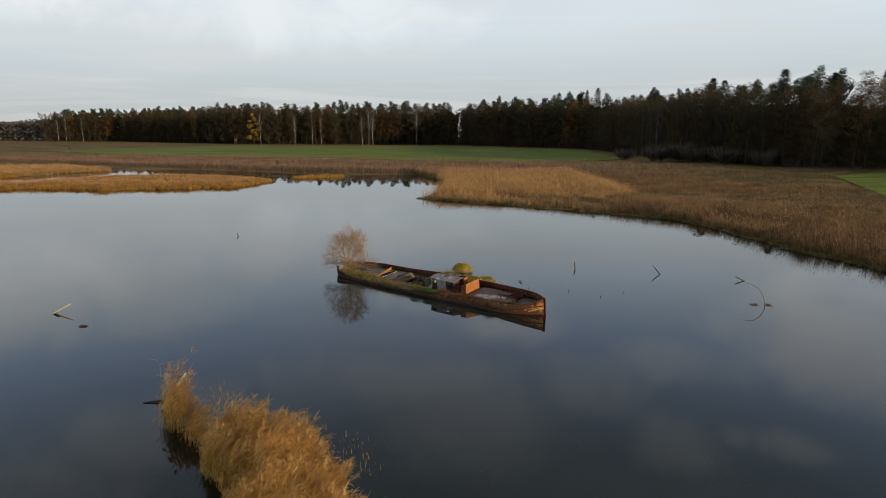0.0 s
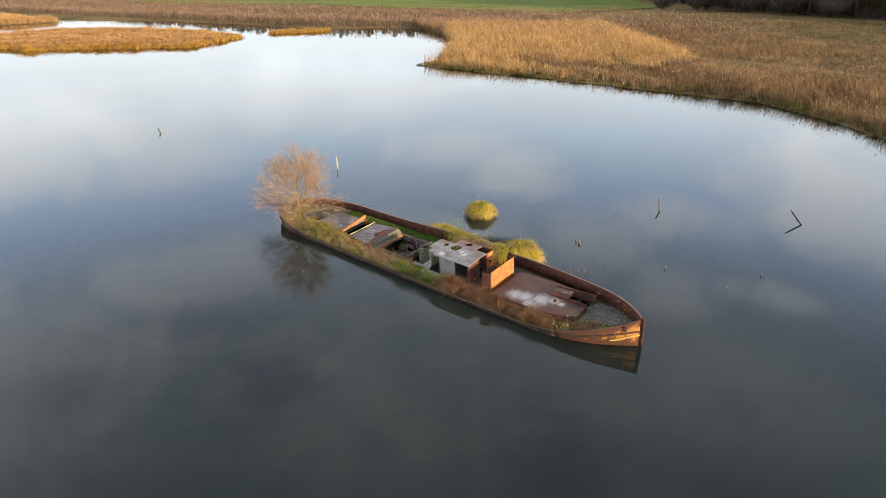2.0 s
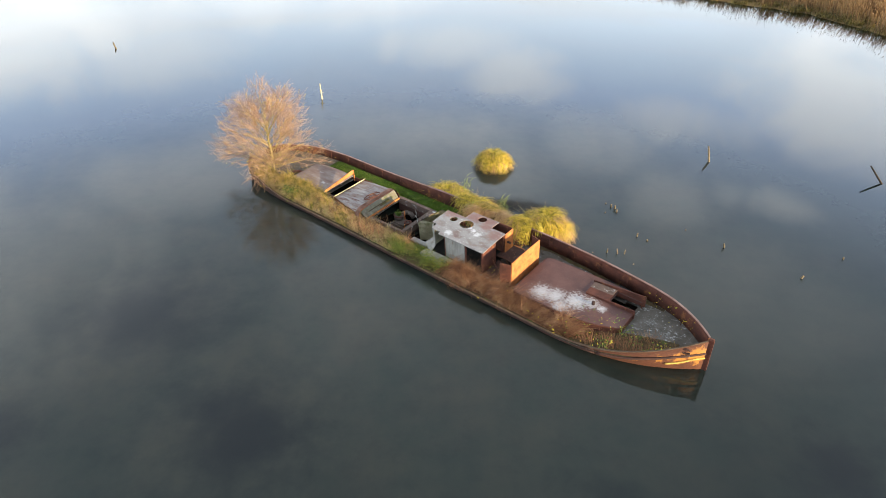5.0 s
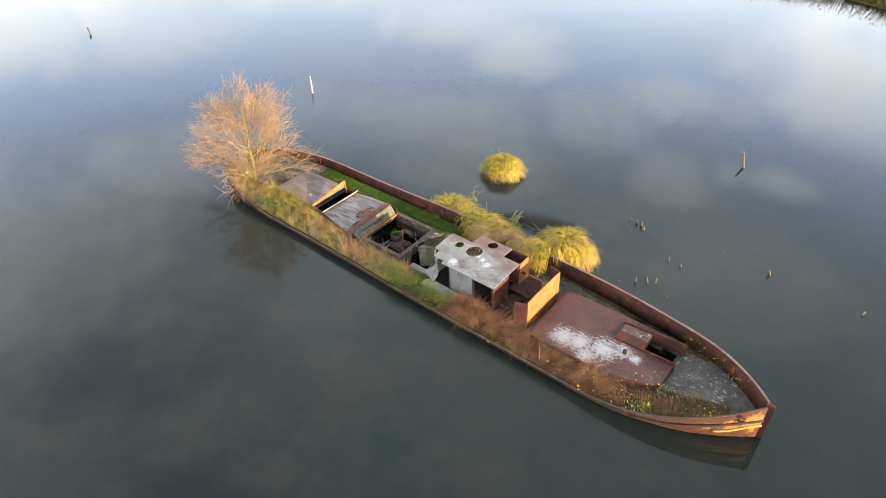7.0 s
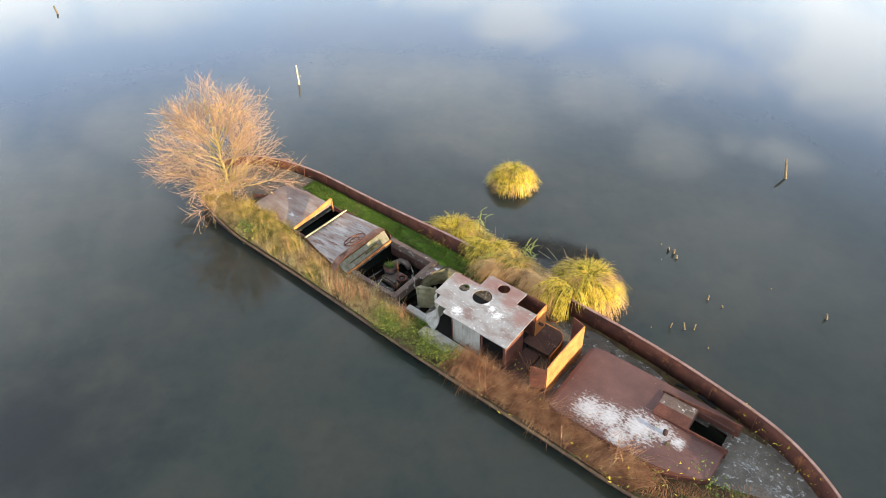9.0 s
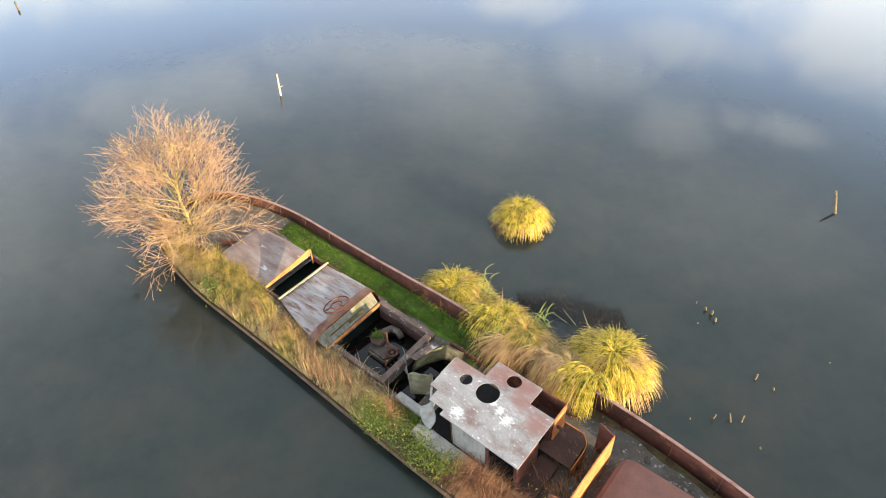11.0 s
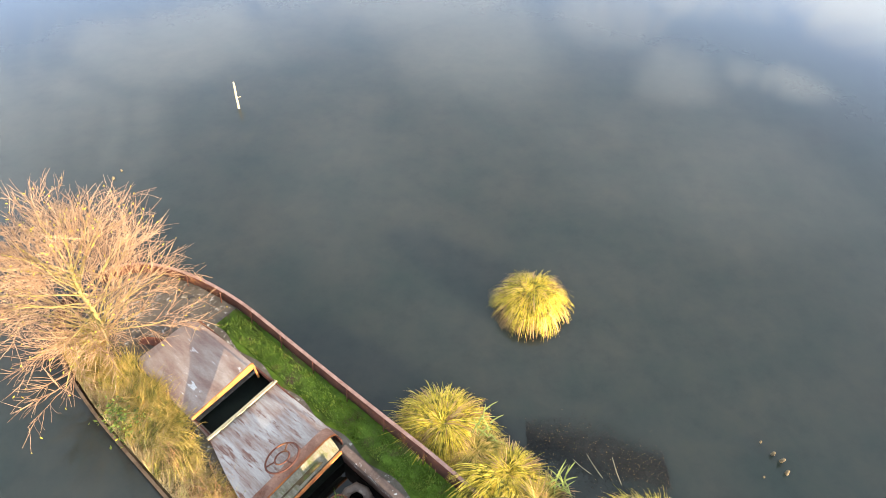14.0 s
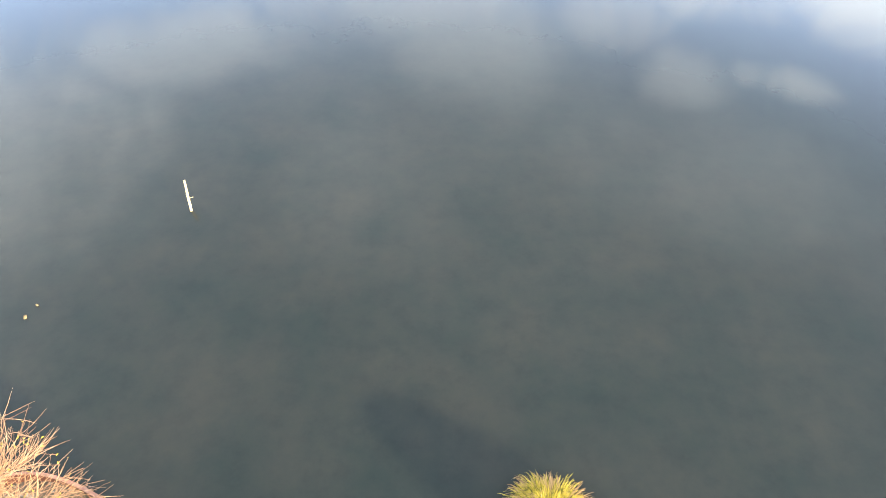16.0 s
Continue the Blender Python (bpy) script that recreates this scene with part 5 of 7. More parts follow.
def flat_cap(side, top, u0, u1, wide, n=120):
    """A flat bar on edge along a side's top."""
    bm = bmesh.new()
    rows_ = []
    for u in np.linspace(u0, u1, n):
        b, z = half(u, side), top(u)
        rows_.append([bm.verts.new((u, side * max(b + o, 0.003), z + h)) for o, h in ((-wide, 0.0), (0.012, 0.0), (0.012, 0.022), (-wide, 0.022))])
    for i in range(n - 1):
        for j in range(4):
            bm.faces.new((rows_[i][j], rows_[i][(j + 1) % 4], rows_[i + 1][(j + 1) % 4], rows_[i + 1][j]))
    bm.faces.new(rows_[0])
    bm.faces.new(rows_[-1][::-1])
    bmesh.ops.recalc_face_normals(bm, faces=bm.faces)
    return bm


part("rail_cap", flat_cap(-1, top_far, 0.05, 19.25, 0.05), RAIL, far_bulwark)
part("rail_cap", flat_cap(1, top_near, 0.05, 19.25, 0.045), RIM, near_bulwark)
part_arrays("bow_rope", *tube([(u, breadth(u) * flare_at(u, 0.44 - 0.26 * smooth_step(0, 1.4, u)) + 0.02, 0.44 - 0.26 * smooth_step(0, 1.4, u) + 0.015 * math.sin(u * 9)) for u in np.linspace(0.02, 0.8, 24)], 0.028, 6), ROPE, bow, "ochre guard strake round the bow", True)
part_arrays("bow_band", *tube([(u, breadth(u) * flare_at(u, 0.60 - 0.25 * smooth_step(0, 2.4, u)) + 0.01, 0.60 - 0.25 * smooth_step(0, 2.4, u)) for u in np.linspace(0.02, 2.4, 24)], 0.035, 6), HULL_DARK, bow, "", True)
part("stem", box_bm(-0.09, 0.06, -0.05, 0.05, -0.6, 1.12, 0.02), RUST, barge)
part("stem_flange", box_bm(-0.05, 0.08, -0.02, 0.02, 0.75, 1.11, 0.008), RUST_ORANGE, barge)
ring_v, ring_f = tube([(0.42 + 0.10 * math.cos(a), breadth(0.42) + 0.03 + 0.02 * math.cos(a), 0.78 + 0.085 * math.sin(a)) for a in np.linspace(0, 2 * math.pi, 17)], 0.025, 6)
part_arrays("hawse_ring", ring_v, ring_f, HULL_DARK, bow, "dark hawse ring in the bow", True)
for u in np.arange(1.0, 18.6, 0.98):
    b = far_side(u)
    part_arrays("rib", *tube([(u, -b + 0.13, deck_z(u) - 0.01), (u, -b + 0.05, top_far(u) + 0.01)], 0.012, 6), RUST, far_bulwark)

# deck plating with its openings
us = sorted(set(np.round(np.concatenate([np.linspace(0.05, 19.2, 110), [WELL[0], WELL[1], PIT[0], PIT[1], FORE_HATCH[0], FORE_HATCH[1], AFT_HATCH[0], AFT_HATCH[1]]]), 3)))
vs = sorted({-1.0, 1.0, *np.round(np.linspace(-0.95, 0.95, 25), 3)})
rows = [[(u, s_ * (half(u, s_) - 0.03)) for s_ in vs] for u in us]
skip = set()
for i in range(len(us) - 1):
    for j in range(len(vs) - 1):
        cu, cv = (us[i] + us[i + 1]) / 2, (rows[i][j][1] + rows[i][j + 1][1]) / 2
        if any(a < cu < b and c < cv < d for a, b, c, d in (WELL, PIT, FORE_HATCH, AFT_HATCH)):
            skip.add((i, j))
part("deck", lattice(rows, [deck_z(u) for u in us], 0.02, skip), CONCRETE, barge, "grey-brown crusted steel deck")
for cu, cv, r in PORTS:
    part_arrays("deck_ring", *tube([(cu + r * math.cos(a), cv + r * math.sin(a), deck_z(cu) + 0.05) for a in np.linspace(0, 2 * math.pi, 21)], 0.022, 6), RUST, barge, "", True)
    # Black disc on the deck; the open port's shade is put into its colour.
    bm = bmesh.new()
    bmesh.ops.create_cone(bm, cap_ends=True, segments=20, radius1=r - 0.01, radius2=r - 0.01, depth=0.02, matrix=pose(cu, cv, deck_z(cu) + 0.012))
    part("port_shade_disc", bm, OIL_AND_PORT_BLACK, barge, "black disc coloured as the shade in a deck port")

# fore trunk with its hatch
fore = [(2.20, -0.95, 0.46), (2.30, -1.03, 0.58), (2.62, -1.05, 0.72), (2.95, -1.05, 0.84), (3.30, -1.05, 0.92), (4.2, -1.06, 0.98), (5.3, -1.05, 1.0), (5.48, -1.0, 0.95), (5.56, -0.9, 0.85)]
rows = [[(u, a), (u, -0.80), (u, -0.22), (u, b * 0.45), (u, b)] for u, a, b in fore]
trunk_top = part("fore_trunk_top", lattice(rows, [0.60, 0.62, 0.63, 0.635, 0.64, 0.645, 0.64, 0.63, 0.61], 0.03, {(0, 1), (1, 1), (2, 1)}), RED_DECK, barge, "maroon painted trunk deck blotched with white")
ring = [(u, a) for u, a, b in fore] + [(u, b) for u, a, b in fore[::-1]]
part("fore_trunk_side", bent_plate([(x, y) for x, y in ring[9:]], 0.28, 0.60, 0.03), RUST, barge)
part("fore_trunk_side", bent_plate([(x, y) for x, y in ring[:9]], 0.28, 0.60, 0.03), RUST, barge)
part("fore_trunk_front", bent_plate([(2.2, -0.95), (2.2, -0.8)], 0.28, 0.6, 0.03), RUST, barge)
part("fore_trunk_front", bent_plate([(2.2, -0.22), (2.2, 0.46)], 0.28, 0.6, 0.03), RUST, barge)
part("fore_trunk_back", bent_plate([(5.55, -0.9), (5.55, 0.85)], 0.28, 0.6, 0.03), RUST, barge)
part("hatch_coaming", bent_plate([(3.75, -0.80), (2.9, -0.82), (2.12, -0.84)], 0.45, [0.70, 0.78, 0.84], 0.025), RUST, trunk_top, "rusty upright hatch plate")
part("hatch_coaming", bent_plate([(3.68, -0.18), (2.9, -0.20), (2.15, -0.21)], 0.45, [0.69, 0.72, 0.74], 0.025), RUST, trunk_top, "rusty upright hatch plate")
part("hatch_slide", lattice([[(2.98, -0.78), (2.98, -0.49)], [(3.7, -0.78), (3.7, -0.49)]], [0.70, 0.67], 0.02), COAMING, trunk_top, "sloping mossy hatch slide")
part("hatch_slide", lattice([[(2.98, -0.488), (2.98, -0.22)], [(3.7, -0.488), (3.7, -0.22)]], [0.704, 0.674], 0.02), RUST, trunk_top, "sloping rusty hatch slide")
part_arrays("vent_pipe", *tube([(3.28, 0.12, 0.6), (3.28, 0.12, 0.74)], 0.05, 10), HULL_DARK, trunk_top)

# steel screen before the wheelhouse
part("screen_plate", bent_plate([(5.78, -0.90), (5.80, -0.3), (5.80, 0.62)], 0.30, 1.27, 0.025), RUST_ORANGE, barge, "upright orange rusted steel screen")
part("screen_return", bent_plate([(5.81, 0.64), (6.14, 0.74)], 0.30, 1.22, 0.025), RUST, barge)
part("screen_return", bent_plate([(5.80, -0.92), (6.12, -1.0)], 0.30, 1.24, 0.025), RUST, barge)
tray = [(6.28, -0.90), (6.22, -0.80), (6.20, -0.60), (6.20, -0.2)]
part("tray_side", bent_plate([(6.9, -1.0), (6.4, -1.0), *tray], 0.30, 0.56, 0.02), RUST_ORANGE, barge, "rounded rusty step plate")
part("tray_top", lattice([[(6.24, -0.88), (6.24, -0.2)], [(6.36, -0.98), (6.36, -0.2)], [(6.95, -0.98), (6.95, -0.2)]], [0.555, 0.555, 0.555], 0.02), HULL_DARK, barge)
# Sheet laid over the deck; its black stands for the dark cabin inside.
part("cabin_shade_floor", box_bm(6.87, 9.12, -0.90, 0.66, 0.31, 0.345), ROT_AND_SHADE, barge, "cabin floor coloured black for the cabin's shade")
part("sill_plate", box_bm(6.45, 6.85, -0.2, 1.15, 0.30, 0.42, 0.015), HULL_DARK, barge)

# wheelhouse
ROOF_HOLES = [(8.67, -0.19, 0.13), (8.14, -0.20, 0.235), (7.89, -0.74, 0.15)]
roof = part("wheelhouse_roof", pierced_plate(6.80, 9.16, -0.95, 0.72, 1.27, 0.025, ROOF_HOLES, [(8.42, 9.2, -1.0, -0.50), (6.7, 7.36, -1.0, -0.50), (8.60, 9.2, 0.60, 0.8), (8.97, 9.2, 0.34, 0.8)], 0.04), ROOF_PAINT, barge, "flat steel roof with grey lichened paint and round holes")
part("wheelhouse_wall", box_bm(6.83, 6.86, -0.02, 0.70, 0.34, 1.26, 0.006), RUST, barge)
part("wheelhouse_wall", box_bm(7.53, 8.32, 0.685, 0.71, 0.46, 1.25, 0.006), WHITE_PLATE, barge, "dirty white side panel")
part("wheelhouse_wall", box_bm(7.02, 8.40, -0.94, -0.915, 0.34, 1.26, 0.006), RUST, barge)
part("door_post", box_bm(6.84, 6.90, -0.50, -0.44, 0.34, 1.25, 0.006), RUST, barge)
part("locker_wall", box_bm(6.80, 6.83, -0.94, -0.50, 0.55, 1.27, 0.006), RUST_ORANGE, barge, "orange rusted locker front")
part("locker_wall", box_bm(6.83, 7.36, -0.95, -0.925, 0.55, 1.27, 0.006), RUST, barge)
part("locker_wall", box_bm(6.83, 7.36, -0.50, -0.475, 0.55, 1.27, 0.006), RUST, barge)
part("locker_floor", box_bm(6.83, 7.36, -0.92, -0.51, 0.78, 0.80), HULL_DARK, barge)
part_arrays("locker_bolt", *tube([(6.68, -0.62, 0.92), (6.82, -0.62, 0.92)], 0.035, 8), HULL_DARK, barge)
part_arrays("stay_rod", *tube([(6.55, 0.35, 0.62), (6.84, 0.2, 0.78)], 0.018, 6), RUST, barge)
for u in (6.88, 7.50, 8.35):
    part("wall_post", box_bm(u - 0.02, u + 0.02, 0.66, 0.69, 0.46, 1.25), RUST, barge)
curve = [(1.27, 0.0), (1.20, 0.03), (1.05, 0.02), (0.85, 0.0), (0.68, 0.03), (0.56, 0.12), (0.49, 0.24)]
bm = bmesh.new()
strips = []
for x, y, out in ((8.58, 0.61, 0.0), (8.80, 0.62, 0.3), (8.95, 0.52, 0.7), (9.05, 0.40, 1.0), (9.12, 0.30, 1.0)):
    strips.append([bm.verts.new((x + q * out, y + q * 0.8, z)) for z, q in curve])
for p, q in zip(strips[1:], strips[2:]):
    for k in range(len(curve) - 1):
        bm.faces.new((p[k], p[k + 1], q[k + 1], q[k]))
bmesh.ops.delete(bm, geom=[v for v in bm.verts if not v.link_faces], context="VERTS")
bmesh.ops.solidify(bm, geom=bm.faces[:], thickness=0.02)
part("curved_corner", bm, WHITE_PLATE, barge, "curved grey corner plate")
part("aft_wall", box_bm(9.13, 9.155, -0.48, 0.36, 0.34, 1.26, 0.006), MOSSY_PLATE, barge)
part("aft_trim", box_bm(9.157, 9.18, -0.48, 0.0, 1.23, 1.30, 0.006), PALE_WOOD, roof, "pale wooden trim along the roof's edge")
part("side_ledge", lattice([[(6.55, 0.74), (6.55, 1.0)], [(7.8, 0.74), (7.8, 1.08)], [(8.8, 0.74), (8.8, 1.12)], [(9.15, 0.80), (9.15, 1.05)]], [0.44, 0.46, 0.48, 0.47], 0.08), CRUST, barge, "grey weathered side ledge")
def crumpled(name, label, line, low, high, jag, material, seed, lean=0.0):
    """Torn sheet steel along a line of (x, y), buckled, with a ragged upper edge."""
    g = np.random.default_rng(seed)
    p = np.array(line)
    k = np.linspace(0, len(p) - 1, 15)
    xs_, ys_ = np.interp(k, range(len(p)), p[:, 0]), np.interp(k, range(len(p)), p[:, 1])
    tops_ = np.interp(k, range(len(p)), high) + g.normal(0, jag, 15)
    bm = bmesh.new()
    cols = []
    for i in range(15):
        cols.append([bm.verts.new((xs_[i] + lean * t + 0.035 * math.sin(i * 1.1 + 3 * t + seed) * t, ys_[i] + 0.03 * math.sin(i * 0.8 + 5 * t + seed) * t, low + (tops_[i] - low) * t)) for t in (0, 0.3, 0.6, 0.85, 1.0)])
    for i in range(14):
        for j in range(4):
            bm.faces.new((cols[i][j], cols[i + 1][j], cols[i + 1][j + 1], cols[i][j + 1]))
    bmesh.ops.solidify(bm, geom=bm.faces[:], thickness=0.018)
    for f in bm.faces:
        f.smooth = True
    return part(name, bm, material, barge, label)


crumpled("crumpled_plate", "khaki torn steel plate with a jagged top", [(9.42, -0.04), (9.62, 0.10), (9.86, 0.27)], 0.22, [0.98, 1.0, 0.97], 0.02, MOSSY_PLATE, 4)
crumpled("crumpled_plate", "crumpled greenish steel plate", [(10.22, -0.18), (10.05, -0.62), (9.86, -0.88), (9.5, -0.98)], 0.22, [0.74, 0.80, 0.92, 0.74], 0.03, MOSSY_PLATE, 7, -0.12)
crumpled("torn_hook", "curled torn strip of khaki steel", [(9.88, 0.25), (10.05, 0.10), (10.22, -0.05), (10.30, -0.12)], 0.70, [0.98, 0.86, 0.98, 1.0], 0.03, CRUST, 9, 0.05)
part("bent_flap", lattice([[(10.24, -0.16), (10.06, -0.20)], [(10.16, -0.45), (9.98, -0.48)], [(10.06, -0.74), (9.90, -0.74)]], [0.76, 0.80, 0.84], 0.02), COAMING, barge, "brown crusted steel flap")
part("low_step", box_bm(9.25, 10.0, 0.42, 0.62, 0.28, 0.40, 0.02), CRUST, barge, "white crusted step")
for a, b, c, d in ((9.0, 9.95, -1.22, -1.17), (9.9, 9.95, -1.17, -0.98)):
    part("planter_edge", box_bm(a, b, c, d, 0.30, 0.46, 0.008), RUST, barge)

# engine well
for a, b, c, d in ((10.40, 12.10, -1.20, -1.06), (10.40, 12.10, 0.42, 0.54), (10.40, 10.56, -1.06, 0.42)):
    part("well_coaming", box_bm(a, b, c, d, 0.20, 0.45, 0.012), COAMING, barge, "crusted brown steel coaming of the engine well")
for a, b, c, d in ((10.56, 12.10, -1.075, -1.06), (10.56, 12.10, 0.42, 0.435), (10.56, 10.575, -1.06, 0.42)):
    part("well_lining", box_bm(a, b, c, d, -0.3, 0.21), HULL_DARK, barge)

# aft hatch covers
rows = [[(14.70, -1.19), (14.70, -0.7), (14.70, -0.15), (14.70, 0.32)], [(15.7, -1.17), (15.7, -0.7), (15.7, -0.15), (15.7, 0.32)],
        [(16.55, -1.10), (16.55, -0.7), (16.55, -0.15), (16.55, 0.30)], [(16.74, -0.95), (16.74, -0.7), (16.74, -0.15), (16.74, 0.22)]]
part("aft_hatch_cover", lattice(rows, [0.46, 0.47, 0.45, 0.43], 0.03), WORN_PAINT, barge, "rust-brown hatch cover with peeling grey paint")
part("hatch_side", bent_plate([(14.2, -1.2), (16.5, -1.15), (16.72, -0.95)], 0.28, 0.43, 0.03), RUST, barge)
part("hatch_side", bent_plate([(14.2, 0.28), (16.5, 0.28), (16.72, 0.2)], 0.28, 0.43, 0.03), RUST, barge)
part("hatch_side", bent_plate([(16.73, -0.95), (16.73, 0.2)], 0.28, 0.42, 0.03), RUST, barge)
part("hatch_lip", bent_plate([(14.56, -1.10), (14.62, -0.5), (14.70, 0.30)], [0.64, 0.55, 0.44], [0.82, 0.68, 0.52], 0.025), RUST_ORANGE, barge, "raised orange rusted hatch lip")
part("lip_post", box_bm(14.53, 14.57, -1.13, -1.09, 0.30, 0.80, 0.006), RUST_ORANGE, barge)
part("hatch_rim", box_bm(14.16, 14.72, 0.29, 0.33, 0.30, 0.45, 0.006), COAMING, barge)
rows = [[(12.45, -1.20), (12.45, -0.7), (12.45, 0.0), (12.45, 0.72)], [(13.3, -1.20), (13.3, -0.7), (13.3, 0.0), (13.3, 0.55)], [(14.1, -1.19), (14.1, -0.7), (14.1, -0.1), (14.1, 0.34)]]
part("engine_hatch_cover", lattice(rows, [0.58, 0.52, 0.45], 0.03), STREAKED_PAINT, barge, "broad hatch cover with peeling grey paint")
part("hatch_edge_board", lattice([[(14.05, -1.24), (14.05, -0.4), (14.08, 0.36)], [(14.15, -1.24), (14.15, -0.4), (14.17, 0.36)]], [0.53, 0.47], 0.04), PALE_WOOD, barge, "pale weathered board along the hatch's edge")
part("hatch_side", bent_plate([(12.2, -1.20), (14.2, -1.20)], 0.28, 0.5, 0.03), RUST, barge)
part("hatch_side", bent_plate([(12.2, 0.74), (14.2, 0.32)], 0.28, [0.5, 0.42], 0.03), RUST, barge)
ARCH = [(0.84, 0.34), (0.83, 0.50), (0.78, 0.62), (0.68, 0.71), (0.52, 0.75), (0.0, 0.76), (-0.6, 0.76), (-0.95, 0.75), (-1.08, 0.71), (-1.17, 0.63), (-1.21, 0.52), (-1.22, 0.36)]


def arch_strip(x0, x1, z_off, thick):
    bm = bmesh.new()
    strip = [[bm.verts.new((x, y, z + z_off)) for x in (x0, x1)] for y, z in ARCH]
    for k in range(len(ARCH) - 1):
        bm.faces.new((strip[k][0], strip[k][1], strip[k + 1][1], strip[k + 1][0]))
    bmesh.ops.solidify(bm, geom=bm.faces[:], thickness=thick)
    for f in bm.faces:
        f.smooth = True
    return bm


arch = part("hatch_arch", arch_strip(12.305, 12.50, 0.0, 0.04), RAIL, barge, "bent rusty arch over the hatch's end")
part("arch_lip", arch_strip(12.27, 12.303, 0.004, 0.06), RUST_ORANGE, arch, "bright orange rusted lip of the arch")
part("hatch_end", lattice([[(12.29, -1.06), (12.29, -0.4), (12.29, 0.70)], [(12.20, -1.06), (12.20, -0.4), (12.20, 0.70)], [(12.10, -1.05), (12.10, -0.4), (12.08, 0.66)]], [0.71, 0.60, 0.47], 0.03), END_PANEL, barge, "sloping mossy grey end panel")
part("moss_streak", lattice([[(12.19, -0.6), (12.19, 0.4)], [(12.13, -0.7), (12.13, 0.5)]], [0.594, 0.515], 0.008), SOIL, barge)
part("hatch_end_trim", box_bm(12.03, 12.08, -1.06, 0.68, 0.40, 0.46, 0.008), RUST_ORANGE, barge)
for r_, tr in ((0.32, 0.018), (0.14, 0.016)):
    wheel_rim = part_arrays("wheel_ring", *tube([(12.66 + r_ * math.sin(a) * 0.9, -0.26 + r_ * math.cos(a), 0.72 - r_ * 0.36 * math.sin(a)) for a in np.linspace(0, 2 * math.pi, 31)], tr, 6), RUST, barge, "rusty steering wheel rim", True)
for a in (0.4, 2.5, 4.6):
    part_arrays("wheel_spoke", *tube([(12.66 + r_ * math.sin(a) * 0.9, -0.26 + r_ * math.cos(a), 0.72 - r_ * 0.36 * math.sin(a)) for r_ in (0.13, 0.31)], 0.014, 5), RUST, wheel_rim)


def bilge():
    """Water sheets in the well and the pit; the hull's shade is their black colour."""
    for a, b, c, d in ((10.58, 12.09, -1.055, 0.415), (9.56, 10.39, -0.94, 0.44)):
        corners = [BARGE @ Vector((x, y, 0.0)) for x, y in ((a, c), (b, c), (b, d), (a, d))]
        bm = bmesh.new()
        vs_ = [bm.verts.new((q.x, q.y, 0.008)) for q in corners]
        lo_ = [bm.verts.new((q.x, q.y, -0.02)) for q in corners]
        bm.faces.new(vs_)
        bm.faces.new(lo_[::-1])
        for i in range(4):
            bm.faces.new((vs_[i], lo_[i], lo_[(i + 1) % 4], vs_[(i + 1) % 4]))
        bmesh.ops.recalc_face_normals(bm, faces=bm.faces)
        tagged(part("bilge_water", bm, SHADED_BILGE), "water standing in the hull, coloured black for its shade", "water", kind="structure")


bilge()



# ---- engine in the well ----
def engine():
    ob = thing("engine", "rusty engine block standing in the flooded well", "engine", m=BARGE @ pose(11.25, -0.25, 0.0, 5, 0, 0))
    part("block", box_bm(-0.32, 0.30, -0.30, 0.22, -0.3, 0.12, 0.05), OIL_AND_PORT_BLACK, ob)
    air_filter = part_arrays("air_filter", *tube([(0.22, -0.12, 0.1), (0.22, -0.12, 0.26)], [0.17, 0.18], 16), OIL_AND_PORT_BLACK, ob, "", True)
    part_arrays("filter_rim", *tube([(0.22 + 0.18 * math.cos(a), -0.12 + 0.18 * math.sin(a), 0.27) for a in np.linspace(0, 2 * math.pi, 21)], 0.02, 6), RUST, air_filter, "", True)
    pulley = part_arrays("pulley", *tube([(-0.28 + 0.12 * math.cos(a), -0.05 + 0.12 * math.sin(a), 0.17) for a in np.linspace(0, 2 * math.pi, 21)], 0.035, 8), RUST, ob, "", True)
    part_arrays("pulley_hub", *tube([(-0.28, -0.05, 0.1), (-0.28, -0.05, 0.19)], 0.045, 10), OIL_AND_PORT_BLACK, pulley)
    part_arrays("cap", *tube([(-0.2, 0.16, 0.1), (-0.2, 0.16, 0.15)], 0.05, 12), CONCRETE, ob)
    part_arrays("manifold", *tube([(0.28, -0.25, 0.1), (0.32, -0.42, 0.16), (0.26, -0.58, 0.17), (0.10, -0.64, 0.14), (-0.06, -0.60, 0.05)], 0.085, 10), OIL_AND_PORT_BLACK, ob, "", True)
    part_arrays("lever", *tube([(0.0, -0.2, 0.1), (0.06, -0.24, 0.45)], 0.02, 6), RUST_ORANGE, ob)
    part_arrays("dipstick", *tube([(-0.34, 0.24, 0.0), (-0.42, 0.27, 0.28)], 0.02, 6), RUST_ORANGE, ob)


engine()


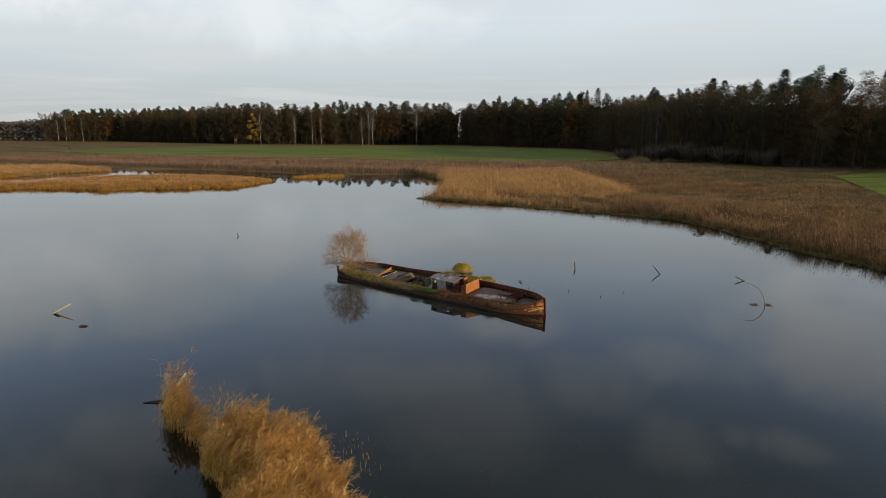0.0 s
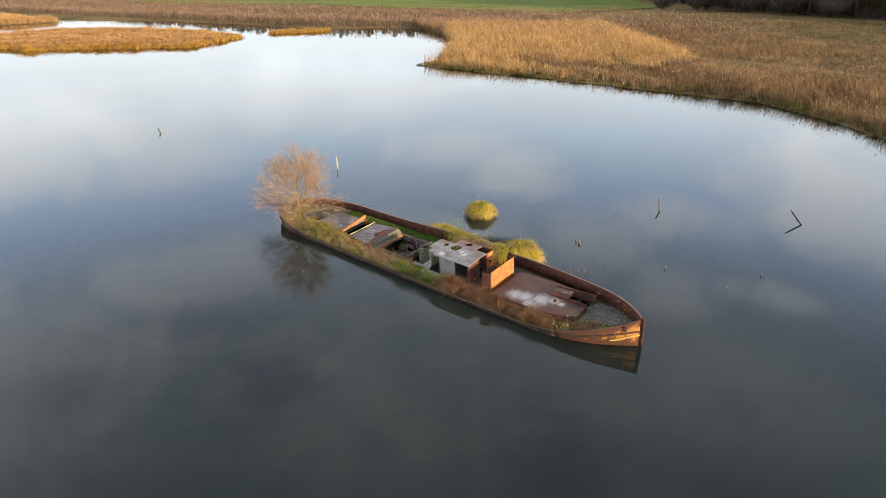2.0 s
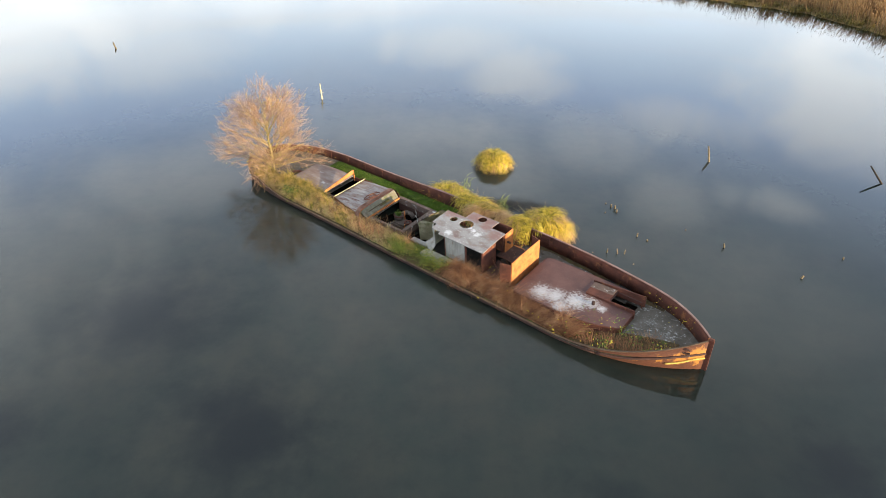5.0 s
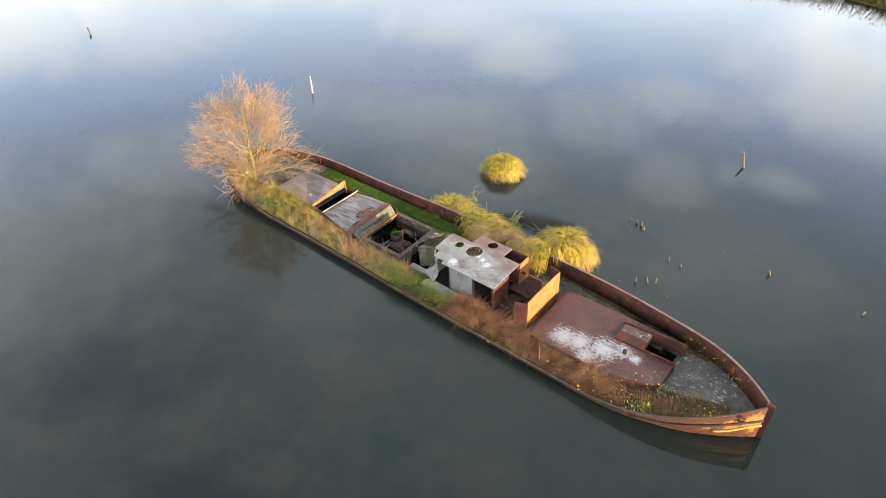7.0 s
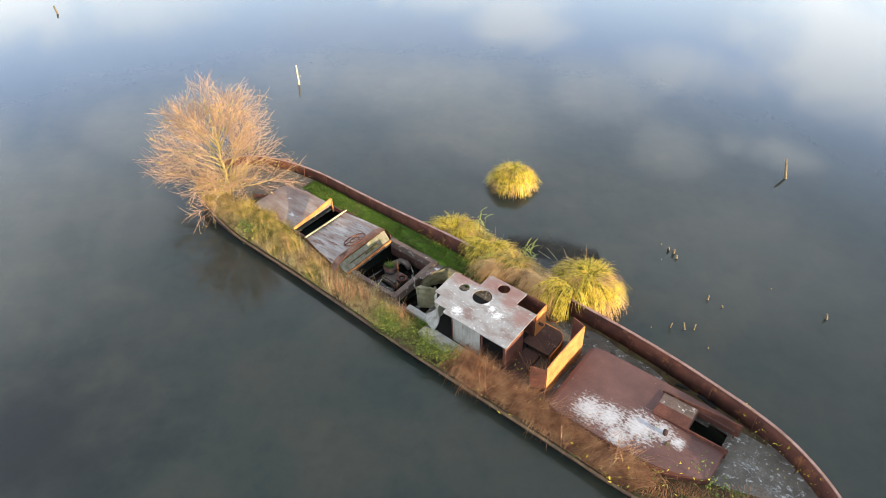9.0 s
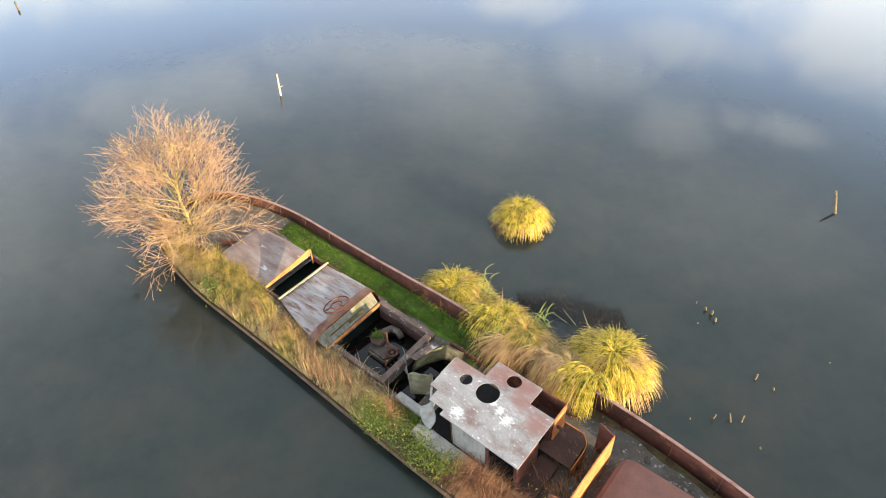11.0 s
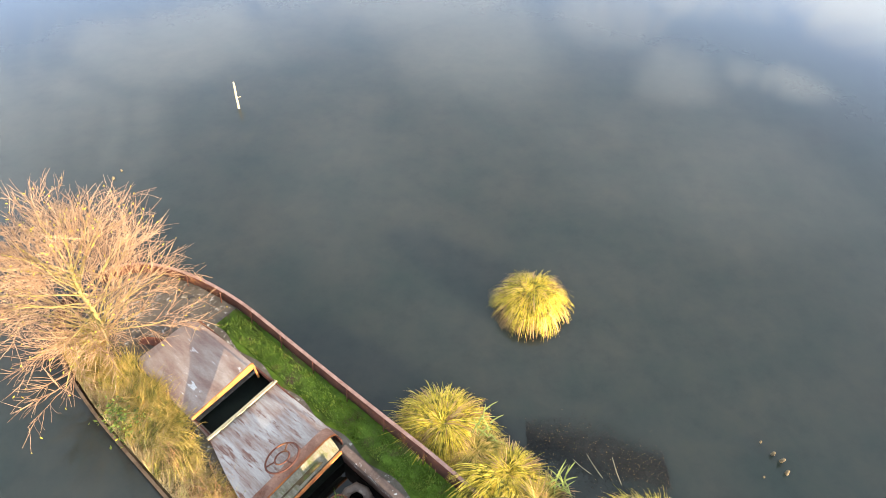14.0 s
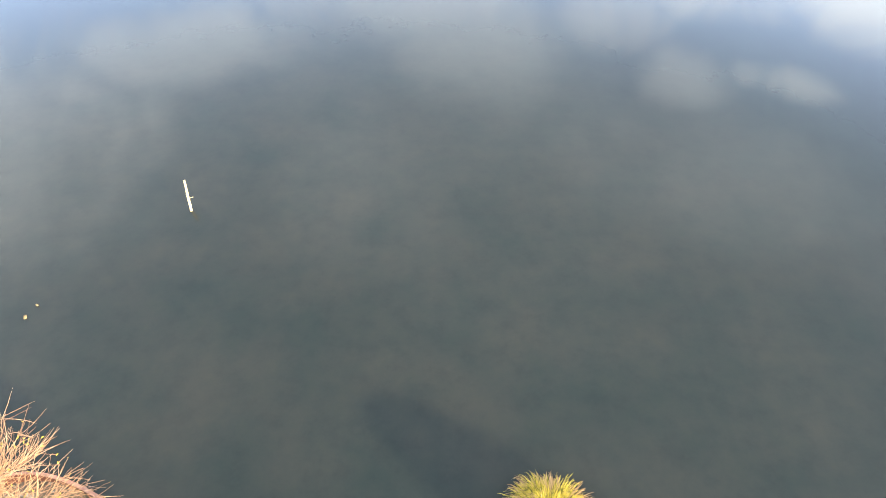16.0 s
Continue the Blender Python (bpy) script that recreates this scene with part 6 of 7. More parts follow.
# ---- plants ----
def sedge_tussock(name, label, at, radius, height, count, material, seed, comb=(0.0, 0.0), sprays=5, hang=0):
    """A mop of arching blades in locks, from a raised root stock. comb: which way, and how far, it hangs over."""
    g = np.random.default_rng(seed)
    ob = thing(name, label, "sedge", "sedge tussocks")
    stock = [(0, 0, -0.35 + k / 6 * (0.35 + height * 0.42)) for k in range(7)]
    part_arrays("root_stock", *tube(stock, radius * 0.46 * np.array([1.05, 1.08, 1.05, 1.0, 0.9, 0.65, 0.2]), 12), SOIL, ob, "dark root stock", True)
    comb = np.array(comb)
    pull = np.linalg.norm(comb)

    def mop(n, locks, long_lo, long_hi, low, mat, part_name):
        la = g.uniform(0, 2 * math.pi, locks)
        lr = np.sqrt(g.uniform(0.0, 1.0, locks))
        out = np.column_stack([lr * np.cos(la), lr * np.sin(la)])
        way = out * 1.1 + comb + g.normal(0, 0.42, (locks, 2))
        laz = np.arctan2(way[:, 1], way[:, 0])
        along = np.clip((way @ comb) / max(pull, 1e-6), 0, 2) * min(pull, 1.0) if pull > 0.05 else np.zeros(locks)
        llen = radius * g.uniform(long_lo, long_hi, locks) * (0.75 + 0.45 * lr) * (1 + 0.45 * along)
        lstart, lend = g.normal(0, 0.16, locks), g.normal(0, 0.16, locks)
        k = g.integers(0, locks, n)
        base = np.column_stack([out[k] * radius * 0.40 + g.normal(0, 0.03, (n, 2)), height * (0.50 - 0.30 * lr[k] ** 2 - low) + g.normal(0, 0.02, n)])
        az = laz[k] + g.normal(0, 0.2, n) + np.where(lr[k] < 0.3, g.normal(0, 0.5, n), 0)
        start = np.clip(0.05 + 0.62 * lr[k] + lstart[k] + g.normal(0, 0.08, n), 0, 1.4)
        end = np.clip(2.45 + 0.45 * lr[k] + lend[k] + g.normal(0, 0.15, n), 1.0, 3.0)
        part_arrays(part_name, *arched(g, base, llen[k] * g.uniform(0.72, 1.15, n), g.uniform(0.010, 0.021, n), az, start, end, 7), mat, ob)

    count = int(count * 0.9)
    mop(count, int(130 + 110 * radius), 0.8, 1.4, 0.0, material, "foliage")
    mop(count // 3, int(50 + 30 * radius), 0.9, 1.5, 0.06, SEDGE_FALLEN, "dead_foliage")
    if hang:
        # long locks that fall over the rail
        locks = 17
        way = math.atan2(comb[1], comb[0])
        side = g.uniform(-0.75, 0.75, locks)
        across = np.array([-math.sin(way), math.cos(way)])
        hang = int(hang * 1.6)
        k = g.integers(0, locks, hang)
        root = np.array([math.cos(way), math.sin(way)]) * 0.34
        base = np.column_stack([root + across * (side[k] * radius * 0.8)[:, None] + g.normal(0, 0.04, (hang, 2)), height * 0.82 + g.normal(0, 0.05, hang)])
        long = g.uniform(0.6, 1.15, locks)
        bend = g.normal(0, 0.4, locks)
        part_arrays("hanging_foliage", *arched(g, base, long[k] * g.uniform(0.8, 1.1, hang), g.uniform(0.010, 0.019, hang), way + (side[k] * 0.5 + bend[k]) + g.normal(0, 0.10, hang),
                    0.7 + g.normal(0, 0.18, hang), 2.75 + g.normal(0, 0.2, hang), 8), SEDGE_FALLEN if material is SEDGE_DRY else material, ob)
    if sprays:
        a = g.uniform(0, 2 * math.pi, sprays)
        base = np.column_stack([0.2 * np.cos(a), 0.2 * np.sin(a), np.full(sprays, height * 0.4)])
        part_arrays("flower_spray", *blades(g, base, height * g.uniform(0.45, 0.7, sprays), np.full(sprays, 0.008), a, g.uniform(0.1, 0.5, sprays), np.full(sprays, 0.1), 4), SEDGE_DRY, ob)
    ob.matrix_world = pose(*at)
    return ob


def on_barge(u, v, z=None):
    q = BARGE @ Vector((u, v, deck_z(u) if z is None else z))
    return tuple(q)


def beside(u, v):
    q = BARGE @ Vector((u, v, 0.0))
    return (q.x, q.y, 0.0)


INBOARD = np.array([AXIS_V.x, AXIS_V.y])
sedge_tussock("sedge_tussock", "round golden-green sedge tussock standing alone in the water", (1.86, 51.9, 0), 0.58, 1.02, 5600, SEDGE_GOLD, 31, (-0.05, -0.1))
sedge_tussock("sedge_tussock", "golden sedge tussock against the barge's side", beside(11.0, -2.66), 0.68, 1.02, 5000, SEDGE_GOLD, 32, INBOARD * 0.15)
sedge_tussock("sedge_tussock", "golden-green sedge tussock hanging over the rusty rail", beside(10.2, -2.62), 0.50, 1.0, 3200, FRINGE_GOLD, 33, INBOARD * 0.3)
sedge_tussock("sedge_tussock", "golden-green sedge tussock between two others", beside(9.5, -2.60), 0.56, 1.1, 3800, SEDGE_GOLD, 37, INBOARD * 0.4, 5, 220)
sedge_tussock("sedge_tussock", "golden sedge tussock leaning inboard over the rail", beside(8.8, -2.50), 0.56, 1.12, 3800, FRINGE_GOLD, 34, INBOARD * 0.4, 4, 200)
sedge_tussock("sedge_tussock", "straw-coloured sedge hanging over the rusty rail", beside(8.65, -2.10), 0.40, 1.08, 1500, SEDGE_DRY, 40, INBOARD * 0.6, 0, 200)
sedge_tussock("sedge_tussock", "straw-coloured sedge hanging onto the side deck", beside(8.05, -2.25), 0.50, 1.05, 2400, SEDGE_DRY, 39, INBOARD * 0.5, 0, 260)
sedge_tussock("sedge_tussock", "straw-coloured sedge beside the wheelhouse", beside(7.45, -2.30), 0.58, 1.10, 3000, SEDGE_DRY, 35, INBOARD * 0.5, 3, 350)
sedge_tussock("sedge_tussock", "large bright yellow sedge tussock beside the barge", beside(6.92, -3.15), 0.72, 1.25, 7500, SEDGE_GOLD, 36, INBOARD * 0.1, 9)
sedge_tussock("sedge_tussock", "yellow sedge spilling over the rail onto the deck", beside(7.0, -2.40), 0.46, 1.15, 2400, SEDGE_GOLD, 38, INBOARD * 0.8, 0, 700)


def reed_shoot(at, tall, seed):
    """A few upright stems with broad pale green blades."""
    g = np.random.default_rng(seed)
    ob = thing("reed_shoot", "young pale green reed shoots among the sedge", "reed")
    for k in range(3):
        x, y, h = g.normal(0, 0.08), g.normal(0, 0.08), tall * g.uniform(0.75, 1.0)
        part_arrays("stem", *tube([(x, y, -0.1), (x * 1.2, y * 1.2, h * 0.5), (x * 1.6, y * 1.6, h)], [0.008, 0.007, 0.003], 5), HERB_GREEN, ob)
        n = 6
        z = np.linspace(0.45, 0.98, n) * h
        base = np.column_stack([np.full(n, x * 1.3), np.full(n, y * 1.3), z])
        part_arrays("foliage", *arched(g, base, g.uniform(0.25, 0.4, n), np.full(n, 0.03), np.arange(n) * 2.6 + g.normal(0, 0.4, n), np.full(n, 0.6), np.full(n, 1.9), 5), PALE_GREEN, ob)
    ob.matrix_world = pose(*at)


reed_shoot(beside(10.35, -2.95), 1.35, 71)
reed_shoot(on_barge(9.15, -1.62), 0.75, 72)
reed_shoot(beside(8.65, -3.05), 1.0, 73)

def strip_of_blades(name, label, n, u0, u1, v0, v1, hgt, wid, reach, droop, material, z=0.0, clumps=0, segs=4, category="grass", az=None, low=None):
    u, v = rng.uniform(u0, u1, n), rng.uniform(v0, v1, n)
    if clumps:
        cu, cv = rng.uniform(u0, u1, clumps), rng.uniform(v0, v1, clumps)
        k = rng.integers(0, clumps, n)
        u, v = cu[k] + rng.normal(0, 0.14, n), cv[k] + rng.normal(0, 0.12, n)
        u = np.clip(u, u0 - 0.2, u1 + 0.2)
    lim = np.array([near_side(q) - 0.09 for q in u])
    lo = np.array([far_side(q) - 0.06 for q in u])
    v = np.clip(v, -lo, lim)
    base = np.column_stack([u, v, np.array([deck_z(q) for q in u]) + z])
    a = rng.uniform(0, 2 * math.pi, n) if az is None else rng.normal(az, 0.9, n)
    if clumps:
        lean = rng.normal(-0.6, 1.3, clumps) if az is None else rng.normal(az, 0.7, clumps)
        a = np.where(rng.random(n) < 0.8, lean[k] + rng.normal(0, 0.32, n), a)
    # those by the rim lean inboard or along it
    a = np.where(v > lim - 0.42, np.arctan2(-np.abs(np.sin(a)) - 0.15, np.cos(a)), a)
    tallness = rng.uniform(0.6, 1.35, max(clumps, 1))
    hgt = hgt * (tallness[k] if clumps else 1.0)
    vv, ff = arched(rng, base, hgt * rng.uniform(0.5, 1.3, n), wid * rng.uniform(0.6, 1.4, n), a, reach * rng.uniform(0.0, 0.9, n), 0.4 + 2.2 * droop * rng.uniform(0.3, 1.1, n), segs)
    ob = part_arrays(name, vv, ff, material)
    ob.matrix_world = BARGE
    return tagged(ob, label, category, kind="stuff")


def lumpy(name, label, u0, u1, va, vb, z, amp, material, category, seed):
    """A low uneven sheet on the deck."""
    g = np.random.default_rng(seed)
    us_, vs_ = np.linspace(u0, u1, int((u1 - u0) * 12)), np.linspace(0, 1, 12)
    P = []
    for u in us_:
        a, b = va(u), vb(u)
        for t in vs_:
            v = a + (b - a) * t
            e = math.sin(math.pi * t) ** 0.5 * min(1, (u - u0) * 3 + 0.05, (u1 - u) * 3 + 0.05)
            P.append((u, v, deck_z(u) + 0.004 + e * (z + amp * (noise.noise((u * 2.3, v * 2.3, seed)) + 0.5 * noise.noise((u * 7, v * 7, seed))))))
    nu, nv = len(us_), len(vs_)
    f = []
    for i in range(nu - 1):
        for j in range(nv - 1):
            q = i * nv + j
            f += [(q, q + nv, q + nv + 1), (q, q + nv + 1, q + 1)]
    ob = part_arrays(name, P, f, material, smooth=True)
    ob.matrix_world = BARGE
    return tagged(ob, label, category, kind="stuff")


lumpy("moss_cover", "bright green moss along the barge's side deck", 8.2, 16.3, lambda u: -far_side(u) + 0.06, lambda u: -1.30 + 0.05 * math.sin(u * 5), 0.03, 0.04, MOSS, "moss", 3)
lumpy("soil_bank", "brown soil and plant litter along the barge's edge", 0.7, 18.6, lambda u: min(0.95, breadth(u) * (-0.05 + 0.16 * u)), lambda u: near_side(u) - 0.03, 0.06, 0.06, SOIL, "soil", 5)
lumpy("leaf_litter", "dark wet leaf litter along the fore deck's edge", 1.6, 8.2, lambda u: -far_side(u) + 0.05, lambda u: -far_side(u) + 0.22 + 0.10 * math.sin(u * 3.1) * math.sin(u * 1.3), 0.015, 0.03, SOIL, "plant litter", 12)
lumpy("moss_cover", "green moss beside the wheelhouse", 9.2, 10.4, lambda u: 0.64, lambda u: 1.15, 0.05, 0.03, MOSS, "moss", 9)
strip_of_blades("moss_grass", "green grass beside the wheelhouse", 1500, 9.2, 10.3, 0.62, 1.1, 0.09, 0.012, 0.5, 0.3, MOSS_BLADES, 0.03, segs=2)
strip_of_blades("moss_grass", "short green grass on the mossy side deck", 9000, 8.4, 16.1, -1.82, -1.36, 0.07, 0.012, 0.6, 0.3, MOSS_BLADES, 0.02, segs=2)
strip_of_blades("moss_grass", "green grass in the rusty planter", 300, 9.1, 9.85, -1.15, -1.0, 0.12, 0.012, 0.5, 0.3, MOSS_BLADES, 0.0, segs=2)
strip_of_blades("dead_grass", "red-brown dead grass matted along the barge's edge", 14000, 3.4, 8.0, 0.9, 1.5, 0.56, 0.010, 1.1, 1.1, GRASS_BROWN, 0.05, 80, 6, az=2.3)
strip_of_blades("dead_grass", "thin brown dead stalks on the fore deck", 2200, 0.7, 3.8, 0.3, 1.3, 0.22, 0.007, 0.5, 0.3, GRASS_BROWN, 0.03, 26, 3)
strip_of_blades("sedge_fringe", "straw and green sedge along the barge's edge", 17000, 9.6, 17.4, 0.76, 1.42, 0.36, 0.010, 0.9, 1.15, SEDGE_DRY, 0.06, 130, 6, "sedge")
strip_of_blades("sedge_fringe", "bright golden sedge tufts along the barge's edge", 6000, 12.2, 15.8, 0.6, 1.3, 0.38, 0.010, 0.9, 0.95, FRINGE_GOLD, 0.08, 22, 6, "sedge")
strip_of_blades("dead_grass", "brown seeding stalks among the sedge", 1100, 9.6, 14.5, 0.75, 1.3, 0.5, 0.006, 0.4, 0.3, GRASS_BROWN, 0.05, 60, 4)
strip_of_blades("sedge_fringe", "golden-green sedge under the small tree", 8000, 15.0, 18.2, 0.5, 1.15, 0.40, 0.010, 0.9, 0.9, FRINGE_GOLD, 0.05, 26, 6, "sedge")
strip_of_blades("pit_grass", "dry grass in the pit behind the steel screen", 420, 5.9, 6.4, -0.7, 0.6, 0.3, 0.012, 0.5, 0.3, GRASS_BROWN, 0.0, 8, 3)
strip_of_blades("engine_grass", "tuft of green grass growing on the engine", 160, 11.4, 11.55, -0.45, -0.3, 0.22, 0.010, 0.7, 0.4, MOSS_BLADES, -0.06, 0, 3)


def herbs(name, label, n, u0, u1, v0, v1, z1, size, material, seed, clumps=20):
    g = np.random.default_rng(seed)
    cu, cv = g.uniform(u0, u1, clumps), g.uniform(v0, v1, clumps)
    k = g.integers(0, clumps, n)
    u, v = cu[k] + g.normal(0, 0.13, n), cv[k] + g.normal(0, 0.12, n)
    lim = np.array([breadth(min(max(q, 0.1), 19)) - 0.05 for q in u])
    v = np.clip(v, -lim, lim)
    z = np.array([deck_z(q) for q in u]) + 0.05 + z1 * g.random(n)
    vv, ff = leaves(g, np.column_stack([u, v, z]), size * g.uniform(0.6, 1.5, n), 0.4)
    ob = part_arrays(name, vv, ff, material)
    ob.matrix_world = BARGE
    tagged(ob, label, "herbs", kind="stuff")


herbs("herbs", "leafy green herbs along the barge's edge", 7500, 7.8, 10.4, 1.0, 1.42, 0.38, 0.022, HERB_GREEN, 41, 60)
herbs("herbs", "green and yellow herbs on the fore deck", 700, 0.9, 4.2, 0.2, 1.4, 0.3, 0.035, HERB_GREEN, 42, 22)
herbs("yellow_leaves", "bright yellow autumn leaves on the fore deck", 110, 0.8, 7.2, 0.5, 1.65, 0.4, 0.035, YELLOW_LEAF, 43, 14)
for u in (0.9, 1.3, 1.8, 2.3):
    herbs("yellow_leaves", "yellow leaves along the far rail of the bow", 22, u - 0.1, u + 0.1, -breadth(u) + 0.08, -breadth(u) + 0.16, 0.4, 0.03, YELLOW_LEAF, 44 + int(u * 10), 2)
herbs("herbs", "bright green shoots among the sedge", 500, 14.5, 16.2, 0.7, 1.4, 0.4, 0.04, HERB_GREEN, 45, 7)


# ---- the small tree at the stern ----
def willow():
    g = np.random.default_rng(51)
    ob = thing("willow_tree", "small leafless willow with rosy twigs growing on the stern", "tree")
    thick, fine = [], []

    def grow(p, d, length, r, depth):
        steps = 4
        line = [p.copy()]
        for _ in range(steps):
            d = d + g.normal(0, 0.10, 3) + np.array([0, 0, 0.035])
            d /= np.linalg.norm(d)
            p = p + d * length / steps
            line.append(p.copy())
        line = np.array(line)
        (thick if r > 0.009 else fine).append((line, r))
        if depth == 0:
            return
        kids = 12 if depth >= 2 else 9
        for k in range(kids):
            t = g.uniform(0.3, 1.0)
            i = min(int(t * steps), steps - 1)
            q = line[i] + (line[i + 1] - line[i]) * (t * steps - i)
            side = g.normal(size=3)
            side -= side @ d * d
            side /= np.linalg.norm(side)
            spread_a = g.uniform(0.4, 0.85)
            grow(q, d * math.cos(spread_a) + side * math.sin(spread_a), length * g.uniform(0.38, 0.62), r * 0.42, depth - 1)

    trunk = np.array([(0, 0, -0.1), (0.03, 0.0, 0.4), (0.0, 0.05, 0.9), (-0.05, 0.05, 1.35), (-0.04, 0.08, 1.75), (0.0, 0.08, 2.15)])
    thick.append((trunk, 0.05))
    for k in range(36):
        t = 0.3 + 1.75 * (k / 36)
        i = int(np.searchsorted(trunk[:, 2], t)) - 1
        q = trunk[i] + (trunk[i + 1] - trunk[i]) * (t - trunk[i, 2]) / (trunk[i + 1, 2] - trunk[i, 2])
        a, tilt = k * 2.4 + g.normal(0, 0.25), 1.38 - 0.95 * (k / 36) + g.normal(0, 0.1)
        d = np.array([math.cos(a) * math.sin(tilt), math.sin(a) * math.sin(tilt), math.cos(tilt)])
        grow(q, d, g.uniform(1.45, 1.85) * (1.0 - 0.22 * (k / 36)), 0.017, 2)
    for k in range(60):
        a = g.uniform(0, 2 * math.pi)
        d = np.array([math.cos(a) * 0.9, math.sin(a) * 0.9, g.uniform(0.2, 0.8)])
        grow(np.array([0.1 * math.cos(a), 0.1 * math.sin(a), g.uniform(0.05, 0.6)]), d / np.linalg.norm(d), g.uniform(0.6, 1.3), 0.010, 1)
    part_arrays("branchwork", *joined([tube(l, np.linspace(r, r * 0.6, len(l)), 6) for l, r in thick]), LIMB, ob, "yellow-grey limbs", True)
    part_arrays("twig_crown", *joined([tube(l, np.linspace(max(r * 0.6, 0.0045), 0.0022, len(l)), 3) for l, r in fine]), TWIG, ob)
    tips = np.array([l[-1] for l, r in fine])
    pick = g.random(len(tips)) < 0.10
    tagged(part_arrays("leafage", *leaves(g, tips[pick], 0.03), YELLOW_LEAF, ob), "few yellow leaves", kind="stuff")
    ob.matrix_world = pose(*on_barge(17.85, 0.35))


willow()


# ---- posts and branches in the water ----
def stake(name, label, base, tip, r, material, twig=None):
    ob = thing(name, label, "post", "stakes in the lake")
    b, t = np.array([*base, -0.4]), np.array(tip, dtype=float)
    foot = np.array([*base, 0.0])
    down = foot + (foot - t) / max(t[2], 0.1) * 0.4
    k = np.linspace(0, 1, 7)[:, None]
    line = down * (1 - k) + t * k
    line[:, :2] += rng.normal(0, r * 0.12, (7, 2))
    line -= foot
    part_arrays("shaft", *tube(line, r * np.array([1.1, 1.1, 1.05, 1.0, 1.0, 0.9, 0.75]), 8), material, ob, "", True)
    if twig is not None:
        part_arrays("twig", *tube(np.array(twig) - foot, r * 0.3, 5), material, ob)
    ob.location = tuple(foot)
    return ob


stake("wooden_post", "pale bare post leaning out of the water", (-7.01, 60.09), (-7.13, 60.5, 0.72), 0.038, PALE_WOOD, [(-7.06, 60.25, 0.28), (-6.92, 60.27, 0.33)])
stake("wooden_post", "grey weathered post standing in the water", (11.48, 52.56), (11.45, 52.94, 0.58), 0.045, WOOD)
stake("leaning_stick", "bent dark stick leaning out of the water", (18.0, 50.6), (17.55, 51.0, 0.62), 0.04, BARK)
stake("leaning_stick", "pale stick leaning low over the water", (-25.1, 40.0), (-24.1, 40.35, 0.55), 0.05, PALE_WOOD)
stake("leaning_stick", "dark short stick leaning over the water", (23.8, 48.3), (23.2, 48.5, 0.3), 0.05, WOOD)
stake("leaning_stick", "small pointed stick in the water", (-22.5, 69.5), (-22.75, 69.8, 0.32), 0.055, WOOD)
for (x, y), h, r in zip([(9.54, 45.52), (6.06, 48.6), (6.21, 48.36), (6.32, 48.22), (6.33, 47.97), (5.88, 47.89), (6.66, 46.19), (6.95, 45.9), (5.35, 45.12), (5.71, 45.05), (5.94, 45.05),
                         (4.86, 45.1), (6.09, 44.41), (11.39, 43.73), (13.35, 44.87), (8.56, 46.68), (-9.57, 56.24), (-9.48, 56.61)],
                        [0.22, 0.08, 0.16, 0.22, 0.15, 0.05, 0.20, 0.10, 0.26, 0.22, 0.20, 0.05, 0.05, 0.14, 0.12, 0.04, 0.08, 0.08],
                        [0.045, 0.03, 0.05, 0.05, 0.05, 0.03, 0.035, 0.04, 0.03, 0.03, 0.03, 0.025, 0.03, 0.05, 0.04, 0.03, 0.06, 0.04]):
    stake("post_stub", "rotten mossy post stub just above the water", (x, y), (x + rng.normal(0, 0.16) * h, y + rng.normal(0, 0.16) * h, h * 0.72), r * 0.75, WOOD)


def sunken_branch():
    ob = thing("sunken_branch", "thin arching branch with weed clumps rising from the water", "branch")
    part_arrays("stem", *tube([(21.75, 41.1, -0.3), (21.78, 41.25, 0.25), (21.70, 41.5, 0.75), (21.5, 41.8, 1.15), (21.2, 42.2, 1.3), (20.9, 42.5, 1.28)], [0.025, 0.022, 0.018, 0.014, 0.01, 0.006], 6), WOOD, ob, "", True)
    for x, y in ((21.2, 41.6), (22.15, 41.5)):
        n = 130
        g = np.random.default_rng(int(x * 10))
        base = np.column_stack([g.normal(x, 0.12, n), g.normal(y, 0.12, n), np.full(n, -0.05)])
        part_arrays("weed_clump", *blades(g, base, g.uniform(0.1, 0.28, n), np.full(n, 0.02), g.uniform(0, 6.28, n), g.uniform(0.3, 1.2, n), g.uniform(0.2, 0.8, n), 3), GRASS_BROWN, ob)


sunken_branch()


def floating_log(x, y, length, turn):
    ob = thing("floating_log", "dark waterlogged piece of wood floating flat", "log", m=pose(x, y, 0, 0, 0, turn))
    part_arrays("trunk", *tube([(-length / 2, 0, 0.0), (-length / 6, 0.03, 0.03), (length / 6, 0.0, 0.03), (length / 2, -0.03, 0.0)], [0.04, 0.07, 0.065, 0.03], 8), HULL_DARK, ob, "", True)


floating_log(-21.6, 37.3, 0.5, 20)
floating_log(-24.6, 39.6, 0.9, -35)


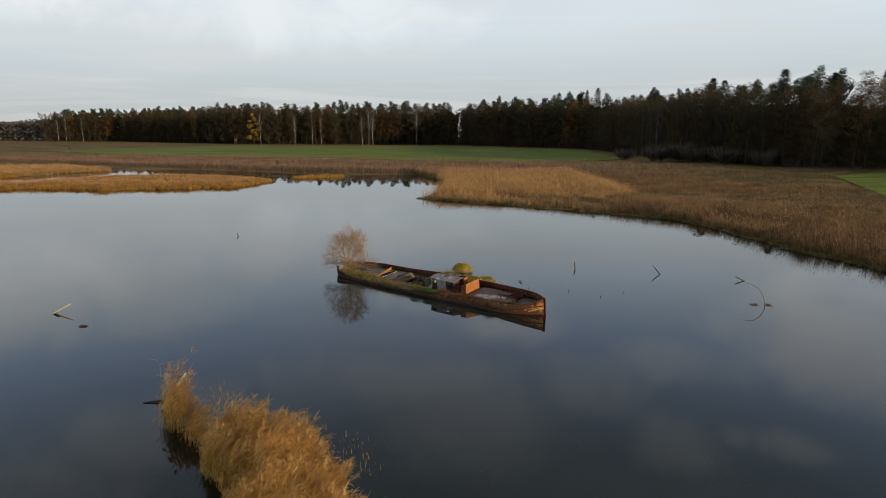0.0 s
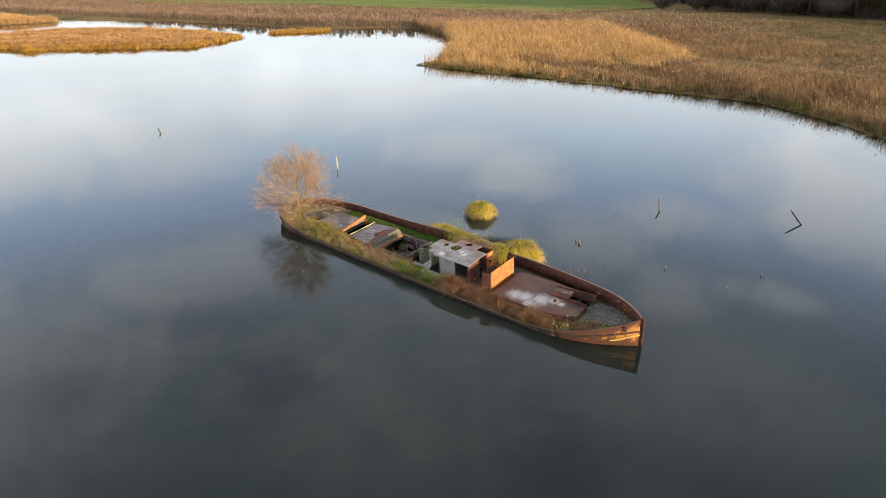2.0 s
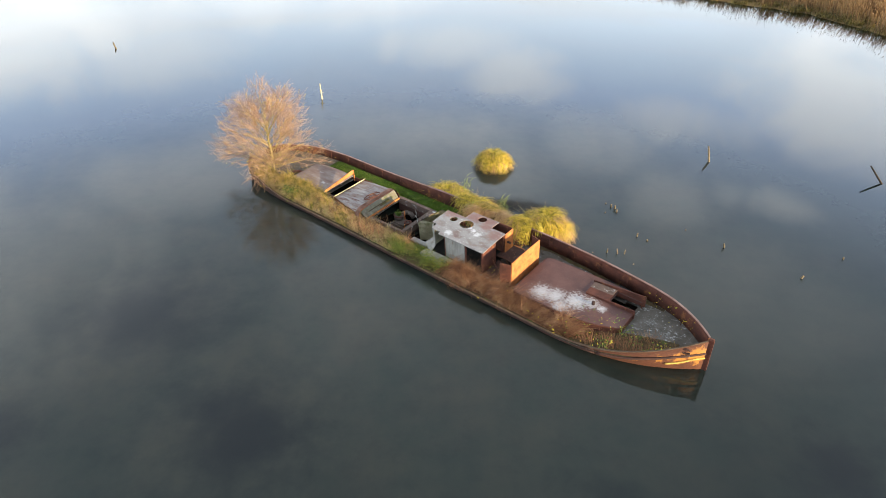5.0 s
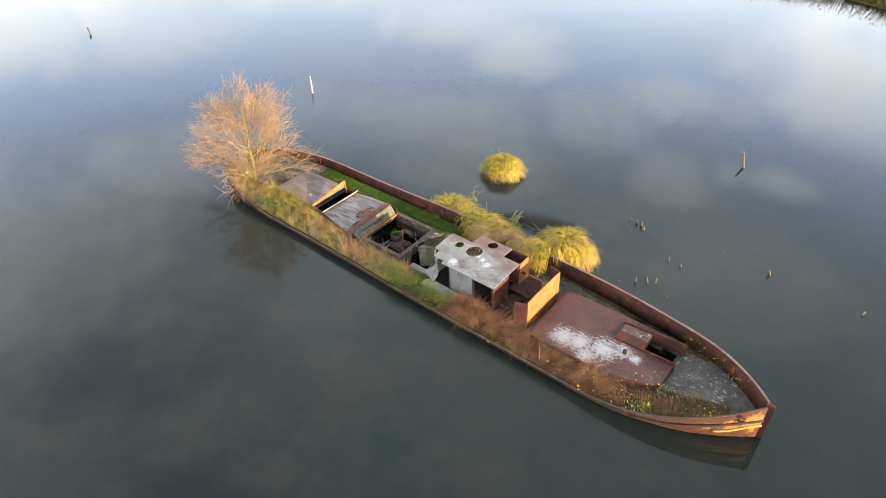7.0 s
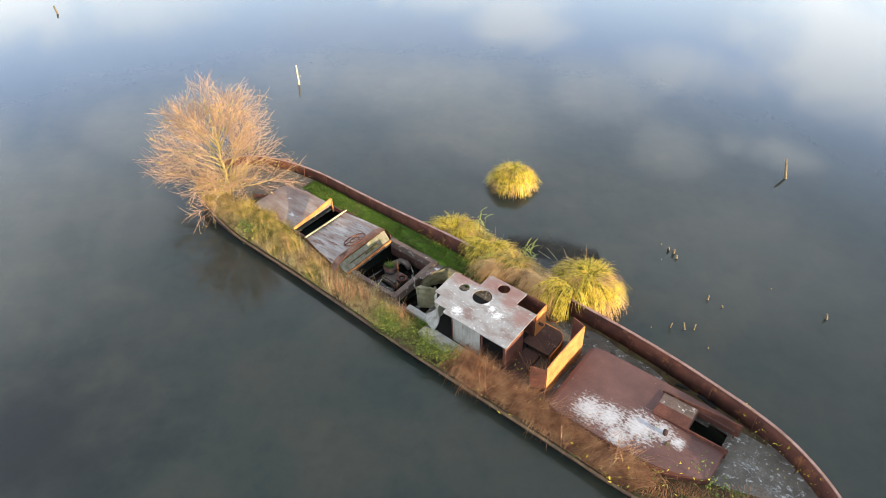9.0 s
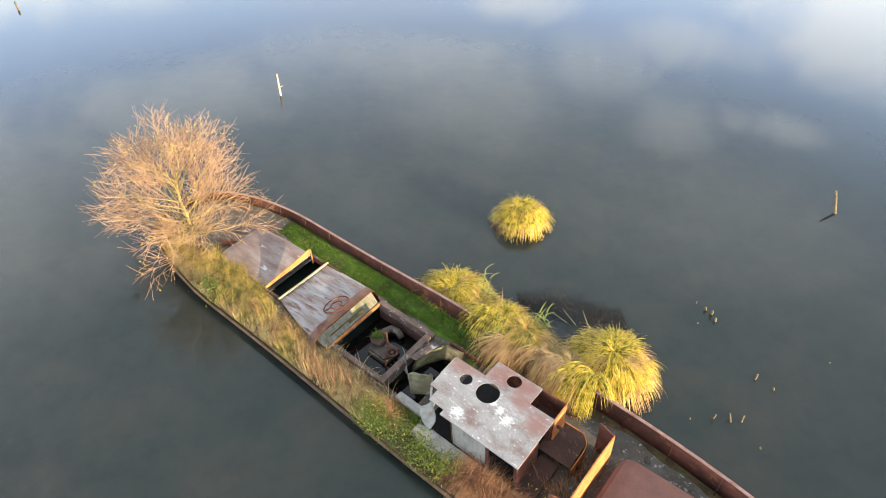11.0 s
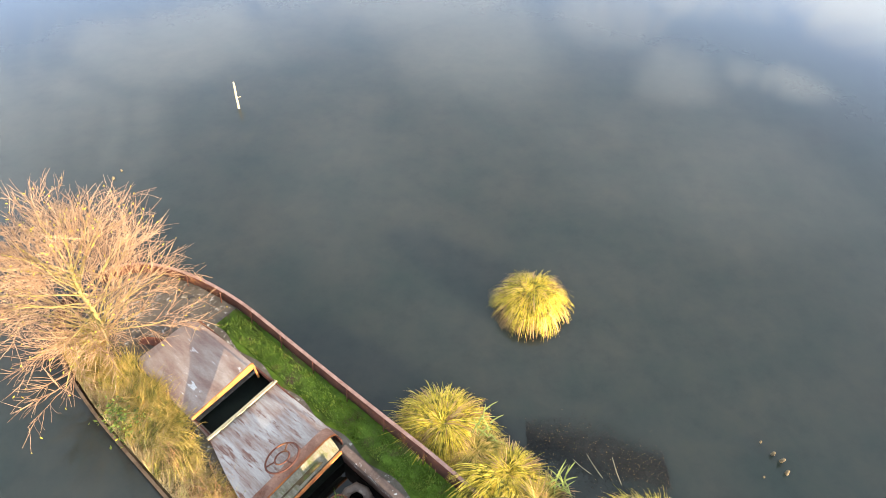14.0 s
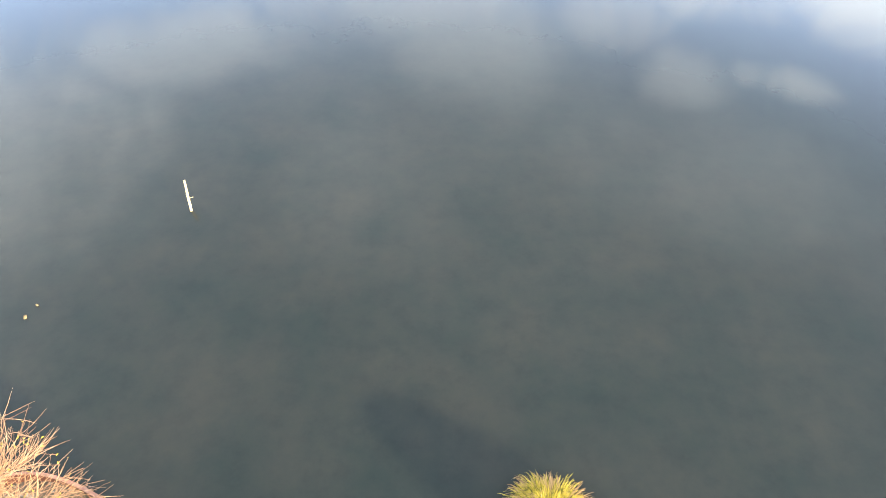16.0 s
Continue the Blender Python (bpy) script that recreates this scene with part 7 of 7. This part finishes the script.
def floating_litter():
    g = np.random.default_rng(61)

    def spread_out(n, wide):
        x = g.uniform(1.5, 4.1, n)
        return np.column_stack([x, 48.55 - 0.25 * (x - 1.6) + g.normal(0, wide, n) * (1 - 0.5 * np.abs(x - 2.8) / 1.3), np.full(n, 0.006)])

    for n, lo, hi, mat, wide, label in ((7000, 0.012, 0.035, ROT_AND_SHADE, 0.34, "dark mat of rotting leaves floating beside the barge"), (420, 0.006, 0.014, SEDGE_DRY, 0.40, "pale bits of dead leaves floating beside the barge")):
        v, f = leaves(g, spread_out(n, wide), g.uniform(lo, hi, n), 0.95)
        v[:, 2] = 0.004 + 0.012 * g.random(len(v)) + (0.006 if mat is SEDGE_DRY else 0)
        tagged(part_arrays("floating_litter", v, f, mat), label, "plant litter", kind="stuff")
    for x, y, az, long, up in ((2.9, 47.75, 2.2, 0.55, 0.12), (3.2, 47.65, 1.9, 0.5, 0.16), (2.7, 47.85, 2.6, 0.45, 0.1)):
        ob = thing("dead_stick", "thin bleached dead stick poking out of the water", "stick", m=pose(x, y, 0, 0, 0, math.degrees(az)))
        part_arrays("shaft", *tube([(-0.15, 0, -0.08), (long * 0.5, 0.02, up * 0.6), (long, -0.02, up)], [0.007, 0.006, 0.004], 5), PALE_WOOD, ob)


floating_litter()


def rubble(u, v, size, seed):
    g = np.random.default_rng(seed)
    ob = thing("rubble", "grey broken lump lying on the rusty deck", "rubble", m=BARGE @ pose(u, v, deck_z(u), 0, 0, float(g.uniform(0, 360))))
    bm = bmesh.new()
    bmesh.ops.create_icosphere(bm, subdivisions=2, radius=size)
    for q in bm.verts:
        k = 1 + 0.35 * noise.noise(q.co * (1.4 / size) + Vector((seed, 0, 0)))
        q.co = Vector((q.co.x * k * 1.3, q.co.y * k, max(q.co.z * k * 0.7, -0.01)))
    part("lump", bm, CONCRETE, ob)


for u, v, size, seed in ((17.5, -1.35, 0.075, 1), (17.25, -1.42, 0.06, 2), (17.0, -1.2, 0.04, 3), (5.95, -1.45, 0.06, 4), (5.2, -1.4, 0.07, 5), (3.1, -1.38, 0.05, 6), (4.3, -1.35, 0.04, 7)):
    rubble(u, v, size, seed)


def sheet_scrap(u, v, long, wide, turn, mat, label):
    ob = thing("scrap_plate", label, "scrap metal", m=BARGE @ pose(u, v, deck_z(u) + 0.03, 4, -5, turn))
    part("plate", lattice([[(-long / 2, -wide / 2), (-long / 2, wide / 2)], [(0.0, -wide / 2), (0.02, wide / 2 * 0.8)], [(long / 2, -wide / 2 * 0.7), (long / 2, wide / 2)]], [0.0, 0.03, 0.01], 0.012), mat, ob)


sheet_scrap(2.9, -1.33, 0.55, 0.10, -12, ROT_AND_SHADE, "black rotten strip of sheet metal on the deck")
sheet_scrap(3.5, -1.42, 0.35, 0.08, 8, ROT_AND_SHADE, "black rotten strip of sheet metal on the deck")
sheet_scrap(16.95, -0.2, 0.5, 0.22, 30, RUST, "rusty bent scrap of sheet metal at the stern")
